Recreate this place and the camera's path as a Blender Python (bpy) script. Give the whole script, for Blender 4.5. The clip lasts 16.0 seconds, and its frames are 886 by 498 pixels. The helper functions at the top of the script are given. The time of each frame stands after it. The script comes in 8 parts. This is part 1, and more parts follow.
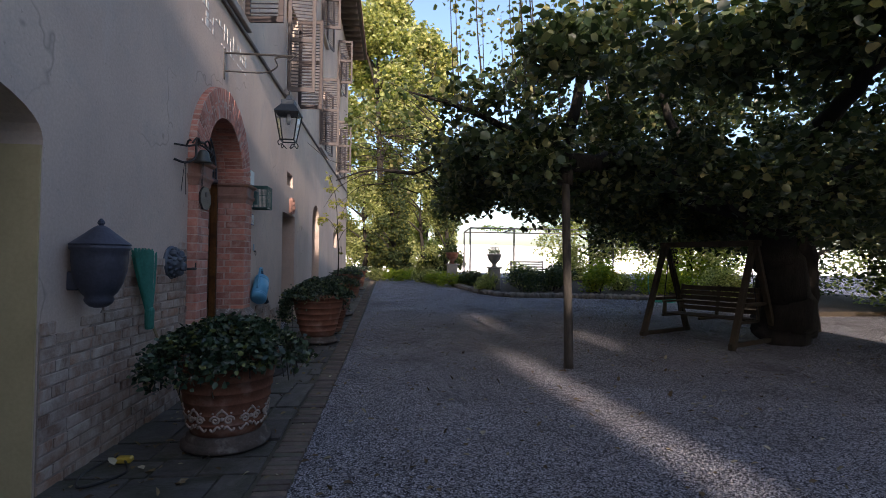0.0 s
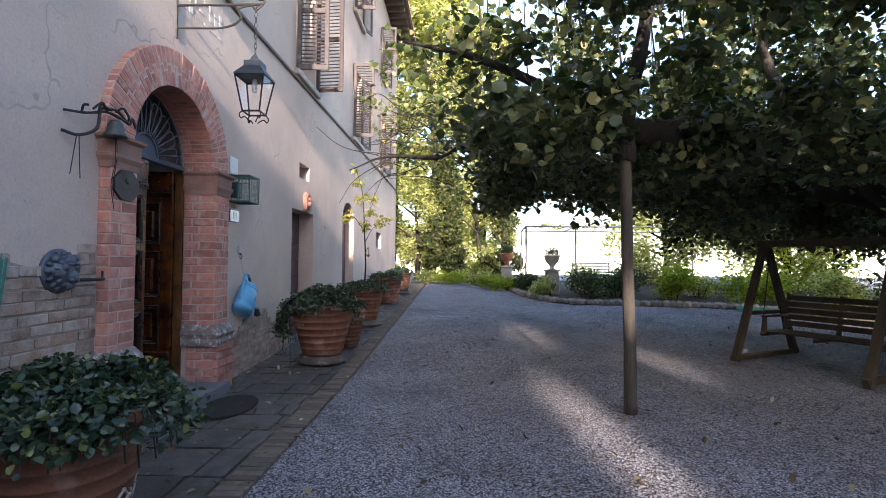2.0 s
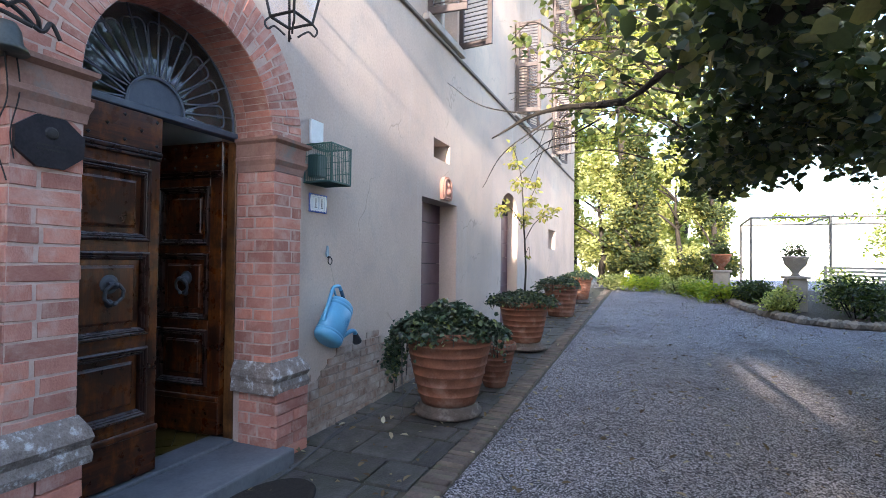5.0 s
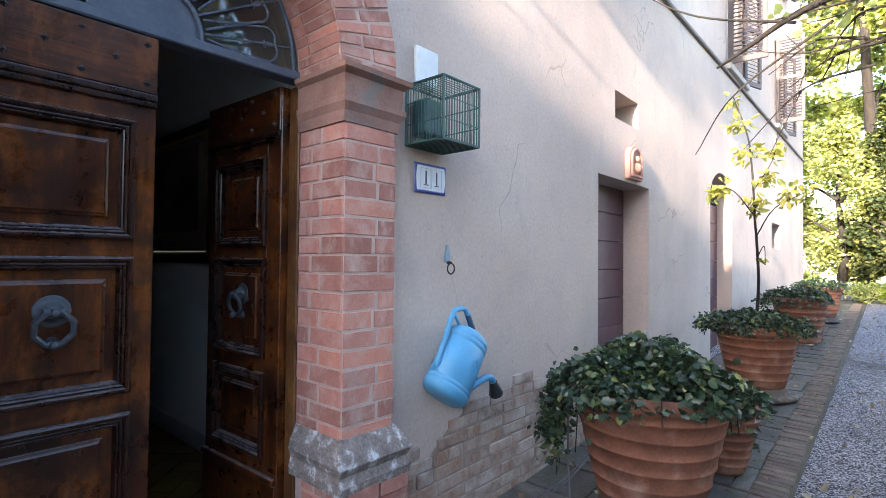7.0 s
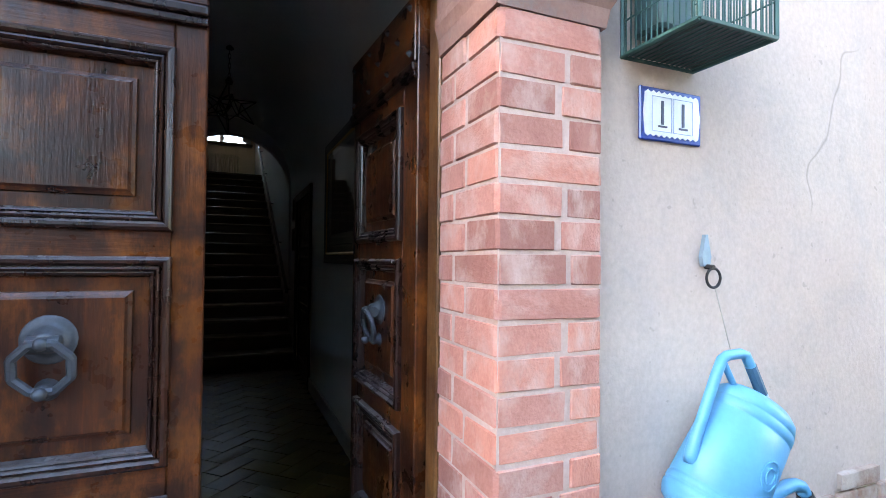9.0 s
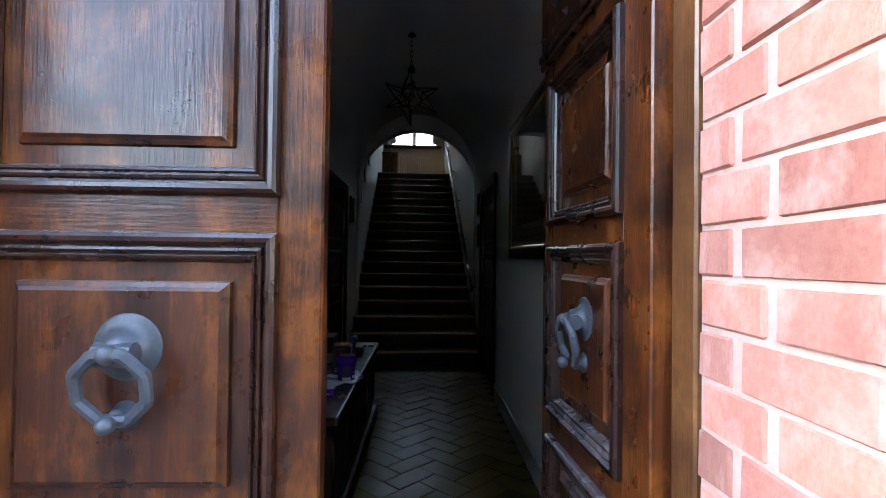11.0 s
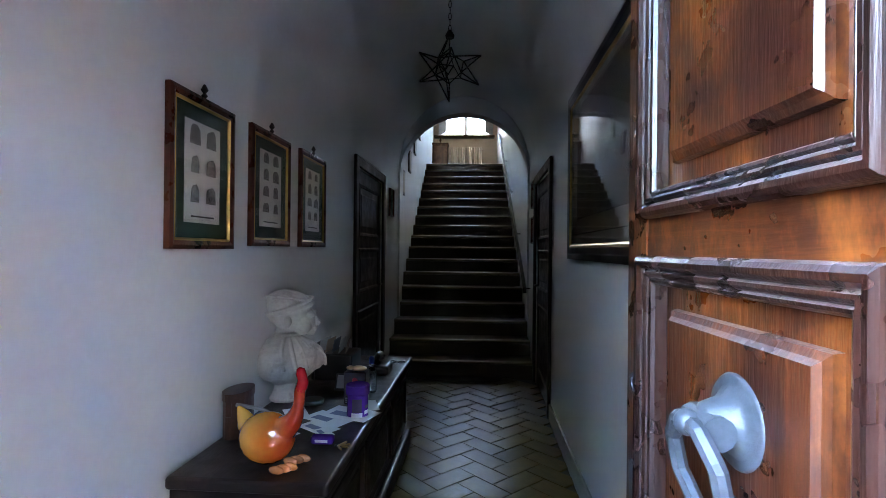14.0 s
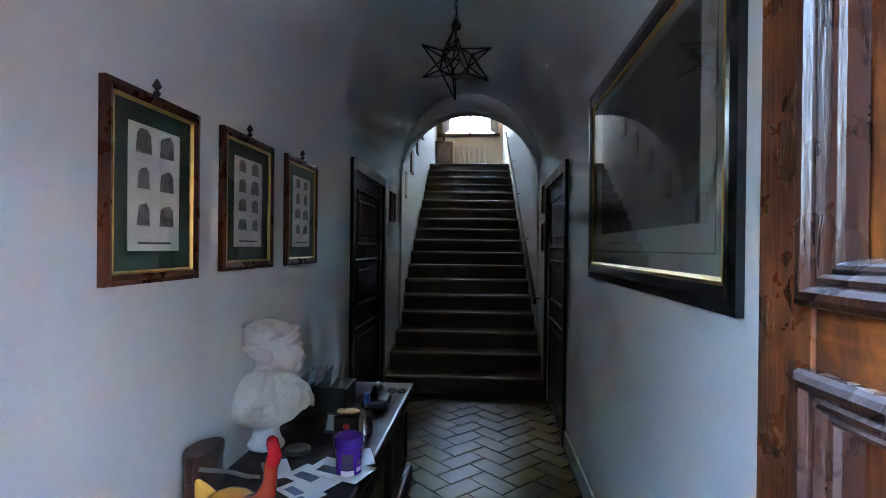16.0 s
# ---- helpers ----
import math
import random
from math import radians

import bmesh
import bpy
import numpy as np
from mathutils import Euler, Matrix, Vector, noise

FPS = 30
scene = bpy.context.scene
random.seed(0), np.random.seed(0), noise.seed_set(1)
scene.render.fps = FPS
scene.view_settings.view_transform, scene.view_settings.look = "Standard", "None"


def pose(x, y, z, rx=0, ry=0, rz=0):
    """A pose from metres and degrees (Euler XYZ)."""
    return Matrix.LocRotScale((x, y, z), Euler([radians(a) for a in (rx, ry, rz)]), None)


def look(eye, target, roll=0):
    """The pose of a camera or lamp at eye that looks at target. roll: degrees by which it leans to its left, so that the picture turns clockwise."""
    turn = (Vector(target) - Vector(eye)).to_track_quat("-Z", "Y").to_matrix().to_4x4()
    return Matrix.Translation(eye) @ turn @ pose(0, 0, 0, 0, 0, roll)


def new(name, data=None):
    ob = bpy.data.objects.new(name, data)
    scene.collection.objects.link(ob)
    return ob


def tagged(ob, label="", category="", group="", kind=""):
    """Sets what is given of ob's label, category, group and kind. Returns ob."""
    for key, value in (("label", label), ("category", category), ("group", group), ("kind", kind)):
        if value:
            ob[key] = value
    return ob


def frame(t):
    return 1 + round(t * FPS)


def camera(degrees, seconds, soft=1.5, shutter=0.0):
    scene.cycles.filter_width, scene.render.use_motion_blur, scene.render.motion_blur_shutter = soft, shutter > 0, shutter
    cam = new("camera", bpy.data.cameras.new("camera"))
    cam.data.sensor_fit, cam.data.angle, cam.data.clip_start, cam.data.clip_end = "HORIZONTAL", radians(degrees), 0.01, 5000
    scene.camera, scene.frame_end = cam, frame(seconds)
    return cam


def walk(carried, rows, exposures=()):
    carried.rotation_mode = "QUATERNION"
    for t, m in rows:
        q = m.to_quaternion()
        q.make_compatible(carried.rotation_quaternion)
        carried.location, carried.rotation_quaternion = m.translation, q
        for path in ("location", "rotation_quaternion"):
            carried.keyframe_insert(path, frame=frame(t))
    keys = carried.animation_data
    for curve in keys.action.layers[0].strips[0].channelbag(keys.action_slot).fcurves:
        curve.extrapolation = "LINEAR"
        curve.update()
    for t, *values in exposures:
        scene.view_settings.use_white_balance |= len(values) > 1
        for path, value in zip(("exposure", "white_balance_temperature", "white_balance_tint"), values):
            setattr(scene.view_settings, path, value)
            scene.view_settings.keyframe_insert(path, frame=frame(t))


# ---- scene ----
cam = camera(82.8, 16.0, soft=0.8)
METRES, EYE, TILT, LEAN, TURN = 8.6, 1.4, 0.0, 0.0, -6.0
ROWS = [
    (0.0, 0.0, 0.0, 0.0, -0.01, 1.38, -0.61),
    (0.5, 0.0087, 0.0458, 0.0032, 1.27, 1.37, -0.6),
    (1.0, 0.0235, 0.0948, 0.0028, 2.98, 1.37, -0.57),
    (1.5, 0.0404, 0.1404, 0.0051, 5.0, 1.34, -0.56),
    (2.0, 0.0605, 0.1884, 0.0065, 7.62, 1.35, -0.54),
    (2.5, 0.067, 0.2312, 0.0043, 10.41, 1.29, -0.57),
    (3.0, 0.0634, 0.2785, 0.0075, 13.8, 1.31, -0.56),
    (5.5, -0.001, 0.516, 0.0128, 32.6, 1.17, -0.65),
    (6.0, -0.0288, 0.5616, 0.0126, 37.27, 1.19, -0.61),
    (6.5, -0.0545, 0.5994, 0.0128, 42.07, 1.2, -0.59),
    (7.0, -0.0829, 0.6398, 0.0158, 47.67, 1.2, -0.6),
    (7.5, -0.1147, 0.6703, 0.0135, 53.16, 1.25, -0.55),
    (8.0, -0.144, 0.6929, 0.0148, 59.63, 1.25, -0.6),
    (8.5, -0.1637, 0.7089, 0.0153, 66.02, 1.19, -0.57),
    (9.0, -0.1788, 0.7197, 0.0157, 72.94, 1.15, -0.58),
    (9.5, -0.1921, 0.7228, 0.0139, 79.39, 1.08, -0.63),
    (10.0, -0.2085, 0.7241, 0.0126, 85.57, 1.0, -0.68),
    (12.5, -0.2933, 0.7291, 0.011, 98.93, 0.54, -0.56),
    (13.0, -0.3056, 0.73, 0.0123, 99.57, 0.34, -0.5),
    (13.5, -0.3124, 0.7297, 0.0131, 100.02, 0.21, -0.52),
    (14.0, -0.3224, 0.731, 0.0163, 100.44, 0.11, -0.58),
    (14.5, -0.3355, 0.731, 0.0218, 100.74, -0.05, -0.6),
    (15.0, -0.3452, 0.7259, 0.0245, 100.81, -0.17, -0.62),
    (15.5, -0.3555, 0.7246, 0.0264, 100.83, -0.15, -0.63),
    (16.0, -0.3634, 0.7215, 0.0292, 100.78, -0.18, -0.64),
]
EXPOSURES = [(0.0, 1.5, 7200, 24), (0.5, 2.4, 7200, 24), (1.0, 2.6, 7200, 24), (3.0, 2.95, 7200, 22), (5.5, 3.35, 7100, 20), (7.0, 3.75, 7300, 20),
             (8.0, 4.15, 7500, 19), (9.0, 4.85, 7700, 20), (10.0, 5.15, 7800, 21), (12.5, 6.8, 7000, 25), (14.0, 7.8, 6700, 20), (16.0, 8.1, 6500, 17)]
walk(cam, [(t, pose(0, 0, EYE, TILT, LEAN, TURN) @ pose(METRES * x, METRES * y, METRES * z, 90 + pitch, roll, yaw)) for t, x, y, z, yaw, pitch, roll in ROWS], EXPOSURES)

# ---- daylight ----
world = bpy.data.worlds.new("sky")
scene.world = world
world.use_nodes = True
SUN_EL, SUN_AZ = 12.0, 174.8          # elevation; degrees from +y towards +x
wn = world.node_tree
sky = wn.nodes.new("ShaderNodeTexSky")
sky.sky_type, sky.sun_disc = "NISHITA", False
sky.sun_elevation, sky.sun_rotation = radians(SUN_EL), radians(-SUN_AZ)
sky.air_density, sky.dust_density, sky.ozone_density = 1.0, 2.0, 3.0
wn.nodes["Background"].inputs[1].default_value = 0.15
wn.links.new(sky.outputs[0], wn.nodes["Background"].inputs[0])
sky_window = new("window_light", bpy.data.lights.new("window_light", "AREA"))
sky_window.data.shape, sky_window.data.size, sky_window.data.size_y = "RECTANGLE", 1.22, 1.15
sky_window.data.energy, sky_window.data.color = 0.10, (1.0, 0.88, 0.70)
sky_window.matrix_world = look((-15.36, 6.085, 5.125), (-10.0, 6.23, 5.125))
sun = new("sun", bpy.data.lights.new("sun", "SUN"))
sun.data.energy, sun.data.angle, sun.data.color = 2.2, radians(1.6), (1.0, 0.95, 0.87)
az, el = radians(SUN_AZ), radians(SUN_EL)
sun.matrix_world = look((math.sin(az) * math.cos(el) * 50, math.cos(az) * math.cos(el) * 50, math.sin(el) * 50), (0, 0, 0))


# ---- mesh helpers ----
def thing(name, x=0, y=0, z=0, label="", category="", group="", kind=""):
    ob = new(name)
    ob.location, ob.empty_display_size = (x, y, z), 0.1
    return tagged(ob, label, category, group, kind)


def part(name, bm, material, parent=None, label="", smooth=False):
    """Links a bmesh as one mesh object, under a thing or a part."""
    me = bpy.data.meshes.new(name)
    bmesh.ops.recalc_face_normals(bm, faces=bm.faces)
    bm.to_mesh(me)
    bm.free()
    if smooth:
        for p in me.polygons:
            p.use_smooth = True
    me.materials.append(material)
    ob = new(name, me)
    ob.parent = parent
    if label:
        ob["label"] = label
    return ob


def raw(name, verts, faces, material, parent=None, smooth=False):
    me = bpy.data.meshes.new(name)
    me.from_pydata(verts, [], faces)
    me.materials.append(material)
    if smooth:
        for p in me.polygons:
            p.use_smooth = True
    ob = new(name, me)
    ob.parent = parent
    return ob


def box(x0, x1, y0, y1, z0, z1, bevel=0.0, bm=None, seg=1, m=None):
    bm = bm or bmesh.new()
    vs = bmesh.ops.create_cube(bm, size=1)["verts"]
    for v in vs:
        v.co = Vector((x0 + (x1 - x0) * (v.co.x + 0.5), y0 + (y1 - y0) * (v.co.y + 0.5), z0 + (z1 - z0) * (v.co.z + 0.5)))
    if bevel > 0:
        es = list({e for v in vs for e in v.link_edges})
        r = bmesh.ops.bevel(bm, geom=es, offset=bevel, segments=seg, affect="EDGES", profile=0.5)
        vs = list({v for f in r["faces"] for v in f.verts} | {v for v in vs if v.is_valid})
    if m is not None:
        bmesh.ops.transform(bm, matrix=m, verts=vs)
    return bm


def lathe(profile, seg=32, bm=None, m=None, wave=None):
    """A turned body round z; profile: (radius, height)."""
    bm = bm or bmesh.new()
    rings, made = [], []
    for i, (r, z) in enumerate(profile):
        ring = []
        for k in range(seg):
            a = 2 * math.pi * k / seg
            rr = r * (1 + (wave(i, a) if wave else 0))
            ring.append(bm.verts.new((rr * math.cos(a), rr * math.sin(a), z)))
        rings.append(ring)
        made += ring
    for a, b in zip(rings, rings[1:]):
        for k in range(seg):
            bm.faces.new((a[k], a[(k + 1) % seg], b[(k + 1) % seg], b[k]))
    for ring in (rings[0], rings[-1]):
        bm.faces.new(ring)
    if m is not None:
        bmesh.ops.transform(bm, matrix=m, verts=made)
    return bm


def tube(points, radius, seg=8, bm=None, closed=False):
    """A round bar along points; radius: one number or one each."""
    bm = bm or bmesh.new()
    pts = [Vector(p) for p in points]
    n = len(pts)
    radii = radius if isinstance(radius, (list, tuple)) else [radius] * n
    rings, up = [], None
    for i, p in enumerate(pts):
        if closed:
            d = pts[(i + 1) % n] - pts[i - 1]
        else:
            d = pts[min(i + 1, n - 1)] - pts[max(i - 1, 0)]
        d = d.normalized()
        if up is None:
            up = d.orthogonal().normalized()
        side = d.cross(up)
        if side.length < 1e-5:
            side = d.orthogonal()
        side.normalize()
        up = side.cross(d).normalized()
        rings.append([bm.verts.new(p + radii[i] * (math.cos(2 * math.pi * k / seg) * side + math.sin(2 * math.pi * k / seg) * up)) for k in range(seg)])
    pairs = list(zip(rings, rings[1:])) + ([(rings[-1], rings[0])] if closed else [])
    for a, b in pairs:
        for k in range(seg):
            bm.faces.new((a[k], a[(k + 1) % seg], b[(k + 1) % seg], b[k]))
    if not closed:
        bm.faces.new(rings[0])
        bm.faces.new(rings[-1])
    return bm


def spline(points, n=8):
    """Catmull-Rom points through the given ones."""
    p = [Vector(q) for q in points]
    p = [2 * p[0] - p[1], *p, 2 * p[-1] - p[-2]]
    out = []
    for i in range(1, len(p) - 2):
        for k in range(n):
            t = k / n
            out.append(0.5 * (2 * p[i] + (p[i + 1] - p[i - 1]) * t + (2 * p[i - 1] - 5 * p[i] + 4 * p[i + 1] - p[i + 2]) * t * t
                              + (3 * p[i] - p[i - 1] - 3 * p[i + 1] + p[i + 2]) * t ** 3))
    return out + [p[-2]]


def slab(outer, holes, place, depth, bm=None):
    """A plate with holes: 2D outlines, place(u, v, d) -> 3D, thickness depth."""
    bm = bm or bmesh.new()
    edges, verts = [], []
    for loop in (outer, *holes):
        vs = [bm.verts.new((u, v, 0)) for u, v in loop]
        verts += vs
        edges += [bm.edges.new((vs[i], vs[(i + 1) % len(vs)])) for i in range(len(vs))]
    fs = [f for f in bmesh.ops.triangle_fill(bm, use_beauty=True, use_dissolve=False, edges=edges)["geom"] if isinstance(f, bmesh.types.BMFace)]
    ext = bmesh.ops.extrude_face_region(bm, geom=fs)["geom"]
    moved = {v for v in ext if isinstance(v, bmesh.types.BMVert)}
    for v in list(verts) + list(moved):
        v.co = Vector(place(v.co.x, v.co.y, depth if v in moved else 0.0))
    return bm


def rect(u0, u1, v0, v1):
    return [(u0, v0), (u1, v0), (u1, v1), (u0, v1)]


def arched(u0, u1, v0, spring, rise, n=20):
    c, r = (u0 + u1) / 2, (u1 - u0) / 2
    return [(u0, v0), (u1, v0)] + [(c + r * math.cos(math.pi * k / n), spring + rise * math.sin(math.pi * k / n)) for k in range(n + 1)]


def gz(y):
    """The court's ground climbs gently past the door."""
    return 0.03 * min(max(0.0, y - 8.0), 16.0)


# ---- materials ----
def material(name, rough=0.7, metal=0.0, spec=0.5):
    m = bpy.data.materials.new(name)
    m.use_nodes = True
    b = m.node_tree.nodes["Principled BSDF"]
    b.inputs["Roughness"].default_value, b.inputs["Metallic"].default_value = rough, metal
    b.inputs["Specular IOR Level"].default_value = spec
    return m, m.node_tree, b


def link(nt, a, b):
    nt.links.new(a, b)


def coords(nt, scale=(1, 1, 1)):
    c, mp = nt.nodes.new("ShaderNodeTexCoord"), nt.nodes.new("ShaderNodeMapping")
    mp.inputs["Scale"].default_value = scale
    link(nt, c.outputs["Object"], mp.inputs[0])
    return mp.outputs[0]


def noise_tex(nt, vec, scale, detail=4.0, rough=0.6, distort=0.0):
    n = nt.nodes.new("ShaderNodeTexNoise")
    n.inputs["Scale"].default_value, n.inputs["Detail"].default_value = scale, detail
    n.inputs["Roughness"].default_value, n.inputs["Distortion"].default_value = rough, distort
    link(nt, vec, n.inputs["Vector"])
    return n.outputs["Fac"]


def ramp(nt, fac, stops):
    r = nt.nodes.new("ShaderNodeValToRGB")
    e = r.color_ramp.elements
    e[0].position, e[0].color = stops[0][0], (*stops[0][1], 1)
    e[1].position, e[1].color = stops[-1][0], (*stops[-1][1], 1)
    for p, c in stops[1:-1]:
        e.new(p).color = (*c, 1)
    link(nt, fac, r.inputs[0])
    return r.outputs[0]


def mix(nt, fac, a, b, mode="MIX"):
    n = nt.nodes.new("ShaderNodeMix")
    n.data_type, n.blend_type = "RGBA", mode
    if isinstance(fac, float):
        n.inputs[0].default_value = fac
    else:
        link(nt, fac, n.inputs[0])
    for s, v in ((6, a), (7, b)):
        if isinstance(v, tuple):
            n.inputs[s].default_value = (*v, 1)
        else:
            link(nt, v, n.inputs[s])
    return n.outputs[2]


def bump(nt, bsdf, height, strength=0.3, dist=0.01):
    n = nt.nodes.new("ShaderNodeBump")
    n.inputs["Strength"].default_value, n.inputs["Distance"].default_value = strength, dist
    link(nt, height, n.inputs["Height"])
    link(nt, n.outputs[0], bsdf.inputs["Normal"])


def island(nt, piece=True):
    if piece:
        return nt.nodes.new("ShaderNodeObjectInfo").outputs["Random"]
    return nt.nodes.new("ShaderNodeNewGeometry").outputs["Random Per Island"]


def surface(name, dark, light, scale=6.0, fine=60.0, rough=0.8, bumpy=0.3, dist=0.01, metal=0.0, stain=None, stain_scale=1.5, stain_at=(0.55, 0.7), stretch=(1, 1, 1), vary=None, spec=0.4):
    """Two scales of variation between two colours, an optional stain, relief."""
    m, nt, b = material(name, rough, metal, spec)
    v = coords(nt, stretch)
    if vary == "piece":
        shift = nt.nodes.new("ShaderNodeVectorMath")
        shift.operation = "MULTIPLY_ADD"
        link(nt, island(nt), shift.inputs[0])
        shift.inputs[1].default_value = (37.0, 53.0, 71.0)
        link(nt, v, shift.inputs[2])
        v = shift.outputs[0]
    big, small = noise_tex(nt, v, scale, 5), noise_tex(nt, v, fine, 3)
    col = ramp(nt, big, [(0.3, dark), (0.7, light)])
    col = mix(nt, 0.35, col, ramp(nt, small, [(0.3, dark), (0.7, light)]))
    if vary:
        r = island(nt, vary == "piece")
        col = mix(nt, 1.0, col, ramp(nt, r, [(0.0, (0.68, 0.66, 0.66)), (0.5, (1, 1, 1)), (1.0, (1.2, 1.1, 1.02))]), "MULTIPLY")
    if stain:
        s = ramp(nt, noise_tex(nt, v, stain_scale, 6, 0.65), [(stain_at[0], (0, 0, 0)), (stain_at[1], (1, 1, 1))])
        col = mix(nt, s, col, stain)
    link(nt, col, b.inputs["Base Color"])
    h = mix(nt, 0.5, ramp(nt, big, [(0, (0, 0, 0)), (1, (1, 1, 1))]), ramp(nt, small, [(0, (0, 0, 0)), (1, (1, 1, 1))]))
    bump(nt, b, h, bumpy, dist)
    return m


def wood(name, dark, mid, light, rough=0.35, axis="Z", coat=0.3, worn=0.5, dust=0.0):
    m, nt, b = material(name, rough, 0.0, 0.28)
    st = {"Z": (11, 11, 0.8), "Y": (11, 0.8, 11), "X": (0.8, 11, 11)}[axis]
    v = coords(nt, st)
    grain = noise_tex(nt, v, 2.4, 6, 0.6, 1.1)
    fine = noise_tex(nt, coords(nt, tuple(5 * s for s in st)), 3.0, 3)
    patch = noise_tex(nt, coords(nt, (1.6, 1.6, 0.7)), 5.0, 6, 0.75, 0.1)
    col = ramp(nt, grain, [(0.2, dark), (0.5, mid), (1.0, light)])
    rub = ramp(nt, patch, [(worn, (0, 0, 0)), (worn + 0.18, (0.85, 0.85, 0.85))])
    rub = mix(nt, 1.0, rub, ramp(nt, grain, [(0.25, (0.75, 0.75, 0.75)), (0.6, (1, 1, 1))]), "MULTIPLY")
    col = mix(nt, rub, col, light)
    gloom = noise_tex(nt, coords(nt), 3.2, 5, 0.65, 0.4)
    col = mix(nt, ramp(nt, gloom, [(0.46, (0, 0, 0)), (0.62, (0.9, 0.9, 0.9))]), col, dark)
    col = mix(nt, 0.16, col, ramp(nt, fine, [(0.3, (0.5, 0.5, 0.5)), (0.6, (1, 1, 1))]), "MULTIPLY")
    if dust:
        # grey dust lying on upward ledges
        sep = nt.nodes.new("ShaderNodeSeparateXYZ")
        link(nt, nt.nodes.new("ShaderNodeNewGeometry").outputs["Normal"], sep.inputs[0])
        lies = ramp(nt, sep.outputs[2], [(0.35, (0, 0, 0)), (0.8, (dust, dust, dust))])
        lies = mix(nt, 1.0, lies, ramp(nt, noise_tex(nt, coords(nt), 14, 5, 0.7), [(0.3, (0.35, 0.35, 0.35)), (0.6, (1, 1, 1))]), "MULTIPLY")
        col = mix(nt, lies, col, (0.26, 0.25, 0.25))
    link(nt, col, b.inputs["Base Color"])
    link(nt, ramp(nt, noise_tex(nt, coords(nt), 9, 4), [(0.3, (rough - 0.1,) * 3), (0.7, (rough + 0.15,) * 3)]), b.inputs["Roughness"])
    b.inputs["Coat Weight"].default_value, b.inputs["Coat Roughness"].default_value = coat, 0.18
    bump(nt, b, fine, 0.25, 0.004)
    return m


def leafy(name, stops, gloss=0.45, clear=0.35):
    """Leaves: colour by leaf, part of the light comes through."""
    m, nt, b = material(name, gloss)
    col = ramp(nt, island(nt, False), stops)
    col = mix(nt, 0.4, col, ramp(nt, noise_tex(nt, coords(nt), 60, 2), [(0.3, (0.6, 0.6, 0.6)), (0.7, (1.1, 1.1, 1.0))]), "MULTIPLY")
    link(nt, col, b.inputs["Base Color"])
    t = nt.nodes.new("ShaderNodeBsdfTranslucent")
    link(nt, mix(nt, 1.0, col, (1.5, 1.6, 0.7), "MULTIPLY"), t.inputs[0])
    ms = nt.nodes.new("ShaderNodeMixShader")
    ms.inputs[0].default_value = clear
    link(nt, b.outputs[0], ms.inputs[1])
    link(nt, t.outputs[0], ms.inputs[2])
    link(nt, ms.outputs[0], nt.nodes["Material Output"].inputs[0])
    return m


def plain(name, col, rough=0.5, metal=0.0, spec=0.5, wear=0.12, scale=12):
    return surface(name, tuple(c * (1 - wear) for c in col), tuple(min(1, c * (1 + wear)) for c in col), scale, 80, rough, 0.12, 0.003, metal, spec=spec)


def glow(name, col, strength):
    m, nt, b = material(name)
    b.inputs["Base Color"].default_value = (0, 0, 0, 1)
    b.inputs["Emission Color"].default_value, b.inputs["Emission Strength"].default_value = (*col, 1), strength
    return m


def glass(name, tint=(0.9, 0.95, 0.95), rough=0.02):
    m, nt, b = material(name, rough)
    b.inputs["Base Color"].default_value, b.inputs["Transmission Weight"].default_value, b.inputs["IOR"].default_value = (*tint, 1), 1.0, 1.45
    return m


def thin_glass(name):
    """Picture glass: clear, with a Fresnel gloss."""
    m, nt, b = material(name, 0.03)
    clear, gloss, ms, fr = (nt.nodes.new("ShaderNode" + k) for k in ("BsdfTransparent", "BsdfGlossy", "MixShader", "LayerWeight"))
    gloss.inputs["Roughness"].default_value, fr.inputs["Blend"].default_value = 0.03, 0.5
    curve = ramp(nt, fr.outputs["Facing"], [(0.0, (0.04, 0.04, 0.04)), (0.5, (0.06, 0.06, 0.06)), (0.75, (0.11, 0.11, 0.11)), (1.0, (0.9, 0.9, 0.9))])
    link(nt, curve, ms.inputs[0])
    link(nt, clear.outputs[0], ms.inputs[1])
    link(nt, gloss.outputs[0], ms.inputs[2])
    link(nt, ms.outputs[0], nt.nodes["Material Output"].inputs[0])
    return m


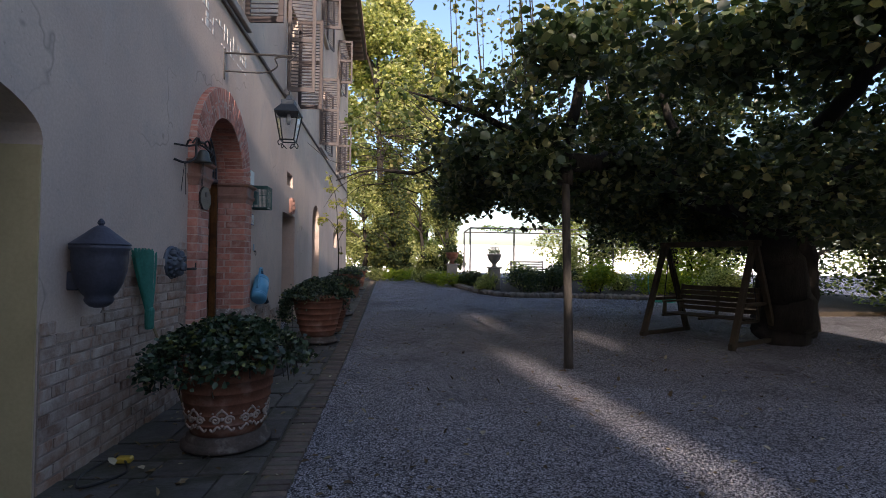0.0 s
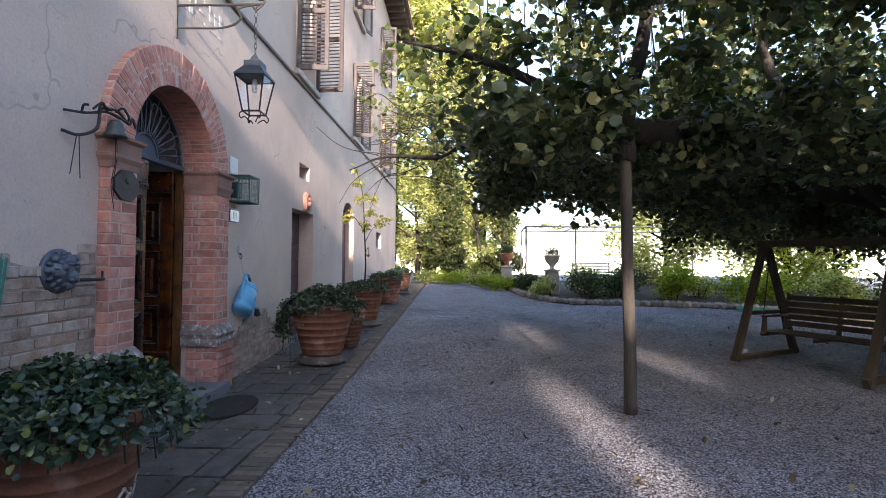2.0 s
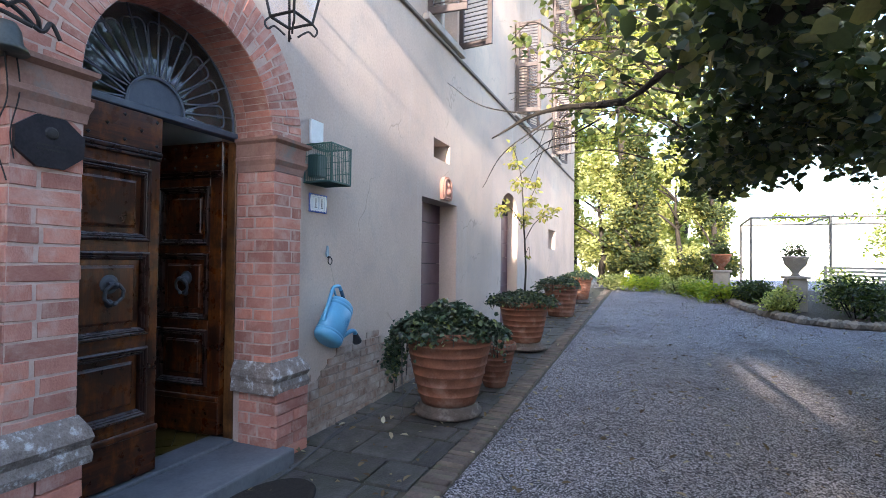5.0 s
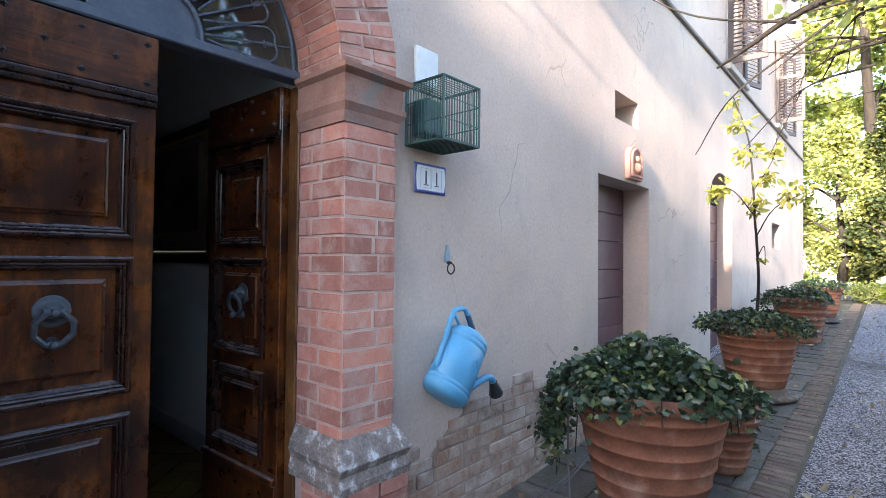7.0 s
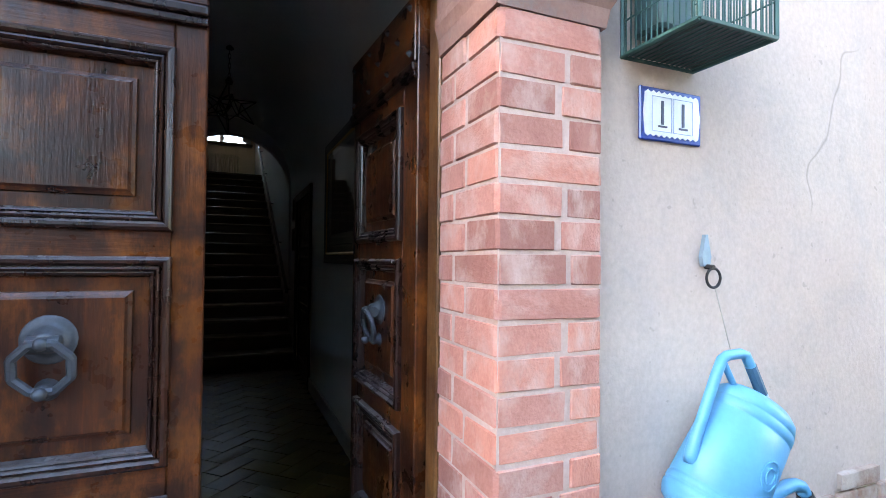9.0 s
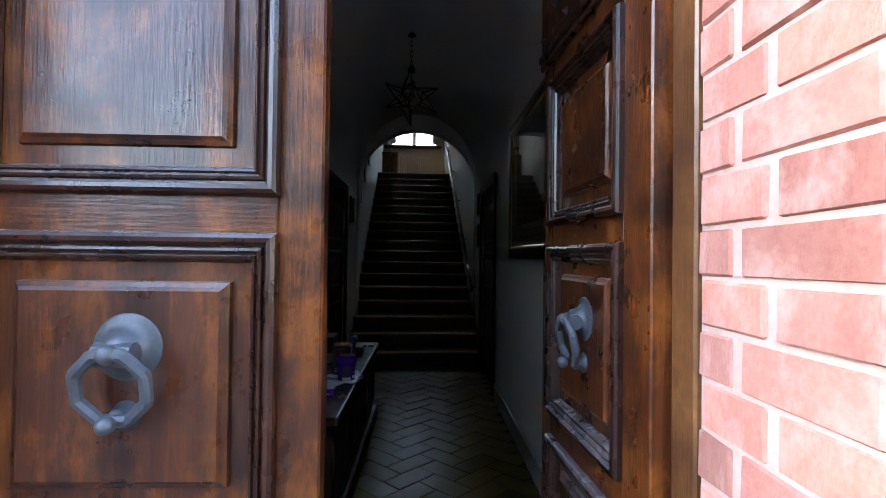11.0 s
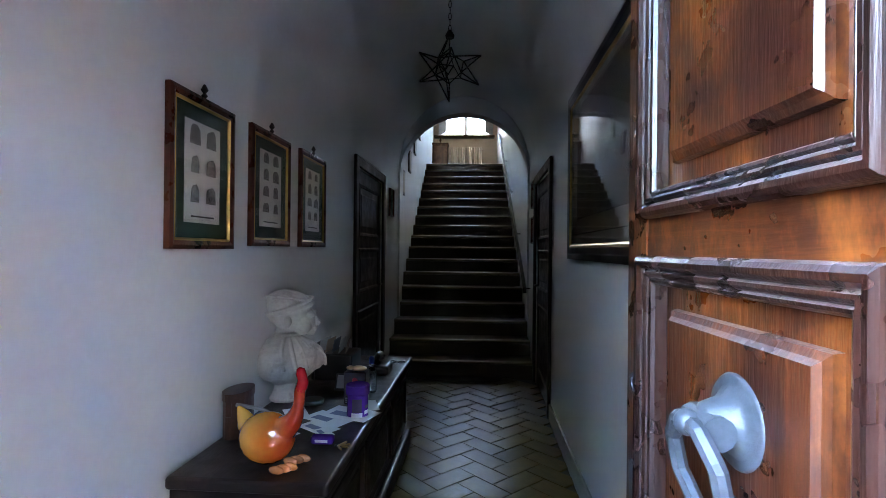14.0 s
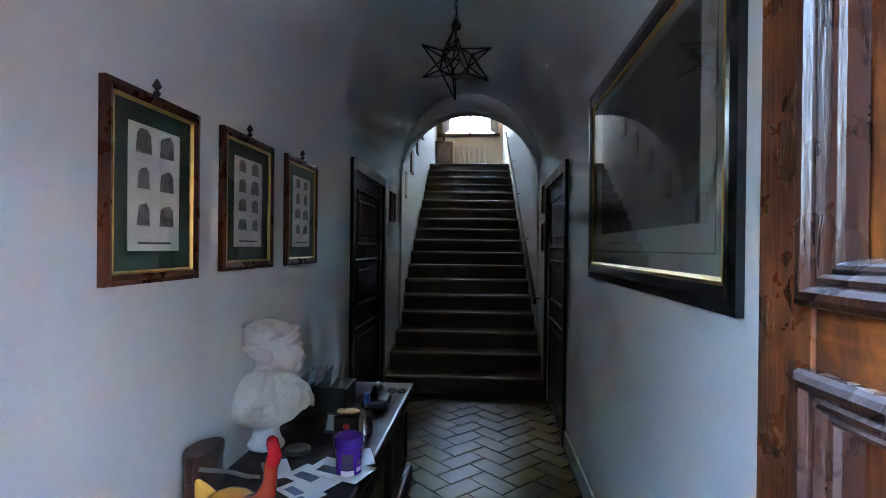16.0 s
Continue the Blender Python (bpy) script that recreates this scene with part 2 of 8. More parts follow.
def plaster_wall(name):
    """Rose-beige lime plaster with grey weathering, old patches and hairline cracks."""
    m, nt, b = material(name, 0.9, 0, 0.2)
    v = coords(nt)
    big, mid, fine = noise_tex(nt, v, 0.45, 6, 0.6), noise_tex(nt, v, 2.6, 6, 0.7, 0.4), noise_tex(nt, v, 45, 4)
    streak = noise_tex(nt, coords(nt, (3, 3, 0.5)), 1.4, 5)
    col = ramp(nt, big, [(0.3, (0.43, 0.345, 0.285)), (0.5, (0.54, 0.425, 0.35)), (0.7, (0.63, 0.51, 0.41))])
    col = mix(nt, ramp(nt, mid, [(0.5, (0, 0, 0)), (0.75, (0.6, 0.6, 0.6))]), col, (0.40, 0.355, 0.315))
    col = mix(nt, ramp(nt, streak, [(0.55, (0, 0, 0)), (0.8, (0.6, 0.6, 0.6))]), col, (0.53, 0.46, 0.40))
    col = mix(nt, 0.3, col, ramp(nt, fine, [(0.3, (0.7, 0.7, 0.7)), (0.7, (1.15, 1.15, 1.15))]), "MULTIPLY")
    vo = nt.nodes.new("ShaderNodeTexVoronoi")
    vo.feature = "DISTANCE_TO_EDGE"
    vo.inputs["Scale"].default_value = 0.55
    wob = nt.nodes.new("ShaderNodeVectorMath")
    wob.operation = "MULTIPLY_ADD"
    nz = nt.nodes.new("ShaderNodeTexNoise")
    nz.inputs["Scale"].default_value = 3.0
    link(nt, v, nz.inputs["Vector"])
    link(nt, nz.outputs["Color"], wob.inputs[0])
    wob.inputs[1].default_value = (0.5, 0.5, 0.5)
    link(nt, v, wob.inputs[2])
    link(nt, wob.outputs[0], vo.inputs["Vector"])
    some = ramp(nt, noise_tex(nt, v, 0.9, 2), [(0.52, (0, 0, 0)), (0.6, (0.55, 0.55, 0.55))])
    line = ramp(nt, vo.outputs["Distance"], [(0.0, (1, 1, 1)), (0.006, (0, 0, 0))])
    col = mix(nt, mix(nt, 1.0, line, some, "MULTIPLY"), col, (0.22, 0.18, 0.15))
    pit = ramp(nt, noise_tex(nt, v, 28, 2, 0.5), [(0.70, (0, 0, 0)), (0.76, (0.5, 0.5, 0.5))])
    col = mix(nt, pit, col, (0.30, 0.25, 0.21))
    link(nt, col, b.inputs["Base Color"])
    bump(nt, b, mix(nt, 0.5, ramp(nt, mid, [(0, (0, 0, 0)), (1, (1, 1, 1))]), ramp(nt, fine, [(0, (0, 0, 0)), (1, (1, 1, 1))])), 0.35, 0.012)
    return m


PLASTER = plaster_wall("weathered rose plaster")
INNER = surface("white wall paint", (0.55, 0.545, 0.535), (0.63, 0.625, 0.615), 1.2, 25, 0.85, 0.1, 0.004, stain=(0.52, 0.51, 0.49), stain_scale=0.8, stain_at=(0.6, 0.8))
BRICK = surface("red pillar brick", (0.39, 0.152, 0.112), (0.57, 0.268, 0.205), 9, 90, 0.9, 0.8, 0.006, stain=(0.56, 0.40, 0.33), stain_scale=7, stain_at=(0.48, 0.8), stretch=(0.25, 0.22, 0.079), vary="piece", spec=0.2)
MORTAR = surface("lime mortar", (0.43, 0.29, 0.23), (0.58, 0.435, 0.365), 10, 70, 0.95, 0.5, 0.006, spec=0.1)
LIMEBRICK = surface("limewashed old brick", (0.21, 0.125, 0.088), (0.38, 0.25, 0.19), 6, 45, 0.95, 0.9, 0.012, stain=(0.47, 0.385, 0.32), stain_scale=5, stain_at=(0.38, 0.62), stretch=(0.05, 0.22, 0.066), vary="piece", spec=0.1)
OLDBED = surface("dusty old joints", (0.22, 0.165, 0.13), (0.40, 0.32, 0.265), 7, 60, 0.95, 0.7, 0.01, spec=0.1)
KERB = surface("worn kerb brick", (0.10, 0.082, 0.07), (0.22, 0.175, 0.15), 10, 60, 0.9, 0.5, 0.006, stain=(0.13, 0.14, 0.09), stain_scale=6, stain_at=(0.5, 0.75), stretch=(0.2, 0.064, 0.06), vary="piece", spec=0.2)
FLAG = surface("grey flagstone", (0.04, 0.04, 0.038), (0.15, 0.143, 0.132), 6, 60, 0.55, 0.8, 0.012, stain=(0.05, 0.055, 0.033), stain_scale=3.5, stain_at=(0.46, 0.66), stretch=(0.4, 0.4, 0.05), vary="piece")
EARTH = surface("damp earth joints", (0.06, 0.055, 0.04), (0.12, 0.11, 0.08), 6, 60, 0.95, 0.6, 0.01)
STEPSTONE = surface("grey step stone", (0.09, 0.097, 0.105), (0.18, 0.19, 0.20), 3, 40, 0.7, 0.3, 0.005)
LICHEN = surface("lichened stone", (0.12, 0.09, 0.075), (0.34, 0.29, 0.25), 16, 70, 0.95, 1.0, 0.014, stain=(0.56, 0.56, 0.54), stain_scale=16, stain_at=(0.54, 0.66))
IMPOST = surface("weathered terracotta moulding", (0.22, 0.11, 0.08), (0.37, 0.205, 0.155), 8, 60, 0.9, 0.5, 0.006, stain=(0.2, 0.17, 0.15), stain_scale=5)
DOORWOOD = wood("varnished chestnut", (0.014, 0.004, 0.0025), (0.056, 0.0135, 0.0045), (0.23, 0.063, 0.011), 0.30, "Z", 0.2, 0.48, 0.4)
DOORRAIL = wood("varnished chestnut across", (0.014, 0.004, 0.0025), (0.056, 0.0135, 0.0045), (0.23, 0.063, 0.011), 0.30, "X", 0.2, 0.49, 0.4)
DOORMOULD = wood("dark glossy door moulding", (0.010, 0.004, 0.003), (0.024, 0.007, 0.004), (0.085, 0.024, 0.008), 0.26, "Z", 0.25, 0.58, 0.35)
DOOREDGE = wood("worn door post", (0.05, 0.018, 0.008), (0.12, 0.045, 0.014), (0.24, 0.10, 0.03), 0.4, "Z", 0.3, 0.45)
IRON = surface("dark wrought iron", (0.02, 0.02, 0.022), (0.06, 0.055, 0.05), 12, 90, 0.6, 0.4, 0.004, 0.6)
STEEL = surface("grey painted iron", (0.035, 0.042, 0.048), (0.085, 0.096, 0.106), 14, 90, 0.46, 0.45, 0.003, 0.35, stain=(0.06, 0.065, 0.075), stain_scale=22, stain_at=(0.5, 0.75))
GREYPAINT = surface("blue grey painted wood", (0.06, 0.075, 0.10), (0.11, 0.13, 0.16), 8, 60, 0.55, 0.2, 0.003)
TERRA = surface("terracotta", (0.115, 0.047, 0.029), (0.27, 0.115, 0.07), 6, 60, 0.85, 0.5, 0.006, stain=(0.34, 0.235, 0.19), stain_scale=5, stain_at=(0.5, 0.8), spec=0.2)
TERRAPALE = surface("limed terracotta relief", (0.36, 0.27, 0.22), (0.55, 0.47, 0.42), 12, 60, 0.9, 0.4, 0.005)
PADSTONE = surface("mossy pot saucer", (0.045, 0.036, 0.03), (0.14, 0.11, 0.09), 8, 60, 0.9, 0.5, 0.006, stain=(0.25, 0.22, 0.19), stain_scale=9, stain_at=(0.55, 0.75))
SOIL = surface("potting soil", (0.02, 0.016, 0.012), (0.06, 0.045, 0.03), 20, 80, 0.95, 0.8, 0.02)
BARK = surface("dark bark", (0.012, 0.010, 0.008), (0.042, 0.035, 0.028), 8, 50, 0.95, 1.0, 0.03, stretch=(1, 1, 0.25))
POSTWOOD = surface("grey post wood", (0.035, 0.03, 0.025), (0.10, 0.088, 0.072), 8, 60, 0.9, 0.7, 0.01, stretch=(3, 3, 0.3))
SWINGWOOD = surface("weathered bench wood", (0.04, 0.029, 0.018), (0.105, 0.078, 0.047), 5, 50, 0.8, 0.4, 0.006, stretch=(1, 1, 1))
VINE = leafy("broad canopy leaves", [(0.0, (0.02, 0.042, 0.018)), (0.45, (0.05, 0.082, 0.034)), (0.8, (0.13, 0.16, 0.075)), (1.0, (0.32, 0.29, 0.13))], 0.38, 0.26)
IVY = leafy("dark ivy leaves", [(0.0, (0.012, 0.032, 0.018)), (0.6, (0.03, 0.066, 0.036)), (0.9, (0.075, 0.115, 0.06)), (1.0, (0.2, 0.22, 0.06))], 0.33, 0.15)
YELLOWLEAF = leafy("yellowing leaves", [(0.0, (0.15, 0.18, 0.05)), (0.5, (0.29, 0.28, 0.075)), (1.0, (0.45, 0.38, 0.11))], 0.5, 0.4)
HEDGE = leafy("hedge leaves", [(0.0, (0.10, 0.135, 0.05)), (0.5, (0.34, 0.37, 0.15)), (1.0, (0.60, 0.58, 0.30))], 0.5, 0.5)
LIME = leafy("lime green leaves", [(0.0, (0.12, 0.20, 0.02)), (0.6, (0.26, 0.34, 0.03)), (1.0, (0.38, 0.40, 0.05))], 0.5, 0.45)
DARKLEAF = leafy("dark shrub leaves", [(0.0, (0.015, 0.035, 0.012)), (0.7, (0.04, 0.075, 0.02)), (1.0, (0.10, 0.13, 0.03))], 0.5, 0.3)
CYPRESS = leafy("cypress sprays", [(0.0, (0.02, 0.04, 0.014)), (0.7, (0.06, 0.085, 0.025)), (1.0, (0.2, 0.19, 0.05))], 0.7, 0.35)
SHUTTER = surface("mauve brown shutter paint", (0.036, 0.028, 0.027), (0.075, 0.055, 0.051), 6, 60, 0.6, 0.2, 0.003)
PLANKDOOR = surface("purple brown plank paint", (0.095, 0.045, 0.05), (0.15, 0.075, 0.08), 5, 60, 0.55, 0.2, 0.003, stretch=(1, 1, 1))
PANE = glass("old window glass")
GLAZING = thin_glass("clear thin glass")
# near-black colour standing in for shade inside windows, wall holes and door gaps
DARKIN = plain("painted room shade", (0.02, 0.02, 0.02), 0.9)


def gravel_ground():
    m, nt, b = material("grey crushed gravel", 0.9, 0, 0.25)
    v = coords(nt)
    vo = nt.nodes.new("ShaderNodeTexVoronoi")
    vo.inputs["Scale"].default_value = 105
    link(nt, v, vo.inputs["Vector"])
    big = noise_tex(nt, v, 0.6, 5)
    col = ramp(nt, vo.outputs["Color"], [(0.15, (0.02, 0.02, 0.022)), (0.5, (0.20, 0.197, 0.208)), (0.8, (0.85, 0.84, 0.87))])
    col = mix(nt, 1.0, col, ramp(nt, big, [(0.3, (0.74, 0.73, 0.74)), (0.7, (1.06, 1.06, 1.08))]), "MULTIPLY")
    dirt = ramp(nt, noise_tex(nt, v, 1.1, 6, 0.7), [(0.5, (0, 0, 0)), (0.7, (0.6, 0.6, 0.6))])
    col = mix(nt, dirt, col, (0.088, 0.08, 0.073))
    link(nt, col, b.inputs["Base Color"])
    bump(nt, b, vo.outputs["Distance"], 1.0, 0.02)
    return m


GRAVEL = gravel_ground()


# ---- ground ----
WALL = -2.02        # face of the house
FLOOR = 0.15        # hall floor


def ground_sheet():
    ys = [-400, -60, 0, 8, 12, 16, 20, 24, 40, 60, 400]
    xs = [-400, -60, -1, 3, 8, 20, 60, 400]
    verts = [(x, y, gz(y) - (0.0 if y < 45 else 6.0 if y < 100 else 14.0)) for y in ys for x in xs]
    n = len(xs)
    faces = [(j * n + i, j * n + i + 1, (j + 1) * n + i + 1, (j + 1) * n + i) for j in range(len(ys) - 1) for i in range(n - 1)]
    tagged(raw("ground", verts, faces, GRAVEL), "grey crushed gravel court with scattered dead leaves", "ground", kind="structure")


ground_sheet()

# ---- the house ----
WINDOWS = [(5.85, 6.95), (9.75, 10.85), (14.25, 15.35), (18.65, 19.75)]


def house_shell():
    holes = [arched(5.48, 6.98, 0.1, 2.4, 0.76), arched(1.5, 3.14, -0.2, 2.08, 0.28), rect(9.68, 10.9, -0.2, 2.3), rect(10.03, 10.6, 2.86, 3.12),
             arched(13.3, 14.6, -0.2, 2.45, 0.42), rect(18.2, 19.3, 1.85, 2.4)]
    for y0, y1 in WINDOWS:
        holes += [rect(y0, y1, 4.6, 6.5), rect(y0, y1, 7.9, 9.5)]
    bm = slab(rect(-14, 23.4, -0.4, 10.8), holes, lambda u, v, d: (WALL - d, u, v), 0.5)
    tagged(part("wall_front", bm, PLASTER), "weathered rose-beige plastered house front", "wall", kind="structure")
    bm = box(-15.8, WALL - 0.5, 23.0, 23.4, -0.4, 10.8)
    tagged(part("wall_end", bm, PLASTER), "plain plastered end wall of the house", "wall", kind="structure")
    bm = box(-15.8, WALL - 0.5, -14, -13.6, -0.4, 10.8)
    tagged(part("wall_near_end", bm, PLASTER), "plain plastered end wall of the house", "wall", kind="structure")
    bm = slab(rect(-13.6, 23.0, -0.4, 10.8), [rect(5.1, 7.1, 4.2, 6.2)], lambda u, v, d: (-15.5 - d, u, v), 0.3)
    tagged(part("wall_back", bm, PLASTER), "plain plastered back wall of the house", "wall", kind="structure")


house_shell()


def eaves():
    roof = thing("roof", 0, 0, 10.8, "low tiled roof with wooden eaves brackets", "roof", kind="structure")
    tiles = surface("old roof tile", (0.25, 0.13, 0.09), (0.40, 0.24, 0.17), 3, 30, 0.9, 0.5, 0.02)
    wd = surface("eaves wood", (0.10, 0.075, 0.055), (0.20, 0.155, 0.12), 3, 40, 0.8, 0.3, 0.005)
    part("roof_slab", box(-16.4, -1.2, -14.5, 24.0, 0.16, 0.3), tiles, roof)
    part("eaves_board", box(-2.02, -1.25, -14.4, 23.9, 0.1, 0.155), wd, roof)
    for k in range(30):
        part("bracket", box(-2.0, -1.35, 9.0 + k * 0.5, 9.1 + k * 0.5, -0.06, 0.098, 0.01), wd, roof)


eaves()


def string_course():
    bm = tube([(WALL + 0.02, -14, 4.42), (WALL + 0.02, 23.3, 4.5)], 0.028, 6)
    tagged(part("trim_cord", bm, surface("grey cable", (0.14, 0.12, 0.11), (0.25, 0.21, 0.19), 4, 40)), "grey cable conduit fixed along the house front", "conduit", kind="structure")


string_course()


def louvred(name, parent, w, h, swing, y, z):
    """A louvred shutter, hinged at x=0; swing: degrees from the wall's plane."""
    leaf = part(name, box(0, w, -0.018, 0.018, 0, 0.09, 0.004), SHUTTER, parent)
    for x0 in (0, w - 0.07):
        part("stile", box(x0, x0 + 0.07, -0.02, 0.02, 0.09, h, 0.004), SHUTTER, leaf)
    for z0 in (h - 0.09, h * 0.5):
        part("rail", box(0.07, w - 0.07, -0.018, 0.018, z0, z0 + 0.085, 0.004), SHUTTER, leaf)
    n = int(h / 0.065)
    for k in range(2, n - 1):
        zz = 0.065 * k
        if abs(zz - h * 0.5 - 0.04) > 0.05:
            part("louvre", box(0.07, w - 0.07, -0.022, 0.022, zz - 0.005, zz + 0.005, m=Matrix.Translation((0, 0, zz)) @ Matrix.Rotation(radians(38), 4, "X") @ Matrix.Translation((0, 0, -zz))), SHUTTER, leaf)
    leaf.location, leaf.rotation_euler = (WALL + 0.03, y, z), (0, 0, radians(swing))
    return leaf


def house_windows():
    frame_m = plain("white window paint", (0.6, 0.58, 0.54), 0.5)
    sill_m = surface("sill stone", (0.35, 0.30, 0.26), (0.5, 0.44, 0.38), 5, 50)
    k = 0
    for (y0, y1) in WINDOWS:
        for z0, z1 in ((4.6, 6.5), (7.9, 9.5)):
            k += 1
            w = tagged(new("window_%d" % k), "casement window with open mauve-brown louvred shutters", "window", "upper windows", "structure")
            w.location = (0, 0, 0)
            part("window_sill", box(WALL + 0.002, WALL + 0.1, y0 - 0.12, y1 + 0.12, z0 - 0.1, z0 - 0.004, 0.01), sill_m, w)
            x = WALL - 0.2
            for a, b, c, d in ((y0, y0 + 0.06, z0, z1), (y1 - 0.06, y1, z0, z1), ((y0 + y1) / 2 - 0.05, (y0 + y1) / 2 + 0.05, z0, z1), (y0, y1, z0, z0 + 0.06), (y0, y1, z1 - 0.06, z1)):
                part("window_frame", box(x - 0.05, x, a, b, c, d, 0.004), frame_m, w)
            for a, b in ((y0 + 0.06, (y0 + y1) / 2 - 0.05), ((y0 + y1) / 2 + 0.05, y1 - 0.06)):
                part("pane", box(x - 0.03, x - 0.024, a, b, z0 + 0.06, z1 - 0.06), PANE, w)
            # a near-black sheet, not a curtain, paints the unlit room behind the panes
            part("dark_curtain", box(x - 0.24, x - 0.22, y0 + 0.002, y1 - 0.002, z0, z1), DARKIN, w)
            h = z1 - z0
            louvred("shutter", w, 0.52, h, 4, y0 - 0.02, z0)
            louvred("shutter", w, 0.52, h, -6 if y0 < 12 else 72, y1 + 0.02, z0)


house_windows()


def recess_near():
    # ochre colour paints the warm yellow light falling into the recess
    ochre = surface("warm light ochre", (0.40, 0.32, 0.17), (0.55, 0.45, 0.25), 2, 40, 0.9, 0.3, 0.006)
    bm = box(WALL - 0.9, WALL - 0.85, 1.2, 3.6, -0.1, 2.6)
    bm = box(WALL - 0.85, WALL - 0.502, 3.145, 3.4, -0.1, 2.6, bm=bm)
    bm = box(WALL - 0.5, WALL - 0.004, 3.126, 3.138, 0.0, 2.05, bm=bm)
    tagged(part("wall_recess", bm, ochre), "arched recess back coloured ochre for the warm light on it", "wall", kind="structure")


recess_near()
# unseen walls behind the walker, added to block light; slits cast the sun streaks
# added side wall kept dark to cut light bounced into the hall
DARKSTONE = surface("dark light-blocking stone", (0.05, 0.05, 0.04), (0.14, 0.13, 0.105), 3, 30, 0.95, 0.8, 0.02, stain=(0.06, 0.075, 0.035), stain_scale=2)
tagged(part("wall_garden", box(8.6, 9.0, -7.998, 7.4, -0.2, 3.3), DARKSTONE), "unseen dark wall added to block light from the right", "wall", kind="structure")
end = slab(rect(WALL, 9.0, -0.2, 6.45), [rect(3.0, 3.42, 2.25, 3.35), rect(3.5, 3.95, 3.95, 4.35), rect(5.0, 5.4, 3.5, 3.8)], lambda u, v, d: (u, -8.0 - d, v), 0.12)
tagged(part("wall_sun_mask", end, PLASTER), "unseen end wall added to shade the court, slit for sun streaks", "wall", kind="structure")


def plank_door(name, y0, y1, z0, z1, x, rows, mat, label):
    d = tagged(new(name), label, "door", kind="structure")
    step = (z1 - z0) / rows
    for k in range(rows):
        part("plank", box(x - 0.05, x, y0, y1, z0 + k * step + 0.003, z0 + (k + 1) * step - 0.003, 0.006), mat, d)
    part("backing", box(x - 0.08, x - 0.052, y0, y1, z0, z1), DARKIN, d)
    return d


d2 = plank_door("door_2", 9.66, 10.92, 0.0, 2.32, WALL - 0.27, 8, PLANKDOOR, "closed purple-brown plank door in a deep reveal")
part("latch", tube([(WALL - 0.272, 9.85, 1.28), (WALL - 0.24, 9.85, 1.28), (WALL - 0.24, 9.97, 1.28)], 0.009), IRON, d2)
d3 = plank_door("door_3", 13.28, 14.62, 0.1, 2.45, WALL - 0.22, 8, PLANKDOOR, "closed dark plank door under a low arch")
# shade of the arched light, painted as a near-black sheet
part("fanlight", box(WALL - 0.26, WALL - 0.22, 13.28, 14.62, 2.46, 2.95), DARKIN, d3, "near-black sheet for the shade in the arched light over the door")
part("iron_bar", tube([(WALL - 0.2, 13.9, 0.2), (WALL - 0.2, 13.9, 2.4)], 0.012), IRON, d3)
# wall hole and low window get their inner shade from near-black sheets
tagged(part("wall_niche_back", box(WALL - 0.45, WALL - 0.4, 9.9, 10.8, 2.75, 3.25), DARKIN), "near-black back painting the shade in a small square wall hole", "wall", kind="structure")
tagged(part("window_low", box(WALL - 0.4, WALL - 0.35, 18.1, 19.4, 1.75, 2.5), DARKIN), "near-black sheet for the shade in a low window without shutters", "window", kind="structure")


# ---- the hall behind the door ----
HL, HR, HX0, HX1 = 5.48, 7.12, WALL - 0.5, -8.4
CY = (HL + HR) / 2
STAIR_TURN = 1.66    # the stair's axis against the hall's
STAIR = Matrix.Translation((-7.6, CY, 0)) @ Matrix.Rotation(radians(STAIR_TURN), 4, "Z") @ Matrix.Translation((7.6, -CY, 0))
TREAD, RISE, STEPS = 0.31, 0.18, 18
TOP = FLOOR + RISE * STEPS


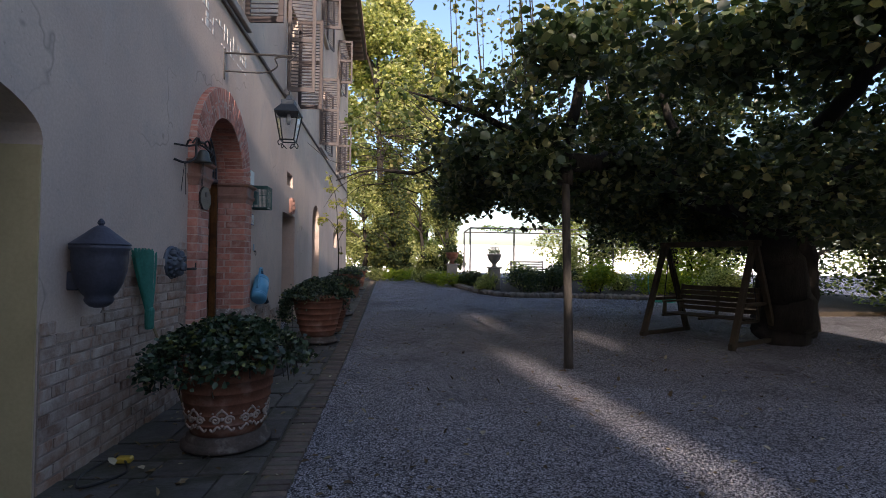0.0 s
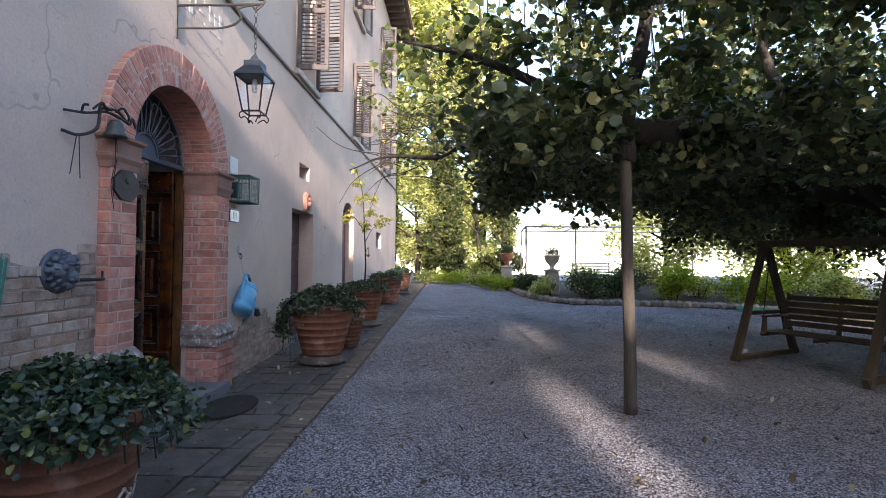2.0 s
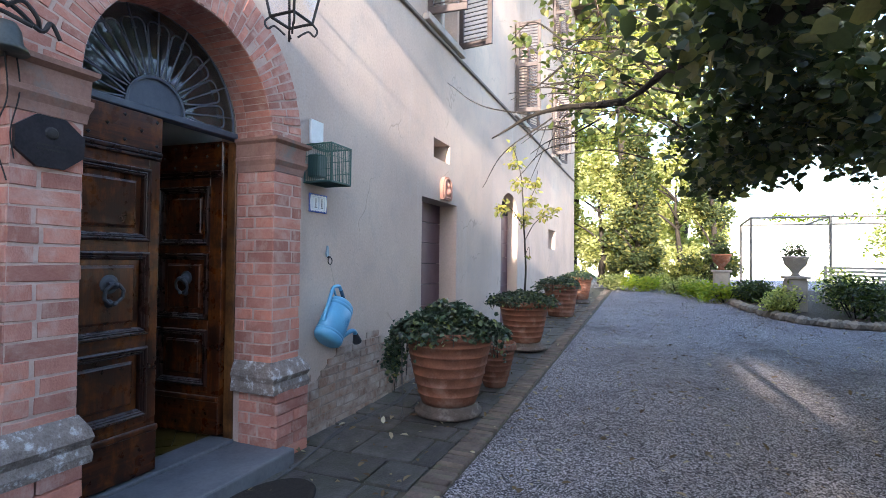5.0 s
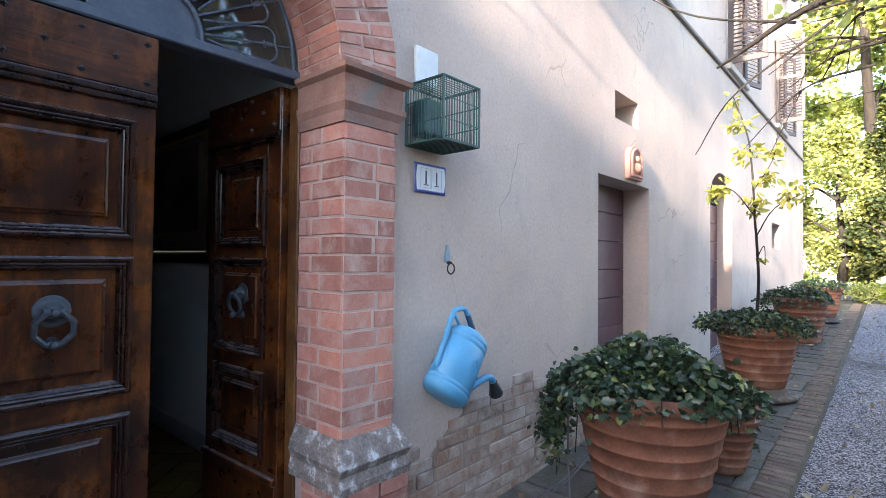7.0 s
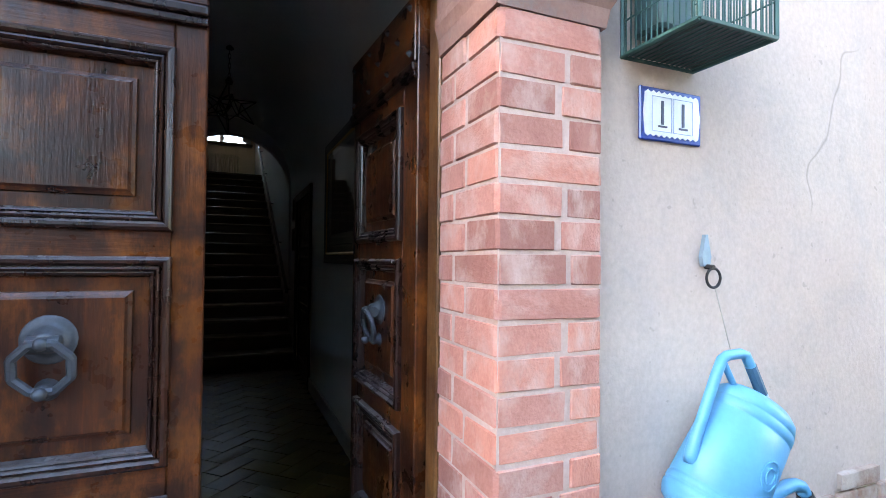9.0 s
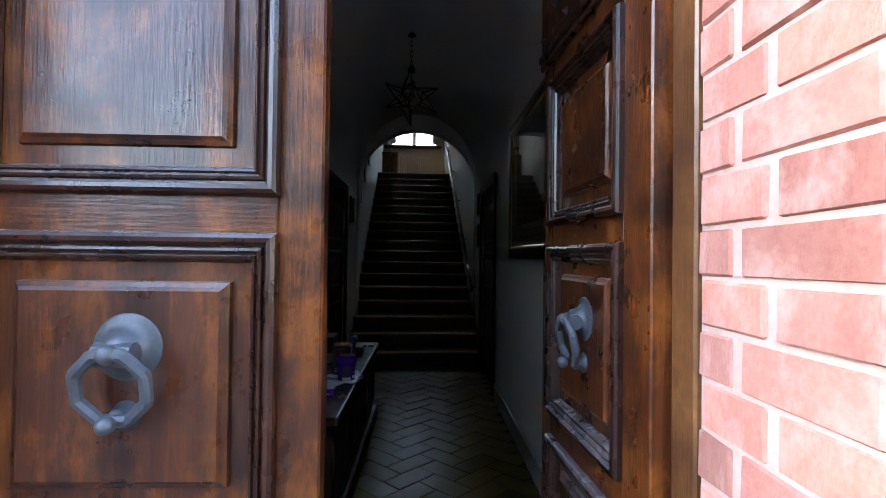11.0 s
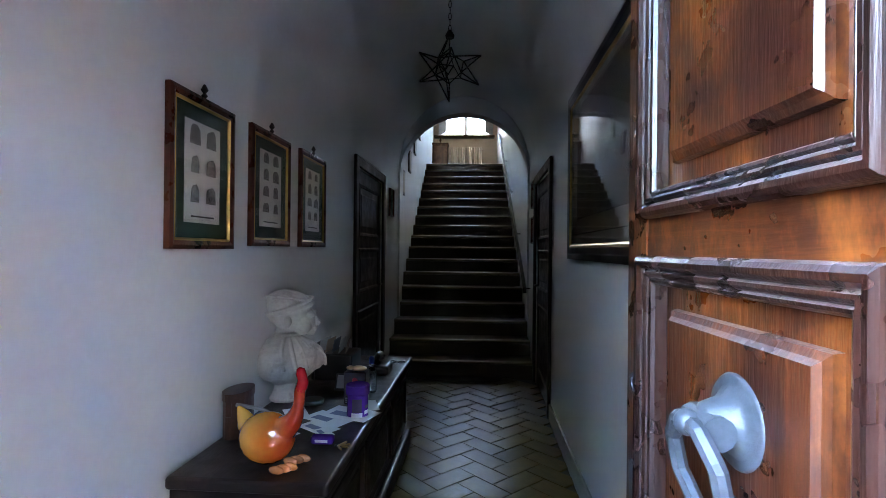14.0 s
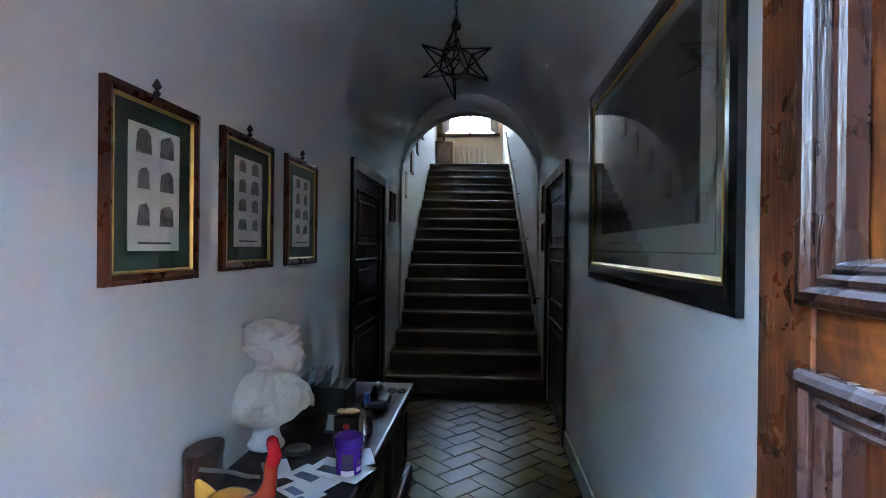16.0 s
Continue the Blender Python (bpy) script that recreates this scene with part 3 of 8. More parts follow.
def hall():
    tagged(part("floor_hall", box(HX1 - 0.3, WALL - 0.3, HL - 0.1, HR + 0.1, 0.0, FLOOR - 0.012), surface("floor joint", (0.02, 0.017, 0.012), (0.045, 0.038, 0.028), 8, 60)), "dark jointed bed of the hall floor", "floor", kind="structure")
    for name, y, side, (a, b) in (("wall_hall_left", HL, -1, (-7.35, -6.27)), ("wall_hall_right", HR, 1, (-7.5, -6.4))):
        bm = slab(rect(HX1, HX0 + 0.002, 0, 3.8), [rect(a, b, FLOOR - 0.05, 2.24)], lambda u, v, d, y=y, side=side: (u, y + side * d, v), 0.3)
        tagged(part(name, bm, INNER), "white painted hall wall", "wall", kind="structure")
    spring, rise, n = 2.55, 0.92, 72
    bm = bmesh.new()
    prof = [(CY + 0.8195 * math.cos(math.pi * k / n), spring + rise * math.sin(math.pi * k / n)) for k in range(n + 1)]
    a = [bm.verts.new((HX0 + 0.01, y, z)) for y, z in prof]
    b = [bm.verts.new((HX1 - 0.05, y, z)) for y, z in prof]
    c = [bm.verts.new((HX0 + 0.01, y, 3.9)) for y, z in (prof[0], prof[-1])]
    d = [bm.verts.new((HX1 - 0.05, y, 3.9)) for y, z in (prof[0], prof[-1])]
    for k in range(n):
        bm.faces.new((a[k], a[k + 1], b[k + 1], b[k]))
    bm.faces.new((c[0], c[1], d[1], d[0]))
    bm.faces.new((a[0], b[0], d[0], c[0]))
    bm.faces.new((a[-1], c[1], d[1], b[-1]))
    bm.faces.new([*a, c[1], c[0]])
    bm.faces.new([*b, d[1], d[0]])
    tagged(part("ceiling_hall", bm, INNER), "white plastered barrel vault over the hall", "ceiling", kind="structure")
    bm = slab(rect(HL - 0.3, HR + 0.3, 0, 4.4), [arched(HL + 0.02, HR - 0.02, 0.02, 2.5, 0.76, 32)], lambda u, v, d: (HX1 - d, u, v), 0.22)
    tagged(part("wall_arch", bm, INNER), "white plastered arch between hall and stair", "wall", kind="structure")
    grey = plain("grey skirting paint", (0.33, 0.34, 0.36), 0.6)
    tagged(part("baseboard", box(-6.36, HX0, HR - 0.016, HR - 0.001, FLOOR - 0.01, FLOOR + 0.13, 0.003), grey), "grey painted skirting", "skirting", kind="structure")
    tagged(part("baseboard_left", box(-6.2, HX0, HL + 0.001, HL + 0.016, FLOOR - 0.01, FLOOR + 0.13, 0.003), grey), "grey painted skirting", "skirting", kind="structure")
    # inner side of the front wall, round the doorway
    bm = slab(rect(HL - 0.3, HR + 0.3, 0, 4.2), [arched(5.46, 7.0, 0.02, 2.4, 0.77)], lambda u, v, d: (HX0 - 0.001 - d, u, v), 0.04)
    tagged(part("wall_entry", bm, INNER), "white inner face of the entrance wall", "wall", kind="structure")


hall()


def stairwell():
    well = []
    x0, x1 = HX1 - 0.22, -15.3
    for name, y, side in (("wall_stair_left", HL - 0.005, -1), ("wall_stair_right", HR + 0.005, 1)):
        well.append(tagged(part(name, box(x1, x0 + 0.15, min(y, y + side * 0.25), max(y, y + side * 0.25), 0, 6.6), INNER), "white painted stairwell wall", "wall", kind="structure"))
    well.append(tagged(part("ceiling_stair", box(x1, x0 + 0.1, HL - 0.2, HR + 0.2, 6.4, 6.6), INNER), "white stairwell ceiling", "ceiling", kind="structure"))
    bm = slab(rect(HL - 0.2, HR + 0.2, 0, 6.6), [rect(5.66, 6.96, 4.5, 5.75)], lambda u, v, d: (x1 + 0.2 - d, u, v), 0.3)
    ochre = surface("warm plaster", (0.52, 0.40, 0.28), (0.64, 0.50, 0.36), 2, 40, 0.9, 0.2, 0.004)
    well.append(tagged(part("wall_landing", bm, ochre), "warm ochre landing wall with a window", "wall", kind="structure"))
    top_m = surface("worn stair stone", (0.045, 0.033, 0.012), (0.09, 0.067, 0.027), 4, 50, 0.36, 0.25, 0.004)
    # darker stone on the risers paints the shade of their upright faces
    face_m = surface("shaded stair riser", (0.03, 0.021, 0.009), (0.055, 0.039, 0.018), 4, 50, 0.75, 0.3, 0.004)
    flight = tagged(new("staircase"), "straight flight of worn stone steps", "stairs", kind="structure")
    for k in range(STEPS):
        xa = -7.6 - k * TREAD
        zt = FLOOR + RISE * (k + 1)
        xb = xa - TREAD if k < STEPS - 1 else x1 + 0.1
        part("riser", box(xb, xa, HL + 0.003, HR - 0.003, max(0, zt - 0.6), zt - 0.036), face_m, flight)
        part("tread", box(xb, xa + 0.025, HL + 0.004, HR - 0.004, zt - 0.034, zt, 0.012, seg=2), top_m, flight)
    well.append(flight)
    win = tagged(new("window_9"), "bright casement window with inner shutters on the landing", "window", kind="structure")
    white = plain("white window paint inside", (0.62, 0.62, 0.60), 0.5)
    xf = x1 + 0.05
    for a, b, c, d in ((5.66, 5.72, 4.5, 5.75), (6.90, 6.96, 4.5, 5.75), (6.26, 6.36, 4.5, 5.75), (5.66, 6.96, 4.5, 4.56), (5.66, 6.96, 5.69, 5.75)):
        part("window_frame", box(xf - 0.05, xf, a, b, c, d, 0.005), white, win)
    for a, b in ((5.72, 6.26), (6.36, 6.90)):
        part("pane", box(xf - 0.03, xf - 0.025, a, b, 4.56, 5.69), PANE, win).visible_shadow = False
    part("window_sill", box(xf + 0.15, xf + 0.32, 5.5, 7.05, 4.42, 4.49, 0.01), top_m, win)
    for y, s in ((5.62, 0.5), (7.0, -0.5)):
        sh = part("inner_shutter", box(0, 0.42, -0.015, 0.015, 0, 1.25, 0.004), white, win)
        sh.location, sh.rotation_euler = (xf + 0.16, y, 4.5), (0, 0, s)
    well.append(win)
    for ob in well:
        ob.matrix_world = STAIR @ ob.matrix_world


stairwell()


# ---- entrance: surround, step, leaves ----
ARCH_C, ARCH_Z, ARCH_R = 6.23, 2.40, 0.66
PF = -1.92          # face of the brick pillars
surround = tagged(new("door_surround"), "red brick arch and pillars round the entrance", "door surround", kind="structure")
core = slab([(5.26, 0.05), (5.559, 0.05), (5.559, 2.19), (5.26, 2.19)], [], lambda u, v, d: (PF - 0.0035 - d, u, v), 0.35)
part("mortar_core", core, MORTAR, surround)
core = slab([(6.901, 0.05), (7.2, 0.05), (7.2, 2.19), (6.901, 2.19)], [], lambda u, v, d: (PF - 0.0035 - d, u, v), 0.35)
part("mortar_core", core, MORTAR, surround)
ring_o = [(ARCH_C + 1.002 * math.cos(math.pi * k / 32), ARCH_Z + 1.002 * math.sin(math.pi * k / 32)) for k in range(33)]
ring_i = [(ARCH_C + 0.664 * math.cos(math.pi * k / 32), ARCH_Z + 0.664 * math.sin(math.pi * k / 32)) for k in range(32, -1, -1)]
part("mortar_arch", slab(ring_o + ring_i, [], lambda u, v, d: (PF - 0.034 - d, u, v), 0.33), MORTAR, surround)


def moulded(y0, y1, prof, x_back, inner):
    """A cornice wrapped round a pillar head; prof: (out, height)."""
    bm = bmesh.new()
    rings = []
    for o, z in prof:
        rings.append([bm.verts.new(p) for p in ((x_back, y0 - (o if inner < 0 else o * 0.6), z), (PF + o, y0 - (o if inner < 0 else o * 0.6), z), (PF + o, y1 + (o if inner > 0 else o * 0.6), z), (x_back, y1 + (o if inner > 0 else o * 0.6), z))])
    for a, b in zip(rings, rings[1:]):
        for k in range(4):
            bm.faces.new((a[k], a[(k + 1) % 4], b[(k + 1) % 4], b[k]))
    bm.faces.new(rings[0])
    bm.faces.new(rings[-1])
    return bm


IMP = [(0.004, 2.142), (0.012, 2.19), (0.03, 2.225), (0.03, 2.25), (0.015, 2.255), (0.02, 2.35), (0.05, 2.37), (0.055, 2.392), (0.0, 2.398)]
BASE = [(0.055, 0.0), (0.055, 0.52), (0.06, 0.56), (0.045, 0.60), (0.065, 0.64), (0.05, 0.68), (0.012, 0.73), (0.0, 0.745)]
for y0, y1, s in ((5.25, 5.57, -1), (6.89, 7.21, 1)):
    part("impost", moulded(y0, y1, IMP, -2.27, s), IMPOST, surround, "terracotta impost moulding")
    part("plinth_cap", moulded(y0, y1, BASE[1:], -2.26, s), LICHEN, surround, "lichen-covered stone plinth cap")

tagged(part("step_entrance", box(-2.45, -1.76, 5.45, 6.98, 0.0, 0.135, 0.015, seg=2), STEPSTONE), "grey stone entrance step", "step", kind="structure")

door_frame = tagged(new("door_1"), "entrance door frame with an iron fanlight", "door frame", kind="structure")
for y0, y1 in ((5.50, 5.56), (6.895, 6.96)):
    part("door_post", box(-2.37, -2.285, y0, y1, 0.135, 2.38, 0.005), DOOREDGE, door_frame)
part("transom", box(-2.36, -2.27, 5.5, 6.96, 2.395, 2.44, 0.006), GREYPAINT, door_frame, "blue-grey painted transom")


def fanlight():
    x = -2.29
    r0, r1 = 0.20, 0.635
    n = 28
    hub = [(ARCH_C + r0 * math.cos(math.pi * k / n), 2.44 + r0 * math.sin(math.pi * k / n)) for k in range(n + 1)]
    part("iron_hub", slab(hub, [], lambda u, v, d: (x - 0.01 - d, u, v), 0.012), GREYPAINT, door_frame, "half-round painted hub plate")
    for rr in (r0, r1):
        part("iron_hoop", tube([(x, ARCH_C + rr * math.cos(math.pi * k / n), 2.44 + rr * math.sin(math.pi * k / n)) for k in range(n + 1)], 0.011, 6), GREYPAINT, door_frame)
    for i in range(9):
        a = math.pi * (i + 0.5) / 9
        d = Vector((0, math.cos(a), math.sin(a)))
        s = Vector((0, -math.sin(a), math.cos(a)))
        o = Vector((x, ARCH_C, 2.44))
        for sg in (1, -1):
            pts = []
            for k in range(26):
                t = k / 25
                if t < 0.6:
                    q = o + d * (r0 + 0.02 + t * 0.44) + s * sg * (0.018 + 0.055 * math.sin(t * 2.6))
                else:
                    ph = (t - 0.6) / 0.4 * 4.4
                    rad = 0.055 * (1 - (t - 0.6) * 1.6)
                    q = o + d * (r0 + 0.284 + rad * math.sin(ph) + 0.02) + s * sg * (0.073 - 0.0 - 0.05 + rad * math.cos(ph))
                pts.append(q)
            part("scroll", tube(pts, 0.0065, 5), GREYPAINT, door_frame)
        part("spoke", tube([o + d * r0, o + d * r1], 0.006, 5), GREYPAINT, door_frame)
    pane = [(ARCH_C + 0.69 * math.cos(math.pi * k / n), 2.44 + 0.7 * math.sin(math.pi * k / n)) for k in range(n + 1)]
    ob = part("pane", slab(pane, [], lambda u, v, d: (x - 0.03 - d, u, v), 0.005), PANE, door_frame)


fanlight()


def nested(x0, x1, z0, z1, prof, fill=False, bm=None):
    """Mitred moulding: rectangles set in by prof's first number, at depth y."""
    bm = bm or bmesh.new()
    rings = [[bm.verts.new((x, y, z)) for x, z in ((x0 + i, z0 + i), (x1 - i, z0 + i), (x1 - i, z1 - i), (x0 + i, z1 - i))] for i, y in prof]
    for a, b in zip(rings, rings[1:]):
        for k in range(4):
            bm.faces.new((a[k], a[(k + 1) % 4], b[(k + 1) % 4], b[k]))
    if fill:
        bm.faces.new(rings[-1])
    return bm


def knocker(parent, x, z):
    rose = lathe([(0.0, -0.002), (0.056, -0.002), (0.06, 0.004), (0.052, 0.012), (0.044, 0.010), (0.03, 0.022), (0.022, 0.045), (0.014, 0.05), (0.0, 0.05)][1:], 28)
    bmesh.ops.transform(rose, matrix=Matrix.Translation((x, 0.006, z)) @ Matrix.Rotation(radians(90), 4, "X"), verts=rose.verts)
    k = part("knocker", rose, STEEL, parent, "grey steel knocker with an octagonal ring", True)
    c = Vector((x, -0.036, z - 0.056))
    pts = [c + Vector((0.058 * math.sin(radians(22.5 + 45 * i)), -0.012 * math.cos(radians(22.5 + 45 * i)) - 0.01, 0.058 * math.cos(radians(22.5 + 45 * i)))) for i in range(8)]
    dense = []
    for i in range(8):
        a, b = pts[i], pts[(i + 1) % 8]
        dense += [a.lerp(b, 0.06), a.lerp(b, 0.94)]
    part("ring", tube(dense, 0.0105, 8, closed=True), STEEL, k)
    part("pivot", tube([(x - 0.03, -0.036, z - 0.006), (x + 0.03, -0.036, z - 0.006)], 0.02, 12), STEEL, k)
    stud = lathe([(0.024, 0), (0.026, 0.008), (0.016, 0.016), (0.018, 0.03), (0.012, 0.04)], 16)
    bmesh.ops.transform(stud, matrix=Matrix.Translation((x, 0.004, z - 0.112)) @ Matrix.Rotation(radians(90), 4, "X"), verts=stud.verts)
    part("strike_stud", stud, STEEL, k, smooth=True)
    for dz, r in ((-0.002, 0.0155), (-0.11, 0.0145)):
        bm = bmesh.new()
        bmesh.ops.create_uvsphere(bm, u_segments=14, v_segments=10, radius=r, matrix=Matrix.Translation((x, -0.046 - (0.012 if dz < -0.05 else 0.012), z + dz)))
        part("boss", bm, STEEL, k, smooth=True)


def door_leaf(name, label, px0, px1, knock_x, lock_x, m, T=0.055):
    """A panelled leaf: x across, front at y=0 facing -y, z from the floor of the house."""
    W = 0.71
    leaf = tagged(new(name), label, "door leaf", "entrance door leaves")
    part("stile", box(0, px0, 0, T, 0.17, 2.385, 0.004), DOORWOOD, leaf)
    part("stile", box(px1, W, 0, T, 0.17, 2.385, 0.004), DOORWOOD, leaf)
    panels = ((1.60, 2.045), (1.03, 1.53), (0.53, 0.95))
    for z0, z1 in ((0.17, 0.53), (0.95, 1.03), (1.53, 1.60), (2.045, 2.385)):
        part("rail", box(px0, px1, 0.001, T, z0, z1, 0.003), DOORRAIL, leaf)
    for z0, z1 in panels:
        part("moulding", nested(px0 - 0.004, px1 + 0.004, z0 - 0.004, z1 + 0.004, [(0, 0.004), (0.0, -0.012), (0.003, -0.019), (0.009, -0.023), (0.016, -0.022), (0.021, -0.016), (0.023, -0.010), (0.026, -0.015), (0.030, -0.016), (0.034, -0.012), (0.036, -0.006), (0.039, -0.010), (0.043, -0.008), (0.046, -0.002), (0.048, 0.008), (0.05, 0.016)]), DOORMOULD, leaf)
        part("panel", nested(px0, px1, z0, z1, [(0.046, 0.018), (0.078, 0.018), (0.080, 0.008), (0.088, 0.004), (0.094, -0.002)], True), DOORWOOD, leaf, "raised fielded panel")
        part("panel_back", box(px0, px1, 0.03, T - 0.004, z0, z1), DOORWOOD, leaf)
    part("top_board", box(0.0, W, -0.012, 0.0005, 2.165, 2.385, 0.004), DOORRAIL, leaf)
    part("moulding", box(0.0, W, -0.022, -0.0, 2.135, 2.163, 0.007, seg=2), DOORMOULD, leaf)
    part("moulding", box(0.0, W, -0.016, -0.0, 2.112, 2.134, 0.006, seg=2), DOORMOULD, leaf)
    part("kick_board", box(0.0, W, -0.014, 0.0005, 0.17, 0.42, 0.004), DOORRAIL, leaf)
    part("moulding", box(0.0, W, -0.03, 0.0, 0.422, 0.46, 0.01, seg=2), DOORRAIL, leaf)
    i = 0
    for z in (2.20, 2.275, 2.35):
        for j in range(4):
            x = 0.04 + j * 0.21 if z != 2.275 else 0.145 + j * 0.21
            if x < W:
                part("stud", lathe([(0.013, 0), (0.011, 0.005), (0.001, 0.016)], 4, m=Matrix.Translation((x, -0.0115, z)) @ Matrix.Rotation(radians(90), 4, "X")), STEEL, leaf)
    knocker(leaf, knock_x, 1.344)
    for z, h in ((1.30, 0.02), (1.115, 0.028)) if lock_x else ():
        bm = lathe([(0.021, 0), (0.021, 0.004), (0.012, 0.006), (0.011, 0.003)], 20, m=Matrix.Translation((lock_x, 0.0005, z)) @ Matrix.Rotation(radians(90), 4, "X"))
        if h > 0.025:
            bm = box(lock_x - 0.016, lock_x + 0.016, -0.005, 0.001, z - 0.045, z + 0.045, 0.012 * 0.3)
        part("lock_plate", bm, STEEL, leaf, "steel lock plate")
    if not lock_x:
        blk = plain("black lock enamel", (0.012, 0.012, 0.014), 0.35, 0.3)
        box_ob = part("rim_lock", box(W - 0.075, W - 0.005, T + 0.001, T + 0.045, 1.16, 1.375, 0.012, seg=3), blk, leaf, "black rim lock on the inner face")
        part("keeper", box(W - 0.065, W - 0.012, T + 0.001, T + 0.035, 0.98, 1.14, 0.008, seg=2), blk, box_ob)
        part("knob", lathe([(0.014, 0), (0.018, 0.01), (0.012, 0.02)], 14, m=Matrix.Translation((W - 0.04, T + 0.045, 1.27)) @ Matrix.Rotation(radians(-90), 4, "X")), STEEL, box_ob)
    leaf.matrix_world = m
    return leaf


door_leaf("door_leaf", "closed leaf of the varnished chestnut entrance door", 0.125, 0.635, 0.396, 0, pose(-2.28, 5.549, 0.0, 0, 0, 90), 0.045)
door_leaf("door_leaf", "open leaf of the varnished chestnut entrance door", 0.095, 0.59, 0.374, 0.045, pose(-3.085, 6.82, 0.0, 0, 0, 3.2))


tagged(part("step_threshold", box(-2.47, -2.24, 5.575, 6.885, 0.10, 0.158, 0.008), STEPSTONE), "worn grey stone threshold under the entrance door", "step", kind="structure")


# ---- bricks of the surround and the bared wall ----
def unit_brick(bevel, seed, mat):
    """A bevelled block of unit size with slightly wandering corners."""
    r = random.Random(seed)
    bm = box(-0.5, 0.5, -0.5, 0.5, -0.5, 0.5, bevel)
    shift = {}
    for v in bm.verts:
        key = (v.co.x > 0, v.co.y > 0, v.co.z > 0)
        if key not in shift:
            shift[key] = Vector((r.uniform(-0.006, 0.006), r.uniform(-0.005, 0.005), r.uniform(-0.026, 0.026)))
        v.co += shift[key] + Vector((r.uniform(-0.006, 0.006), r.uniform(-0.006, 0.006), r.uniform(-0.02, 0.02)))
    me = bpy.data.meshes.new("brick")
    bm.to_mesh(me)
    bm.free()
    me.materials.append(mat)
    return me


BRICK_ME = [unit_brick(0.05, 90 + k, BRICK) for k in range(6)]
LIME_ME = [unit_brick(0.07, 70 + k, LIMEBRICK) for k in range(6)]
rng = random.Random(4)


def brick(parent, me, c, size, rx=0.0, jit=0.007):
    ob = new("brick", rng.choice(me))
    ob.parent = parent
    ob.location = (c[0] + rng.uniform(-jit, jit) * 0.8, c[1] + rng.uniform(-jit, jit) * 0.5, c[2] + rng.uniform(-jit, jit) * 0.4)
    ob.scale = size
    ob.rotation_euler = (rx + rng.uniform(-0.012, 0.012), rng.uniform(-0.01, 0.01), rng.uniform(-0.01, 0.01))
    return ob


def pillar(y_in, s):
    """Courses of a pillar; y_in: the reveal's face, s: away from the opening."""
    pitch = 0.0848
    for k in range(25):
        h = rng.uniform(0.0765, 0.081)
        z = 0.03 + pitch * k + 0.0395
        wide = 0.055 if z < 0.55 else 0.0
        if 0.5 < z < 0.74 or z > 2.17:
            continue
        L, D = 0.32 + wide, 0.36
        fx = PF + wide
        if k % 2:
            a = 0.205 + rng.uniform(-0.01, 0.01)
            brick(surround, BRICK_ME, (fx - 0.125, y_in + s * a / 2, z), (0.25, a - 0.009, h), 0, 0.0025)
            brick(surround, BRICK_ME, (fx - 0.06, y_in + s * (a + L) / 2, z), (0.12, L - a - 0.009, h), 0, 0.0025)
            brick(surround, BRICK_ME, (fx - 0.265 - 0.045, y_in + s * 0.07, z), (0.09, 0.13, h), 0, 0.0025)
        else:
            if k % 4 == 0:
                brick(surround, BRICK_ME, (fx - 0.085, y_in + s * L / 2, z), (0.17, L - 0.008, h), 0, 0.0025)
            else:
                brick(surround, BRICK_ME, (fx - 0.085, y_in + s * 0.09, z), (0.17, 0.17, h), 0, 0.0025)
                brick(surround, BRICK_ME, (fx - 0.085, y_in + s * (0.18 + L) / 2, z), (0.17, L - 0.19, h), 0, 0.0025)
            brick(surround, BRICK_ME, (fx - 0.185 - 0.085, y_in + s * 0.07, z), (0.165, 0.13, h), 0, 0.0025)


pillar(6.89, 1)
pillar(5.57, -1)
n_v = 44
for k in range(n_v):
    a = math.pi * (k + 0.5) / n_v
    for r0, r1, dx in ((0.66, 0.845, 0.0), (0.853, 1.005, 0.0)) if k % 2 else ((0.66, 0.79, 0.0), (0.798, 1.005, 0.0)):
        r = (r0 + r1) / 2
        ob = new("brick", rng.choice(BRICK_ME))
        ob.parent = surround
        ob.location = (PF - 0.03 - 0.12 + rng.uniform(-0.004, 0.004), ARCH_C + r * math.cos(a), ARCH_Z + r * math.sin(a))
        ob.scale = (0.24, r1 - r0, math.pi * r / n_v * 0.86)
        ob.rotation_euler = (a, 0, 0)
    # the vault of the reveal behind the face
    ob = new("brick", rng.choice(BRICK_ME))
    ob.parent = surround
    ob.location = (PF - 0.31, ARCH_C + 0.73 * math.cos(a), ARCH_Z + 0.73 * math.sin(a))
    ob.scale, ob.rotation_euler = (0.10, 0.14, math.pi * 0.73 / n_v * 0.86), (a, 0, 0)


def bared(y0, y1, top, name):
    """Old brick showing where the plaster has gone, with a ragged upper edge."""
    w = tagged(new(name), "bared limewashed old brickwork", "wall", kind="structure")
    part("mortar_bed", slab([(y0, 0.0), (y1, 0.0)] + [(y1 - (y1 - y0) * k / 14, top((y1 - (y1 - y0) * k / 14)) - 0.05) for k in range(15)], [], lambda u, v, d: (WALL + 0.008 - d, u, v), 0.02), OLDBED, w)
    row = 0
    z = 0.04
    while z < 1.7:
        y = y0 - (0.13 if row % 2 else 0.0)
        while y < y1:
            l = rng.choice((0.26, 0.27, 0.24, 0.13))
            ya, yb = max(y, y0), min(y + l, y1)
            if yb - ya > 0.05 and z < top((ya + yb) / 2) + rng.uniform(-0.04, 0.03):
                brick(w, LIME_ME, (WALL - 0.01, (ya + yb) / 2, z), (0.05, yb - ya - rng.uniform(0.004, 0.014), rng.uniform(0.060, 0.073)), 0, 0.008)
            y += l
        z += 0.078
        row += 1


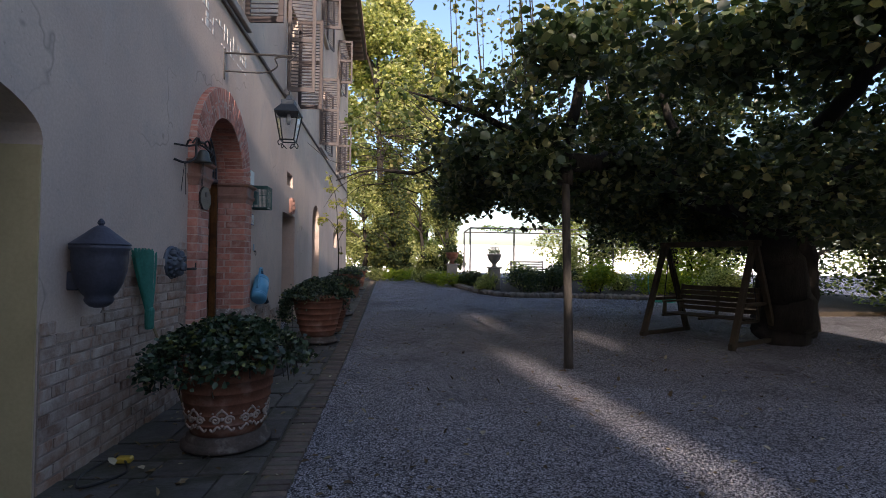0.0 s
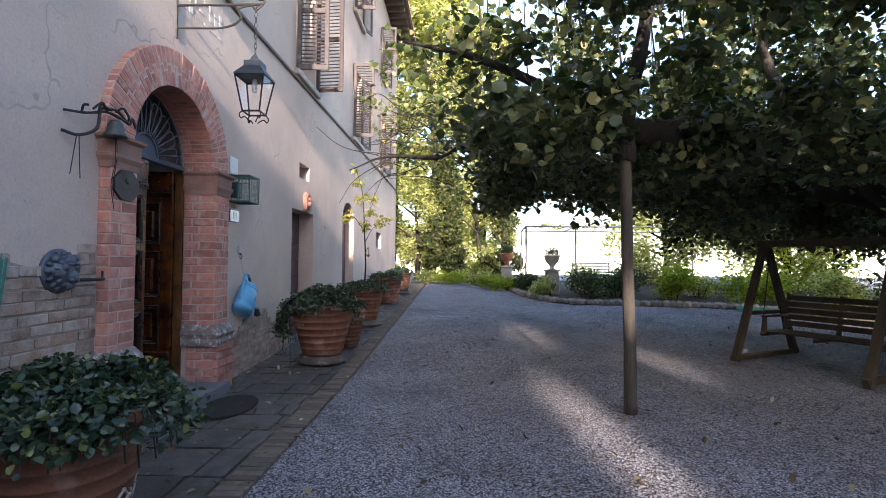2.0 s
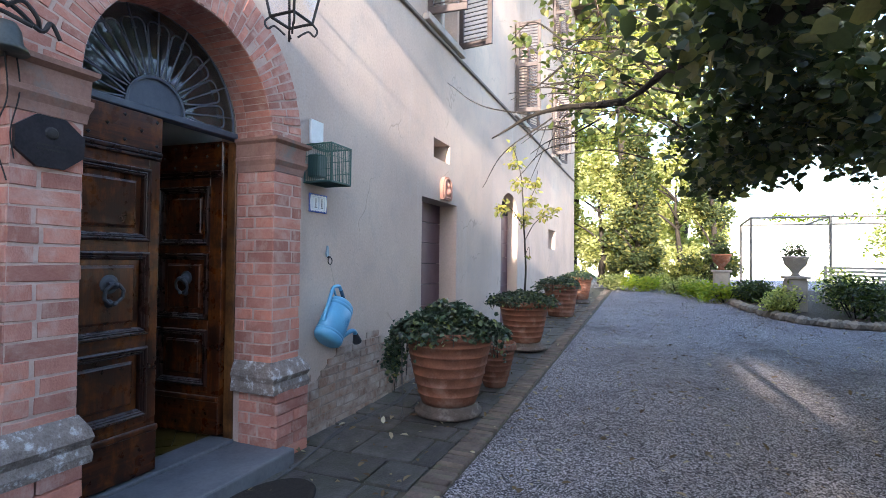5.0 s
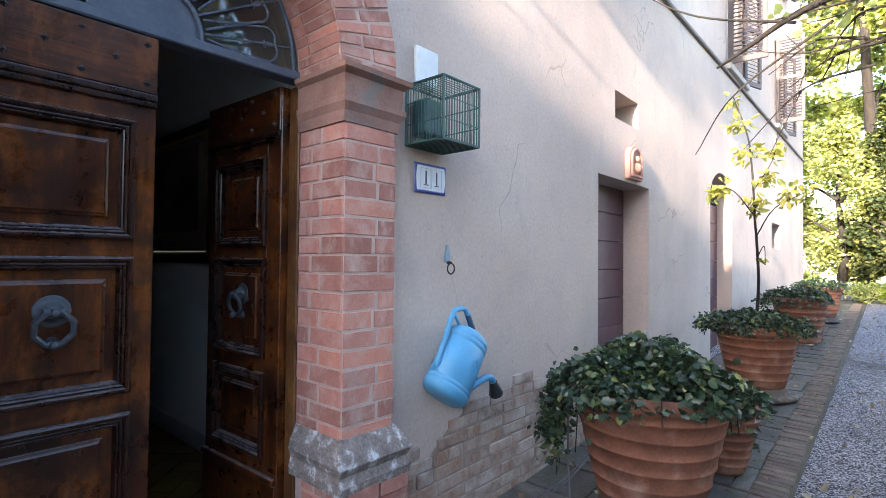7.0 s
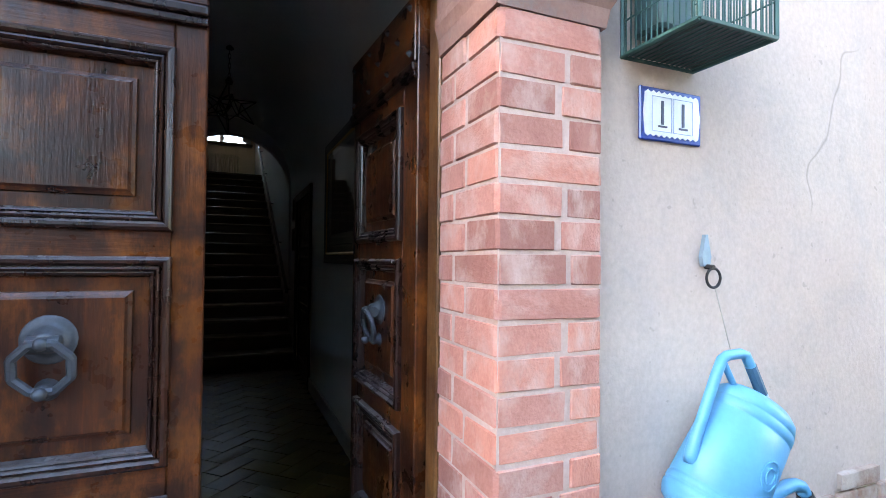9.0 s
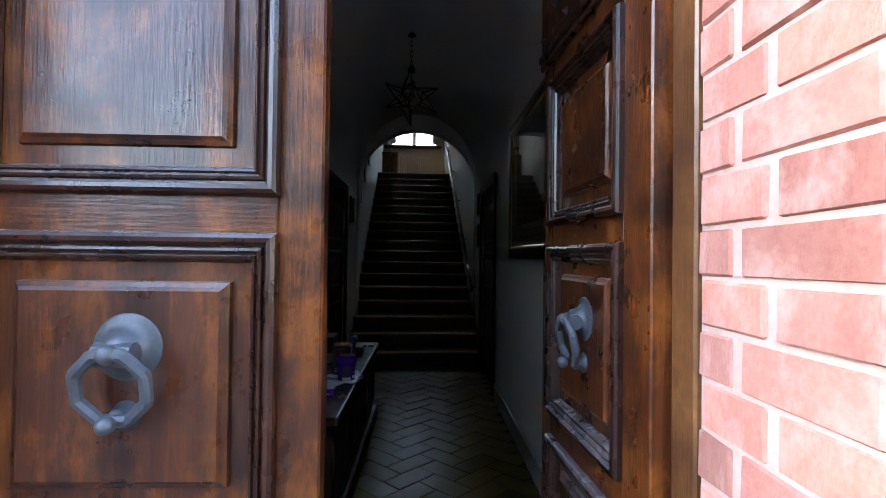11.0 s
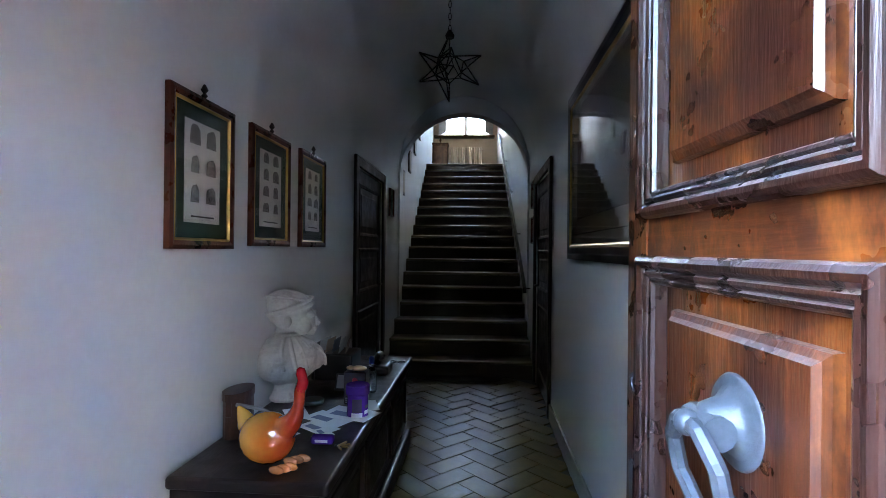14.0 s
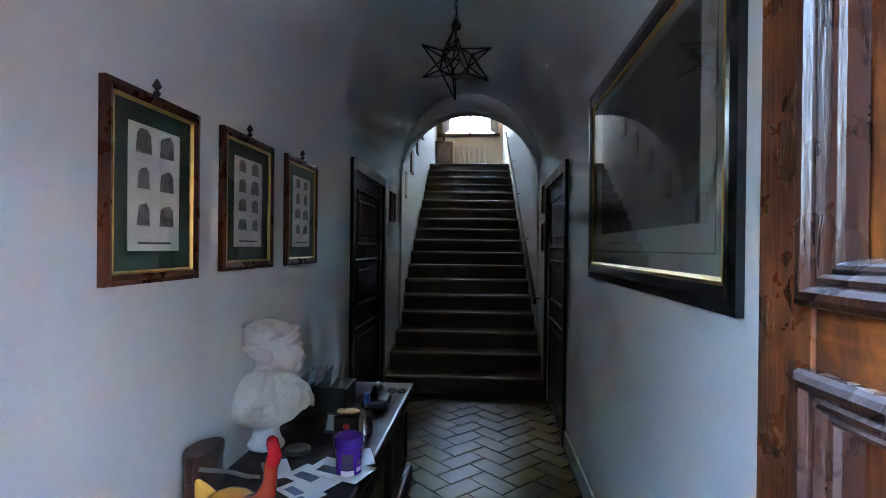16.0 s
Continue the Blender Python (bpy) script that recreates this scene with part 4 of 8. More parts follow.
bared(3.15, 5.24, lambda y: 1.02 + 0.5 * min(1, max(0, (y - 3.7) / 0.8)) + 0.08 * math.sin(5 * y), "wall_bared_brick")
bared(7.22, 9.66, lambda y: 0.62 + 0.10 * math.sin(3.1 * y + 1.0) + 0.06 * math.sin(9 * y), "wall_bared_brick_far")


# ---- leaves ----
def leaves(name, pos, size, mat, parent=None, seed=1, flat=0.5, hang=0.0, wide=0.8):
    """One mesh of folded leaves; pos: n x 3, size: n lengths."""
    r = np.random.default_rng(seed)
    n = len(pos)
    pos, size = np.asarray(pos, float), np.asarray(size, float)
    d = r.normal(size=(n, 3))
    d[:, 2] = d[:, 2] * 0.5 - hang
    d /= np.linalg.norm(d, axis=1)[:, None]
    nn = r.normal(size=(n, 3)) * (1 - flat)
    nn[:, 2] += flat * 1.3
    s = np.cross(d, nn)
    s /= np.linalg.norm(s, axis=1)[:, None] + 1e-9
    nn = np.cross(s, d)
    shape = [(0, 0, 0), (0.42, 0.28, 0.13), (0.34, 0.68, 0.10), (0, 1.0, -0.06), (-0.34, 0.68, 0.10), (-0.42, 0.28, 0.13)]
    v = np.zeros((n, 6, 3))
    for k, (a, b, c) in enumerate(shape):
        v[:, k] = pos + size[:, None] * (a * wide * s * r.uniform(0.8, 1.15, (n, 1)) + b * d + c * nn)
    me = bpy.data.meshes.new(name)
    me.vertices.add(n * 6)
    me.vertices.foreach_set("co", v.ravel())
    idx = (np.arange(n)[:, None] * 6 + np.array([0, 1, 2, 3, 0, 3, 4, 5])).ravel()
    me.loops.add(n * 8)
    me.loops.foreach_set("vertex_index", idx.astype(np.int32))
    me.polygons.add(n * 2)
    me.polygons.foreach_set("loop_start", (np.arange(n * 2) * 4).astype(np.int32))
    me.polygons.foreach_set("loop_total", np.full(n * 2, 4, np.int32))
    me.update(calc_edges=True)
    me.materials.append(mat)
    ob = new(name, me)
    ob.parent = parent
    return ob


def clumps(centres, radii, per, seed, squash=0.8, shell=0.45):
    """Points scattered in and on uneven balls."""
    r = np.random.default_rng(seed)
    out = []
    for c, rad in zip(centres, radii):
        n = max(3, int(per * rad * rad))
        d = r.normal(size=(n, 3))
        d /= np.linalg.norm(d, axis=1)[:, None]
        q = rad * (shell + (1 - shell) * r.uniform(0, 1, (n, 1)) ** 0.6) * (1 + 0.18 * np.sin(5 * d[:, :1] + 3 * d[:, 1:2] + c[0]))
        p = d * q
        p[:, 2] *= squash
        out.append(p + np.array(c))
    return np.concatenate(out)


# ---- along the house front ----
def pot(name, x, y, h, rim, base, label, garland=False, pad=0.0, z=None):
    z = gz(y) + 0.03 if z is None else z
    t = thing(name, x, y, z, label, "flower pot", "pots along the house")
    if pad:
        part("saucer", lathe([(pad * 0.9, 0), (pad, 0.015), (pad, 0.045), (pad * 0.9, 0.06), (base * 1.12, 0.065), (base * 1.1, 0.10), (base, 0.11)], 36), PADSTONE, t, "dark mossy saucer", True)
    z0 = 0.112 if pad else 0.0
    prof = [(base, z0)]
    for k in range(1, 13):
        f = k / 13
        r = base + (rim * 0.93 - base) * (f ** 0.8)
        zz = z0 + (h - z0 - 0.09) * f
        prof.append((r, zz))
        if k % 2 == 0:
            prof += [(r + 0.006, zz + 0.003), (r + 0.007, zz + 0.011), (r + 0.002, zz + 0.014)]
    prof += [(rim * 0.94, h - 0.085), (rim, h - 0.075), (rim * 1.02, h - 0.05), (rim, h - 0.02), (rim * 0.97, h), (rim * 0.9, h), (rim * 0.88, h - 0.06)]
    part("body", lathe(prof, 40, wave=lambda i, a: 0.006 * math.sin(3 * a + i)), TERRA, t, smooth=True)
    part("soil", lathe([(rim * 0.88, h - 0.09), (rim * 0.88, h - 0.05), (0.02, h - 0.03)], 24), SOIL, t)
    if garland:
        # moulded scroll fields, limed, between the ring and the foot
        for a0 in range(0, 360, 40):
            bm = bmesh.new()

            def on_body(u, v):
                zz = h * 0.33 + v
                f = max(0.0, (zz - z0) / (h - z0 - 0.09))
                r = base + (rim * 0.93 - base) * (f ** 0.8) + 0.004
                a = radians(a0) + u / r
                return (r * math.cos(a), r * math.sin(a), zz)
            for s in (-1, 1):
                tube([on_body(s * (0.045 + 0.036 * (1 - k / 17) * math.cos(0.62 * k)), 0.01 + 0.036 * (1 - k / 17) * math.sin(0.62 * k)) for k in range(16)], 0.0085, 5, bm)
                tube([on_body(s * (0.012 + 0.07 * k / 7), -0.052 + 0.018 * math.sin(k * 0.9)) for k in range(8)], 0.0085, 5, bm)
                tube([on_body(s * (0.006 + 0.03 * k / 5), 0.075 - 0.03 * (k / 5) ** 2) for k in range(6)], 0.007, 5, bm)
            for u, v, q in ((0, 0.082, 0.014), (0, 0.02, 0.016), (0, -0.03, 0.012), (0.06, 0.062, 0.009), (-0.06, 0.062, 0.009)):
                bmesh.ops.create_icosphere(bm, subdivisions=1, radius=q, matrix=Matrix.Translation(on_body(u, v)))
            part("relief", bm, TERRAPALE, t, "limed moulded scroll relief", True)
    return t


def ivy(t, h, rim, n, seed, spill, tall=0.16, mat=None):
    """A low cushion of ivy, spilling over the rim towards the given angles."""
    r = np.random.default_rng(seed)
    n = int(n * 1.35)
    a, q = r.uniform(0, 2 * np.pi, n), np.sqrt(r.uniform(0, 1, n))
    bulge = 1.0 + 0.18 * np.sin(3 * a + seed) + 0.1 * np.sin(7 * a)
    x, y = rim * 1.08 * q * bulge * np.cos(a), rim * 1.08 * q * bulge * np.sin(a)
    z = h + tall * (1 - q ** 2) * (0.6 + 0.5 * np.sin(4 * a + 2 * seed)) + r.uniform(-0.02, 0.06, n)
    z -= np.where(q > 0.9, 0.05, 0)
    pts = [np.stack([x, y, z], 1)]
    stems = bmesh.new()
    for ang, length, count in spill:
        m = int(count)
        f = r.uniform(0, 1, m) ** 0.8
        aa = radians(ang) + r.normal(0, 0.32, m)
        rr = rim * (1.0 + 0.28 * np.sin(np.minimum(f * 2.2, 1.6))) + r.normal(0, 0.04, m)
        zz = h + 0.08 - f * length + r.normal(0, 0.03, m)
        pts.append(np.stack([rr * np.cos(aa), rr * np.sin(aa), zz], 1))
        for k in range(4):
            a1 = radians(ang) + r.normal(0, 0.3)
            e = length * r.uniform(0.7, 1.25)
            tube([(rim * 0.8 * math.cos(a1), rim * 0.8 * math.sin(a1), h + 0.02), (rim * 1.12 * math.cos(a1), rim * 1.12 * math.sin(a1), h + 0.03), (rim * 1.2 * math.cos(a1), rim * 1.2 * math.sin(a1), h - e)], 0.004, 4, stems)
    p = np.concatenate(pts)
    plant = leaves("ivy", p, r.uniform(0.028, 0.058, len(p)), mat or IVY, t, seed, 0.35, 0.25, 0.95)
    plant["kind"] = "stuff"
    plant["label"] = "spilling dark green ivy"
    if spill:
        part("stem", stems, BARK, t)["kind"] = "stuff"
    else:
        stems.free()


pa = pot("terracotta_pot", -1.2, 3.95, 0.70, 0.37, 0.25, "large terracotta pot with limed relief and ivy on its saucer", True, 0.315)
ivy(pa, 0.70, 0.42, 4200, 5, [(190, 0.30, 350), (250, 0.22, 260), (20, 0.2, 250), (320, 0.15, 150)], 0.18)
pb = pot("terracotta_pot", -1.17, 8.5, 0.80, 0.44, 0.255, "large ringed terracotta pot with spilling ivy", False, 0.32)
ivy(pb, 0.80, 0.44, 4000, 8, [(200, 0.5, 650), (150, 0.3, 250), (60, 0.35, 160), (270, 0.12, 120)], 0.20)
pc = pot("terracotta_pot", -1.2, 11.75, 0.74, 0.40, 0.25, "terracotta pot with ivy and a young tree", False, 0.37)
ivy(pc, 0.74, 0.42, 2400, 9, [(180, 0.15, 160), (60, 0.15, 100), (270, 0.12, 90)], 0.10)
pd = pot("terracotta_pot", -1.25, 15.6, 0.72, 0.40, 0.27, "plain terracotta pot with ivy", False, 0)
ivy(pd, 0.72, 0.42, 1300, 10, [(190, 0.25, 200), (250, 0.2, 100)], 0.14)
pe = pot("terracotta_pot", -1.2, 18.4, 0.72, 0.36, 0.24, "plain terracotta pot with green plants", False, 0.3)
ivy(pe, 0.72, 0.38, 900, 12, [(200, 0.15, 100)], 0.14)
pf = pot("fluted_bowl", -1.02, 9.55, 0.50, 0.24, 0.12, "small fluted terracotta bowl beside a larger pot", False, 0)


def limb_tree(name, base, spec, mat, parent):
    """Tapered bent limbs; spec: lists of points with end radii."""
    for k, (pts, r0, r1) in enumerate(spec):
        sp = spline(pts, 7)
        n = len(sp)
        r = random.Random(k * 7 + 1)
        sp = [p + Vector((r.uniform(-1, 1), r.uniform(-1, 1), r.uniform(-1, 1))) * r0 * 0.12 for p in sp]
        part(name, tube(sp, [r0 + (r1 - r0) * i / (n - 1) for i in range(n)], 8), mat, parent, smooth=True)


def sapling():
    y, x = 11.75, -1.2
    z = gz(y) + 0.75
    t = thing("young_tree", x, y, z - 0.05, "slender young tree with yellowing leaves in a pot", "tree")
    limb_tree("trunk", 0, [([(0, 0, 0), (0.02, 0.01, 0.6), (-0.01, 0.0, 1.2), (-0.06, 0, 2.0), (-0.22, 0.05, 2.55)], 0.018, 0.006)], BARK, t)
    limb_tree("branch", 0, [([(0, 0, 1.0), (0.15, 0.1, 1.3), (0.42, 0.1, 1.45)], 0.008, 0.003), ([(0, 0, 1.2), (-0.2, -0.1, 1.5), (-0.45, -0.1, 1.55)], 0.008, 0.003),
                            ([(-0.02, 0, 1.5), (0.15, 0.0, 1.8), (0.2, 0, 2.1)], 0.007, 0.003), ([(0.0, 0, 0.75), (0.08, -0.05, 0.9), (0.1, -0.1, 0.7)], 0.006, 0.003)], BARK, t)
    cs = [(0.3, 0.08, 1.42), (0.42, 0.1, 1.5), (-0.3, -0.1, 1.55), (-0.42, -0.08, 1.5), (0.15, 0, 1.9), (-0.15, 0, 2.25), (-0.22, 0.05, 2.5), (0.0, 0, 1.35), (0.1, 0, 1.65), (-0.05, 0, 1.9), (0.05, -0.05, 0.75)]
    p = clumps(cs, [0.16, 0.12, 0.14, 0.12, 0.16, 0.16, 0.12, 0.17, 0.16, 0.16, 0.05], 1100, 3, 0.9, 0.1)
    leaves("crown", p, np.random.default_rng(2).uniform(0.07, 0.12, len(p)), YELLOWLEAF, t, 4, 0.3, 0.6, 0.6)


sapling()


def teal_sack():
    t = thing("garden_sack", -1.45, 13.9, gz(13.9) + 0.03, "small teal cloth sack on the flagstones", "sack")
    m = plain("teal cloth", (0.05, 0.20, 0.19), 0.9)
    part("cloth", lathe([(0.15, 0), (0.16, 0.04), (0.13, 0.16), (0.07, 0.30), (0.02, 0.34), (0.005, 0.35)], 14, wave=lambda i, a: 0.12 * math.sin(5 * a + i)), m, t, smooth=True)


teal_sack()


def broom():
    t = thing("broom", WALL + 0.16, 4.27, 0.03, "green plastic besom leaning head-up against the wall", "broom")
    m = surface("green bristle", (0.008, 0.10, 0.075), (0.02, 0.22, 0.16), 8, 60, 0.6, 0.3, 0.004)
    bm = bmesh.new()
    r = random.Random(5)
    for k in range(170):
        u, w = r.uniform(-1, 1), r.uniform(-1, 1)
        a = Vector((-0.06 + 0.012 * w, 0.025 * u, 0.92))
        b = Vector((-0.10 + 0.03 * w, 0.16 * u - 0.02 + r.uniform(-0.01, 0.01), 1.43 + r.uniform(-0.04, 0.02)))
        tube([a, a.lerp(b, 0.5) + Vector((0, 0.01 * u, 0)), b], 0.0042, 3, bm)
    part("bristles", bm, m, t)
    part("binding", lathe([(0.03, 0.80), (0.034, 0.82), (0.036, 0.95), (0.03, 0.97)], 14, m=Matrix.Translation((-0.055, 0, 0))), m, t)
    part("handle", tube([(0.16, 0.28, 0.0), (-0.055, 0.0, 0.9)], 0.012), wood("broom stick", (0.2, 0.14, 0.08), (0.3, 0.22, 0.13), (0.4, 0.3, 0.18)), t)


broom()


def wall_vessel():
    """A big dark metal urn with a pitched lid, fixed to the wall."""
    t = thing("wall_urn", WALL + 0.17, 3.44, 1.09, "dark blue-grey metal wall urn with a pitched lid", "urn")
    m = surface("blue grey metal", (0.035, 0.04, 0.055), (0.085, 0.095, 0.125), 6, 60, 0.55, 0.25, 0.004, 0.3)
    part("bowl", lathe([(0.03, -0.01), (0.055, 0.0), (0.075, 0.02), (0.085, 0.04), (0.078, 0.06), (0.10, 0.085), (0.128, 0.14), (0.15, 0.22), (0.158, 0.30), (0.156, 0.35), (0.168, 0.365), (0.168, 0.385)], 32), m, t, smooth=True)
    part("lid", lathe([(0.168, 0.387), (0.172, 0.395), (0.14, 0.42), (0.08, 0.47), (0.045, 0.50), (0.02, 0.515)], 28), m, t)
    part("finial", lathe([(0.012, 0.515), (0.022, 0.53), (0.018, 0.545), (0.006, 0.56)], 10), m, t)
    part("wall_bracket", box(-0.225, -0.1, -0.05, 0.05, 0.10, 0.22, 0.01), m, t)


wall_vessel()


def lion_spout():
    t = thing("wall_fountain", WALL, 4.88, 1.36, "blue-grey cast iron lion mask spout with a tap", "fountain")
    m = surface("blue grey cast iron", (0.05, 0.065, 0.085), (0.13, 0.155, 0.18), 14, 80, 0.55, 0.4, 0.004, 0.5)
    rot = Matrix.Rotation(radians(90), 4, "Y")
    part("mask", lathe([(0.15, 0), (0.155, 0.015), (0.14, 0.03), (0.125, 0.03), (0.12, 0.045), (0.10, 0.075), (0.06, 0.105), (0.02, 0.115)], 36, m=rot, wave=lambda i, a: 0.045 * math.sin(12 * a + 2 * i) if 2 < i < 6 else 0), m, t, smooth=True)
    bm = bmesh.new()
    for y, z, r, x in ((0, -0.035, 0.04, 0.11), (0.045, 0.03, 0.028, 0.10), (-0.045, 0.03, 0.028, 0.10), (0, -0.09, 0.035, 0.09), (0.085, 0.085, 0.03, 0.06), (-0.085, 0.085, 0.03, 0.06), (0, 0.07, 0.04, 0.09)):
        bmesh.ops.create_icosphere(bm, subdivisions=2, radius=r, matrix=Matrix.Translation((x, y, z)))
    for n, rad, size, x in ((16, 0.118, 0.020, 0.045), (13, 0.088, 0.018, 0.075)):
        # curls of the mane
        for k in range(n):
            a = 2 * math.pi * k / n
            bmesh.ops.create_icosphere(bm, subdivisions=2, radius=1, matrix=Matrix.Translation((x, rad * math.cos(a), rad * math.sin(a))) @ Matrix.Rotation(a, 4, "X") @ Matrix.Diagonal((size, size * 1.35, size * 0.75, 1)))
    for y in (-0.03, 0.03):
        bmesh.ops.create_icosphere(bm, subdivisions=2, radius=1, matrix=Matrix.Translation((0.118, y, 0.052)) @ Matrix.Diagonal((0.014, 0.026, 0.010, 1)))
        bmesh.ops.create_icosphere(bm, subdivisions=2, radius=0.021, matrix=Matrix.Translation((0.122, y * 0.7, -0.058)))
    part("relief", bm, m, t, smooth=True)
    pipe = tube(spline([(0.05, 0.0, -0.06), (0.12, 0.10, -0.06), (0.13, 0.26, -0.06), (0.06, 0.36, -0.06)], 6), 0.012, 8)
    part("tap_pipe", pipe, IRON, t)
    part("tap", tube([(0.13, 0.26, -0.06), (0.13, 0.26, -0.0)], 0.008), IRON, t)


lion_spout()


def bell():
    t = thing("door_bell", WALL, 5.2, 2.42, "wrought iron bracket with a small bronze bell", "bell")
    part("arm", tube(spline([(0, -0.30, 0.05), (0.10, -0.22, 0.05), (0.14, -0.05, 0.10), (0.2, 0.08, 0.06)], 6), 0.0095, 7), IRON, t)
    part("scroll", tube(spline([(0.02, -0.34, -0.10), (0.10, -0.28, -0.12), (0.15, -0.18, -0.05), (0.14, -0.13, 0.10), (0.16, -0.05, 0.12)], 7), 0.0115, 7), IRON, t)
    part("ornament", tube(spline([(0.14, -0.16, 0.06), (0.16, -0.15, 0.14), (0.16, -0.10, 0.12), (0.16, 0.02, 0.13), (0.18, 0.12, 0.06), (0.18, 0.16, 0.11), (0.18, 0.2, 0.05)], 6), 0.010, 6), IRON, t)
    m = surface("bronze", (0.05, 0.055, 0.05), (0.11, 0.115, 0.10), 12, 80, 0.5, 0.2, 0.003, 0.7)
    part("bell_body", lathe([(0.085, -0.13), (0.08, -0.115), (0.062, -0.09), (0.055, -0.04), (0.04, -0.01), (0.015, 0.0)], 24, m=Matrix.Translation((0.16, 0.0, 0.06))), m, t, smooth=True)
    part("cord", tube(spline([(0.16, 0.0, -0.06), (0.15, 0.02, -0.25), (0.15, -0.02, -0.42), (0.14, 0.03, -0.6)], 6), 0.003, 4), IRON, t)
    part("cord", tube([(0.1, -0.3, -0.12), (0.09, -0.34, -0.4)], 0.003, 4), IRON, t)
    part("cord", tube([(0.1, -0.28, -0.12), (0.1, -0.26, -0.42)], 0.003, 4), IRON, t)
    for pts in ([(0.12, -0.18, 0.09), (0.14, -0.12, 0.15), (0.15, -0.08, 0.10)], [(0.16, 0.0, 0.12), (0.18, 0.05, 0.16), (0.19, 0.1, 0.11), (0.17, 0.12, 0.07)], [(0.10, -0.26, 0.05), (0.12, -0.27, 0.09), (0.13, -0.24, 0.10)]):
        part("leaf_scroll", tube(spline(pts, 5), 0.009, 6), IRON, t)
    part("cord", tube(spline([(0.13, 0.05, 0.0), (0.12, 0.08, -0.2), (0.12, 0.05, -0.38), (0.11, 0.07, -0.5)], 6), 0.003, 4), IRON, t)


bell()


def plaque():
    t = thing("wall_plaque", PF, 5.41, 2.02, "dark octagonal iron plaque on the brick pillar", "plaque")
    o = [(0.155 * math.cos(radians(22.5 + 45 * k)) * 1.0, 0.125 * math.sin(radians(22.5 + 45 * k))) for k in range(8)]
    m = surface("dark plaque metal", (0.015, 0.013, 0.016), (0.04, 0.035, 0.04), 10, 80, 0.5, 0.3, 0.003, 0.5)
    part("plate", slab(o, [], lambda u, v, d: (0.02 - d, u, v), 0.022), m, t)
    for z in (-0.02, -0.04):
        part("lettering", box(0.0205, 0.0225, -0.06, 0.06, z, z + 0.008), IRON, t)
    part("emblem", lathe([(0.03, 0), (0.022, 0.006), (0.01, 0.008)], 12, m=Matrix.Translation((0.02, 0, 0.04)) @ Matrix.Rotation(radians(90), 4, "Y")), IRON, t)


plaque()


def lantern():
    t = thing("wall_lantern", -1.25, 6.24, 2.74, "hanging iron lantern with glass on a scrolled bracket", "lantern")
    top, bot, zt, zb = 0.135, 0.08, 0.43, 0.10
    cor = [(1, 1), (1, -1), (-1, -1), (-1, 1)]
    for a, b in cor:
        part("corner_bar", tube([(a * bot, b * bot, zb), (a * top, b * top, zt)], 0.008, 5), IRON, t)
    for r, z in ((bot, zb), (top, zt)):
        part("rim", tube([(a * r, b * r, z) for a, b in cor], 0.010, 5, closed=True), IRON, t)
    for k in range(4):
        a, b = cor[k], cor[(k + 1) % 4]
        bm = bmesh.new()
        vs = [bm.verts.new(v) for v in ((a[0] * bot, a[1] * bot, zb), (b[0] * bot, b[1] * bot, zb), (b[0] * top, b[1] * top, zt), (a[0] * top, a[1] * top, zt))]
        bm.faces.new(vs)
        bmesh.ops.solidify(bm, geom=bm.faces[:], thickness=0.003)
        part("pane", bm, GLAZING, t)
        # curled feet
        for p in (a,):
            part("scroll_foot", tube(spline([(p[0] * bot, p[1] * bot, zb), (p[0] * bot * 1.25, p[1] * bot * 1.25, zb - 0.035), (p[0] * bot * 1.1, p[1] * bot * 1.1, zb - 0.07), (p[0] * bot * 0.8, p[1] * bot * 0.8, zb - 0.05), (p[0] * bot * 0.3, p[1] * bot * 0.3, zb - 0.09)], 5), 0.006, 5), IRON, t)
    part("hood", lathe([(0.205, 0.43), (0.20, 0.445), (0.11, 0.53), (0.11, 0.58), (0.05, 0.60), (0.03, 0.64), (0.012, 0.66)], 4, m=Matrix.Rotation(radians(45), 4, "Z")), surface("blue grey sheet metal", (0.03, 0.042, 0.055), (0.075, 0.095, 0.115), 8, 60, 0.5, 0.2, 0.003, 0.4), t)
    part("bulb_holder", lathe([(0.02, 0.30), (0.03, 0.34), (0.02, 0.42)], 12), plain("lamp white", (0.6, 0.6, 0.58)), t)
    for k in range(9):
        z = 0.66 + k * 0.05
        part("chain_link", tube([(0.014 * math.cos(q) * (k % 2), 0.014 * math.cos(q) * (1 - k % 2), z + 0.03 + 0.03 * math.sin(q)) for q in [i * math.pi / 4 for i in range(8)]], 0.0035, 4, closed=True), IRON, t)
    wx = WALL + 1.25
    part("bracket_bar", tube([(wx, 0.0, 1.14), (0.06, 0.0, 1.14)], 0.013, 6), IRON, t)
    part("bracket_scroll", tube(spline([(wx, 0, 0.92), (wx + 0.45, 0, 0.92), (wx + 0.62, 0, 1.0), (wx + 0.60, 0, 1.10), (wx + 0.72, 0, 1.13), (0.0, 0, 1.09), (0.08, 0, 1.17), (0.02, 0, 1.19)], 6), 0.010, 6), IRON, t)
    part("bracket_bar", tube([(wx, 0, 0.82), (wx, 0, 1.2)], 0.015, 6), IRON, t)


lantern()


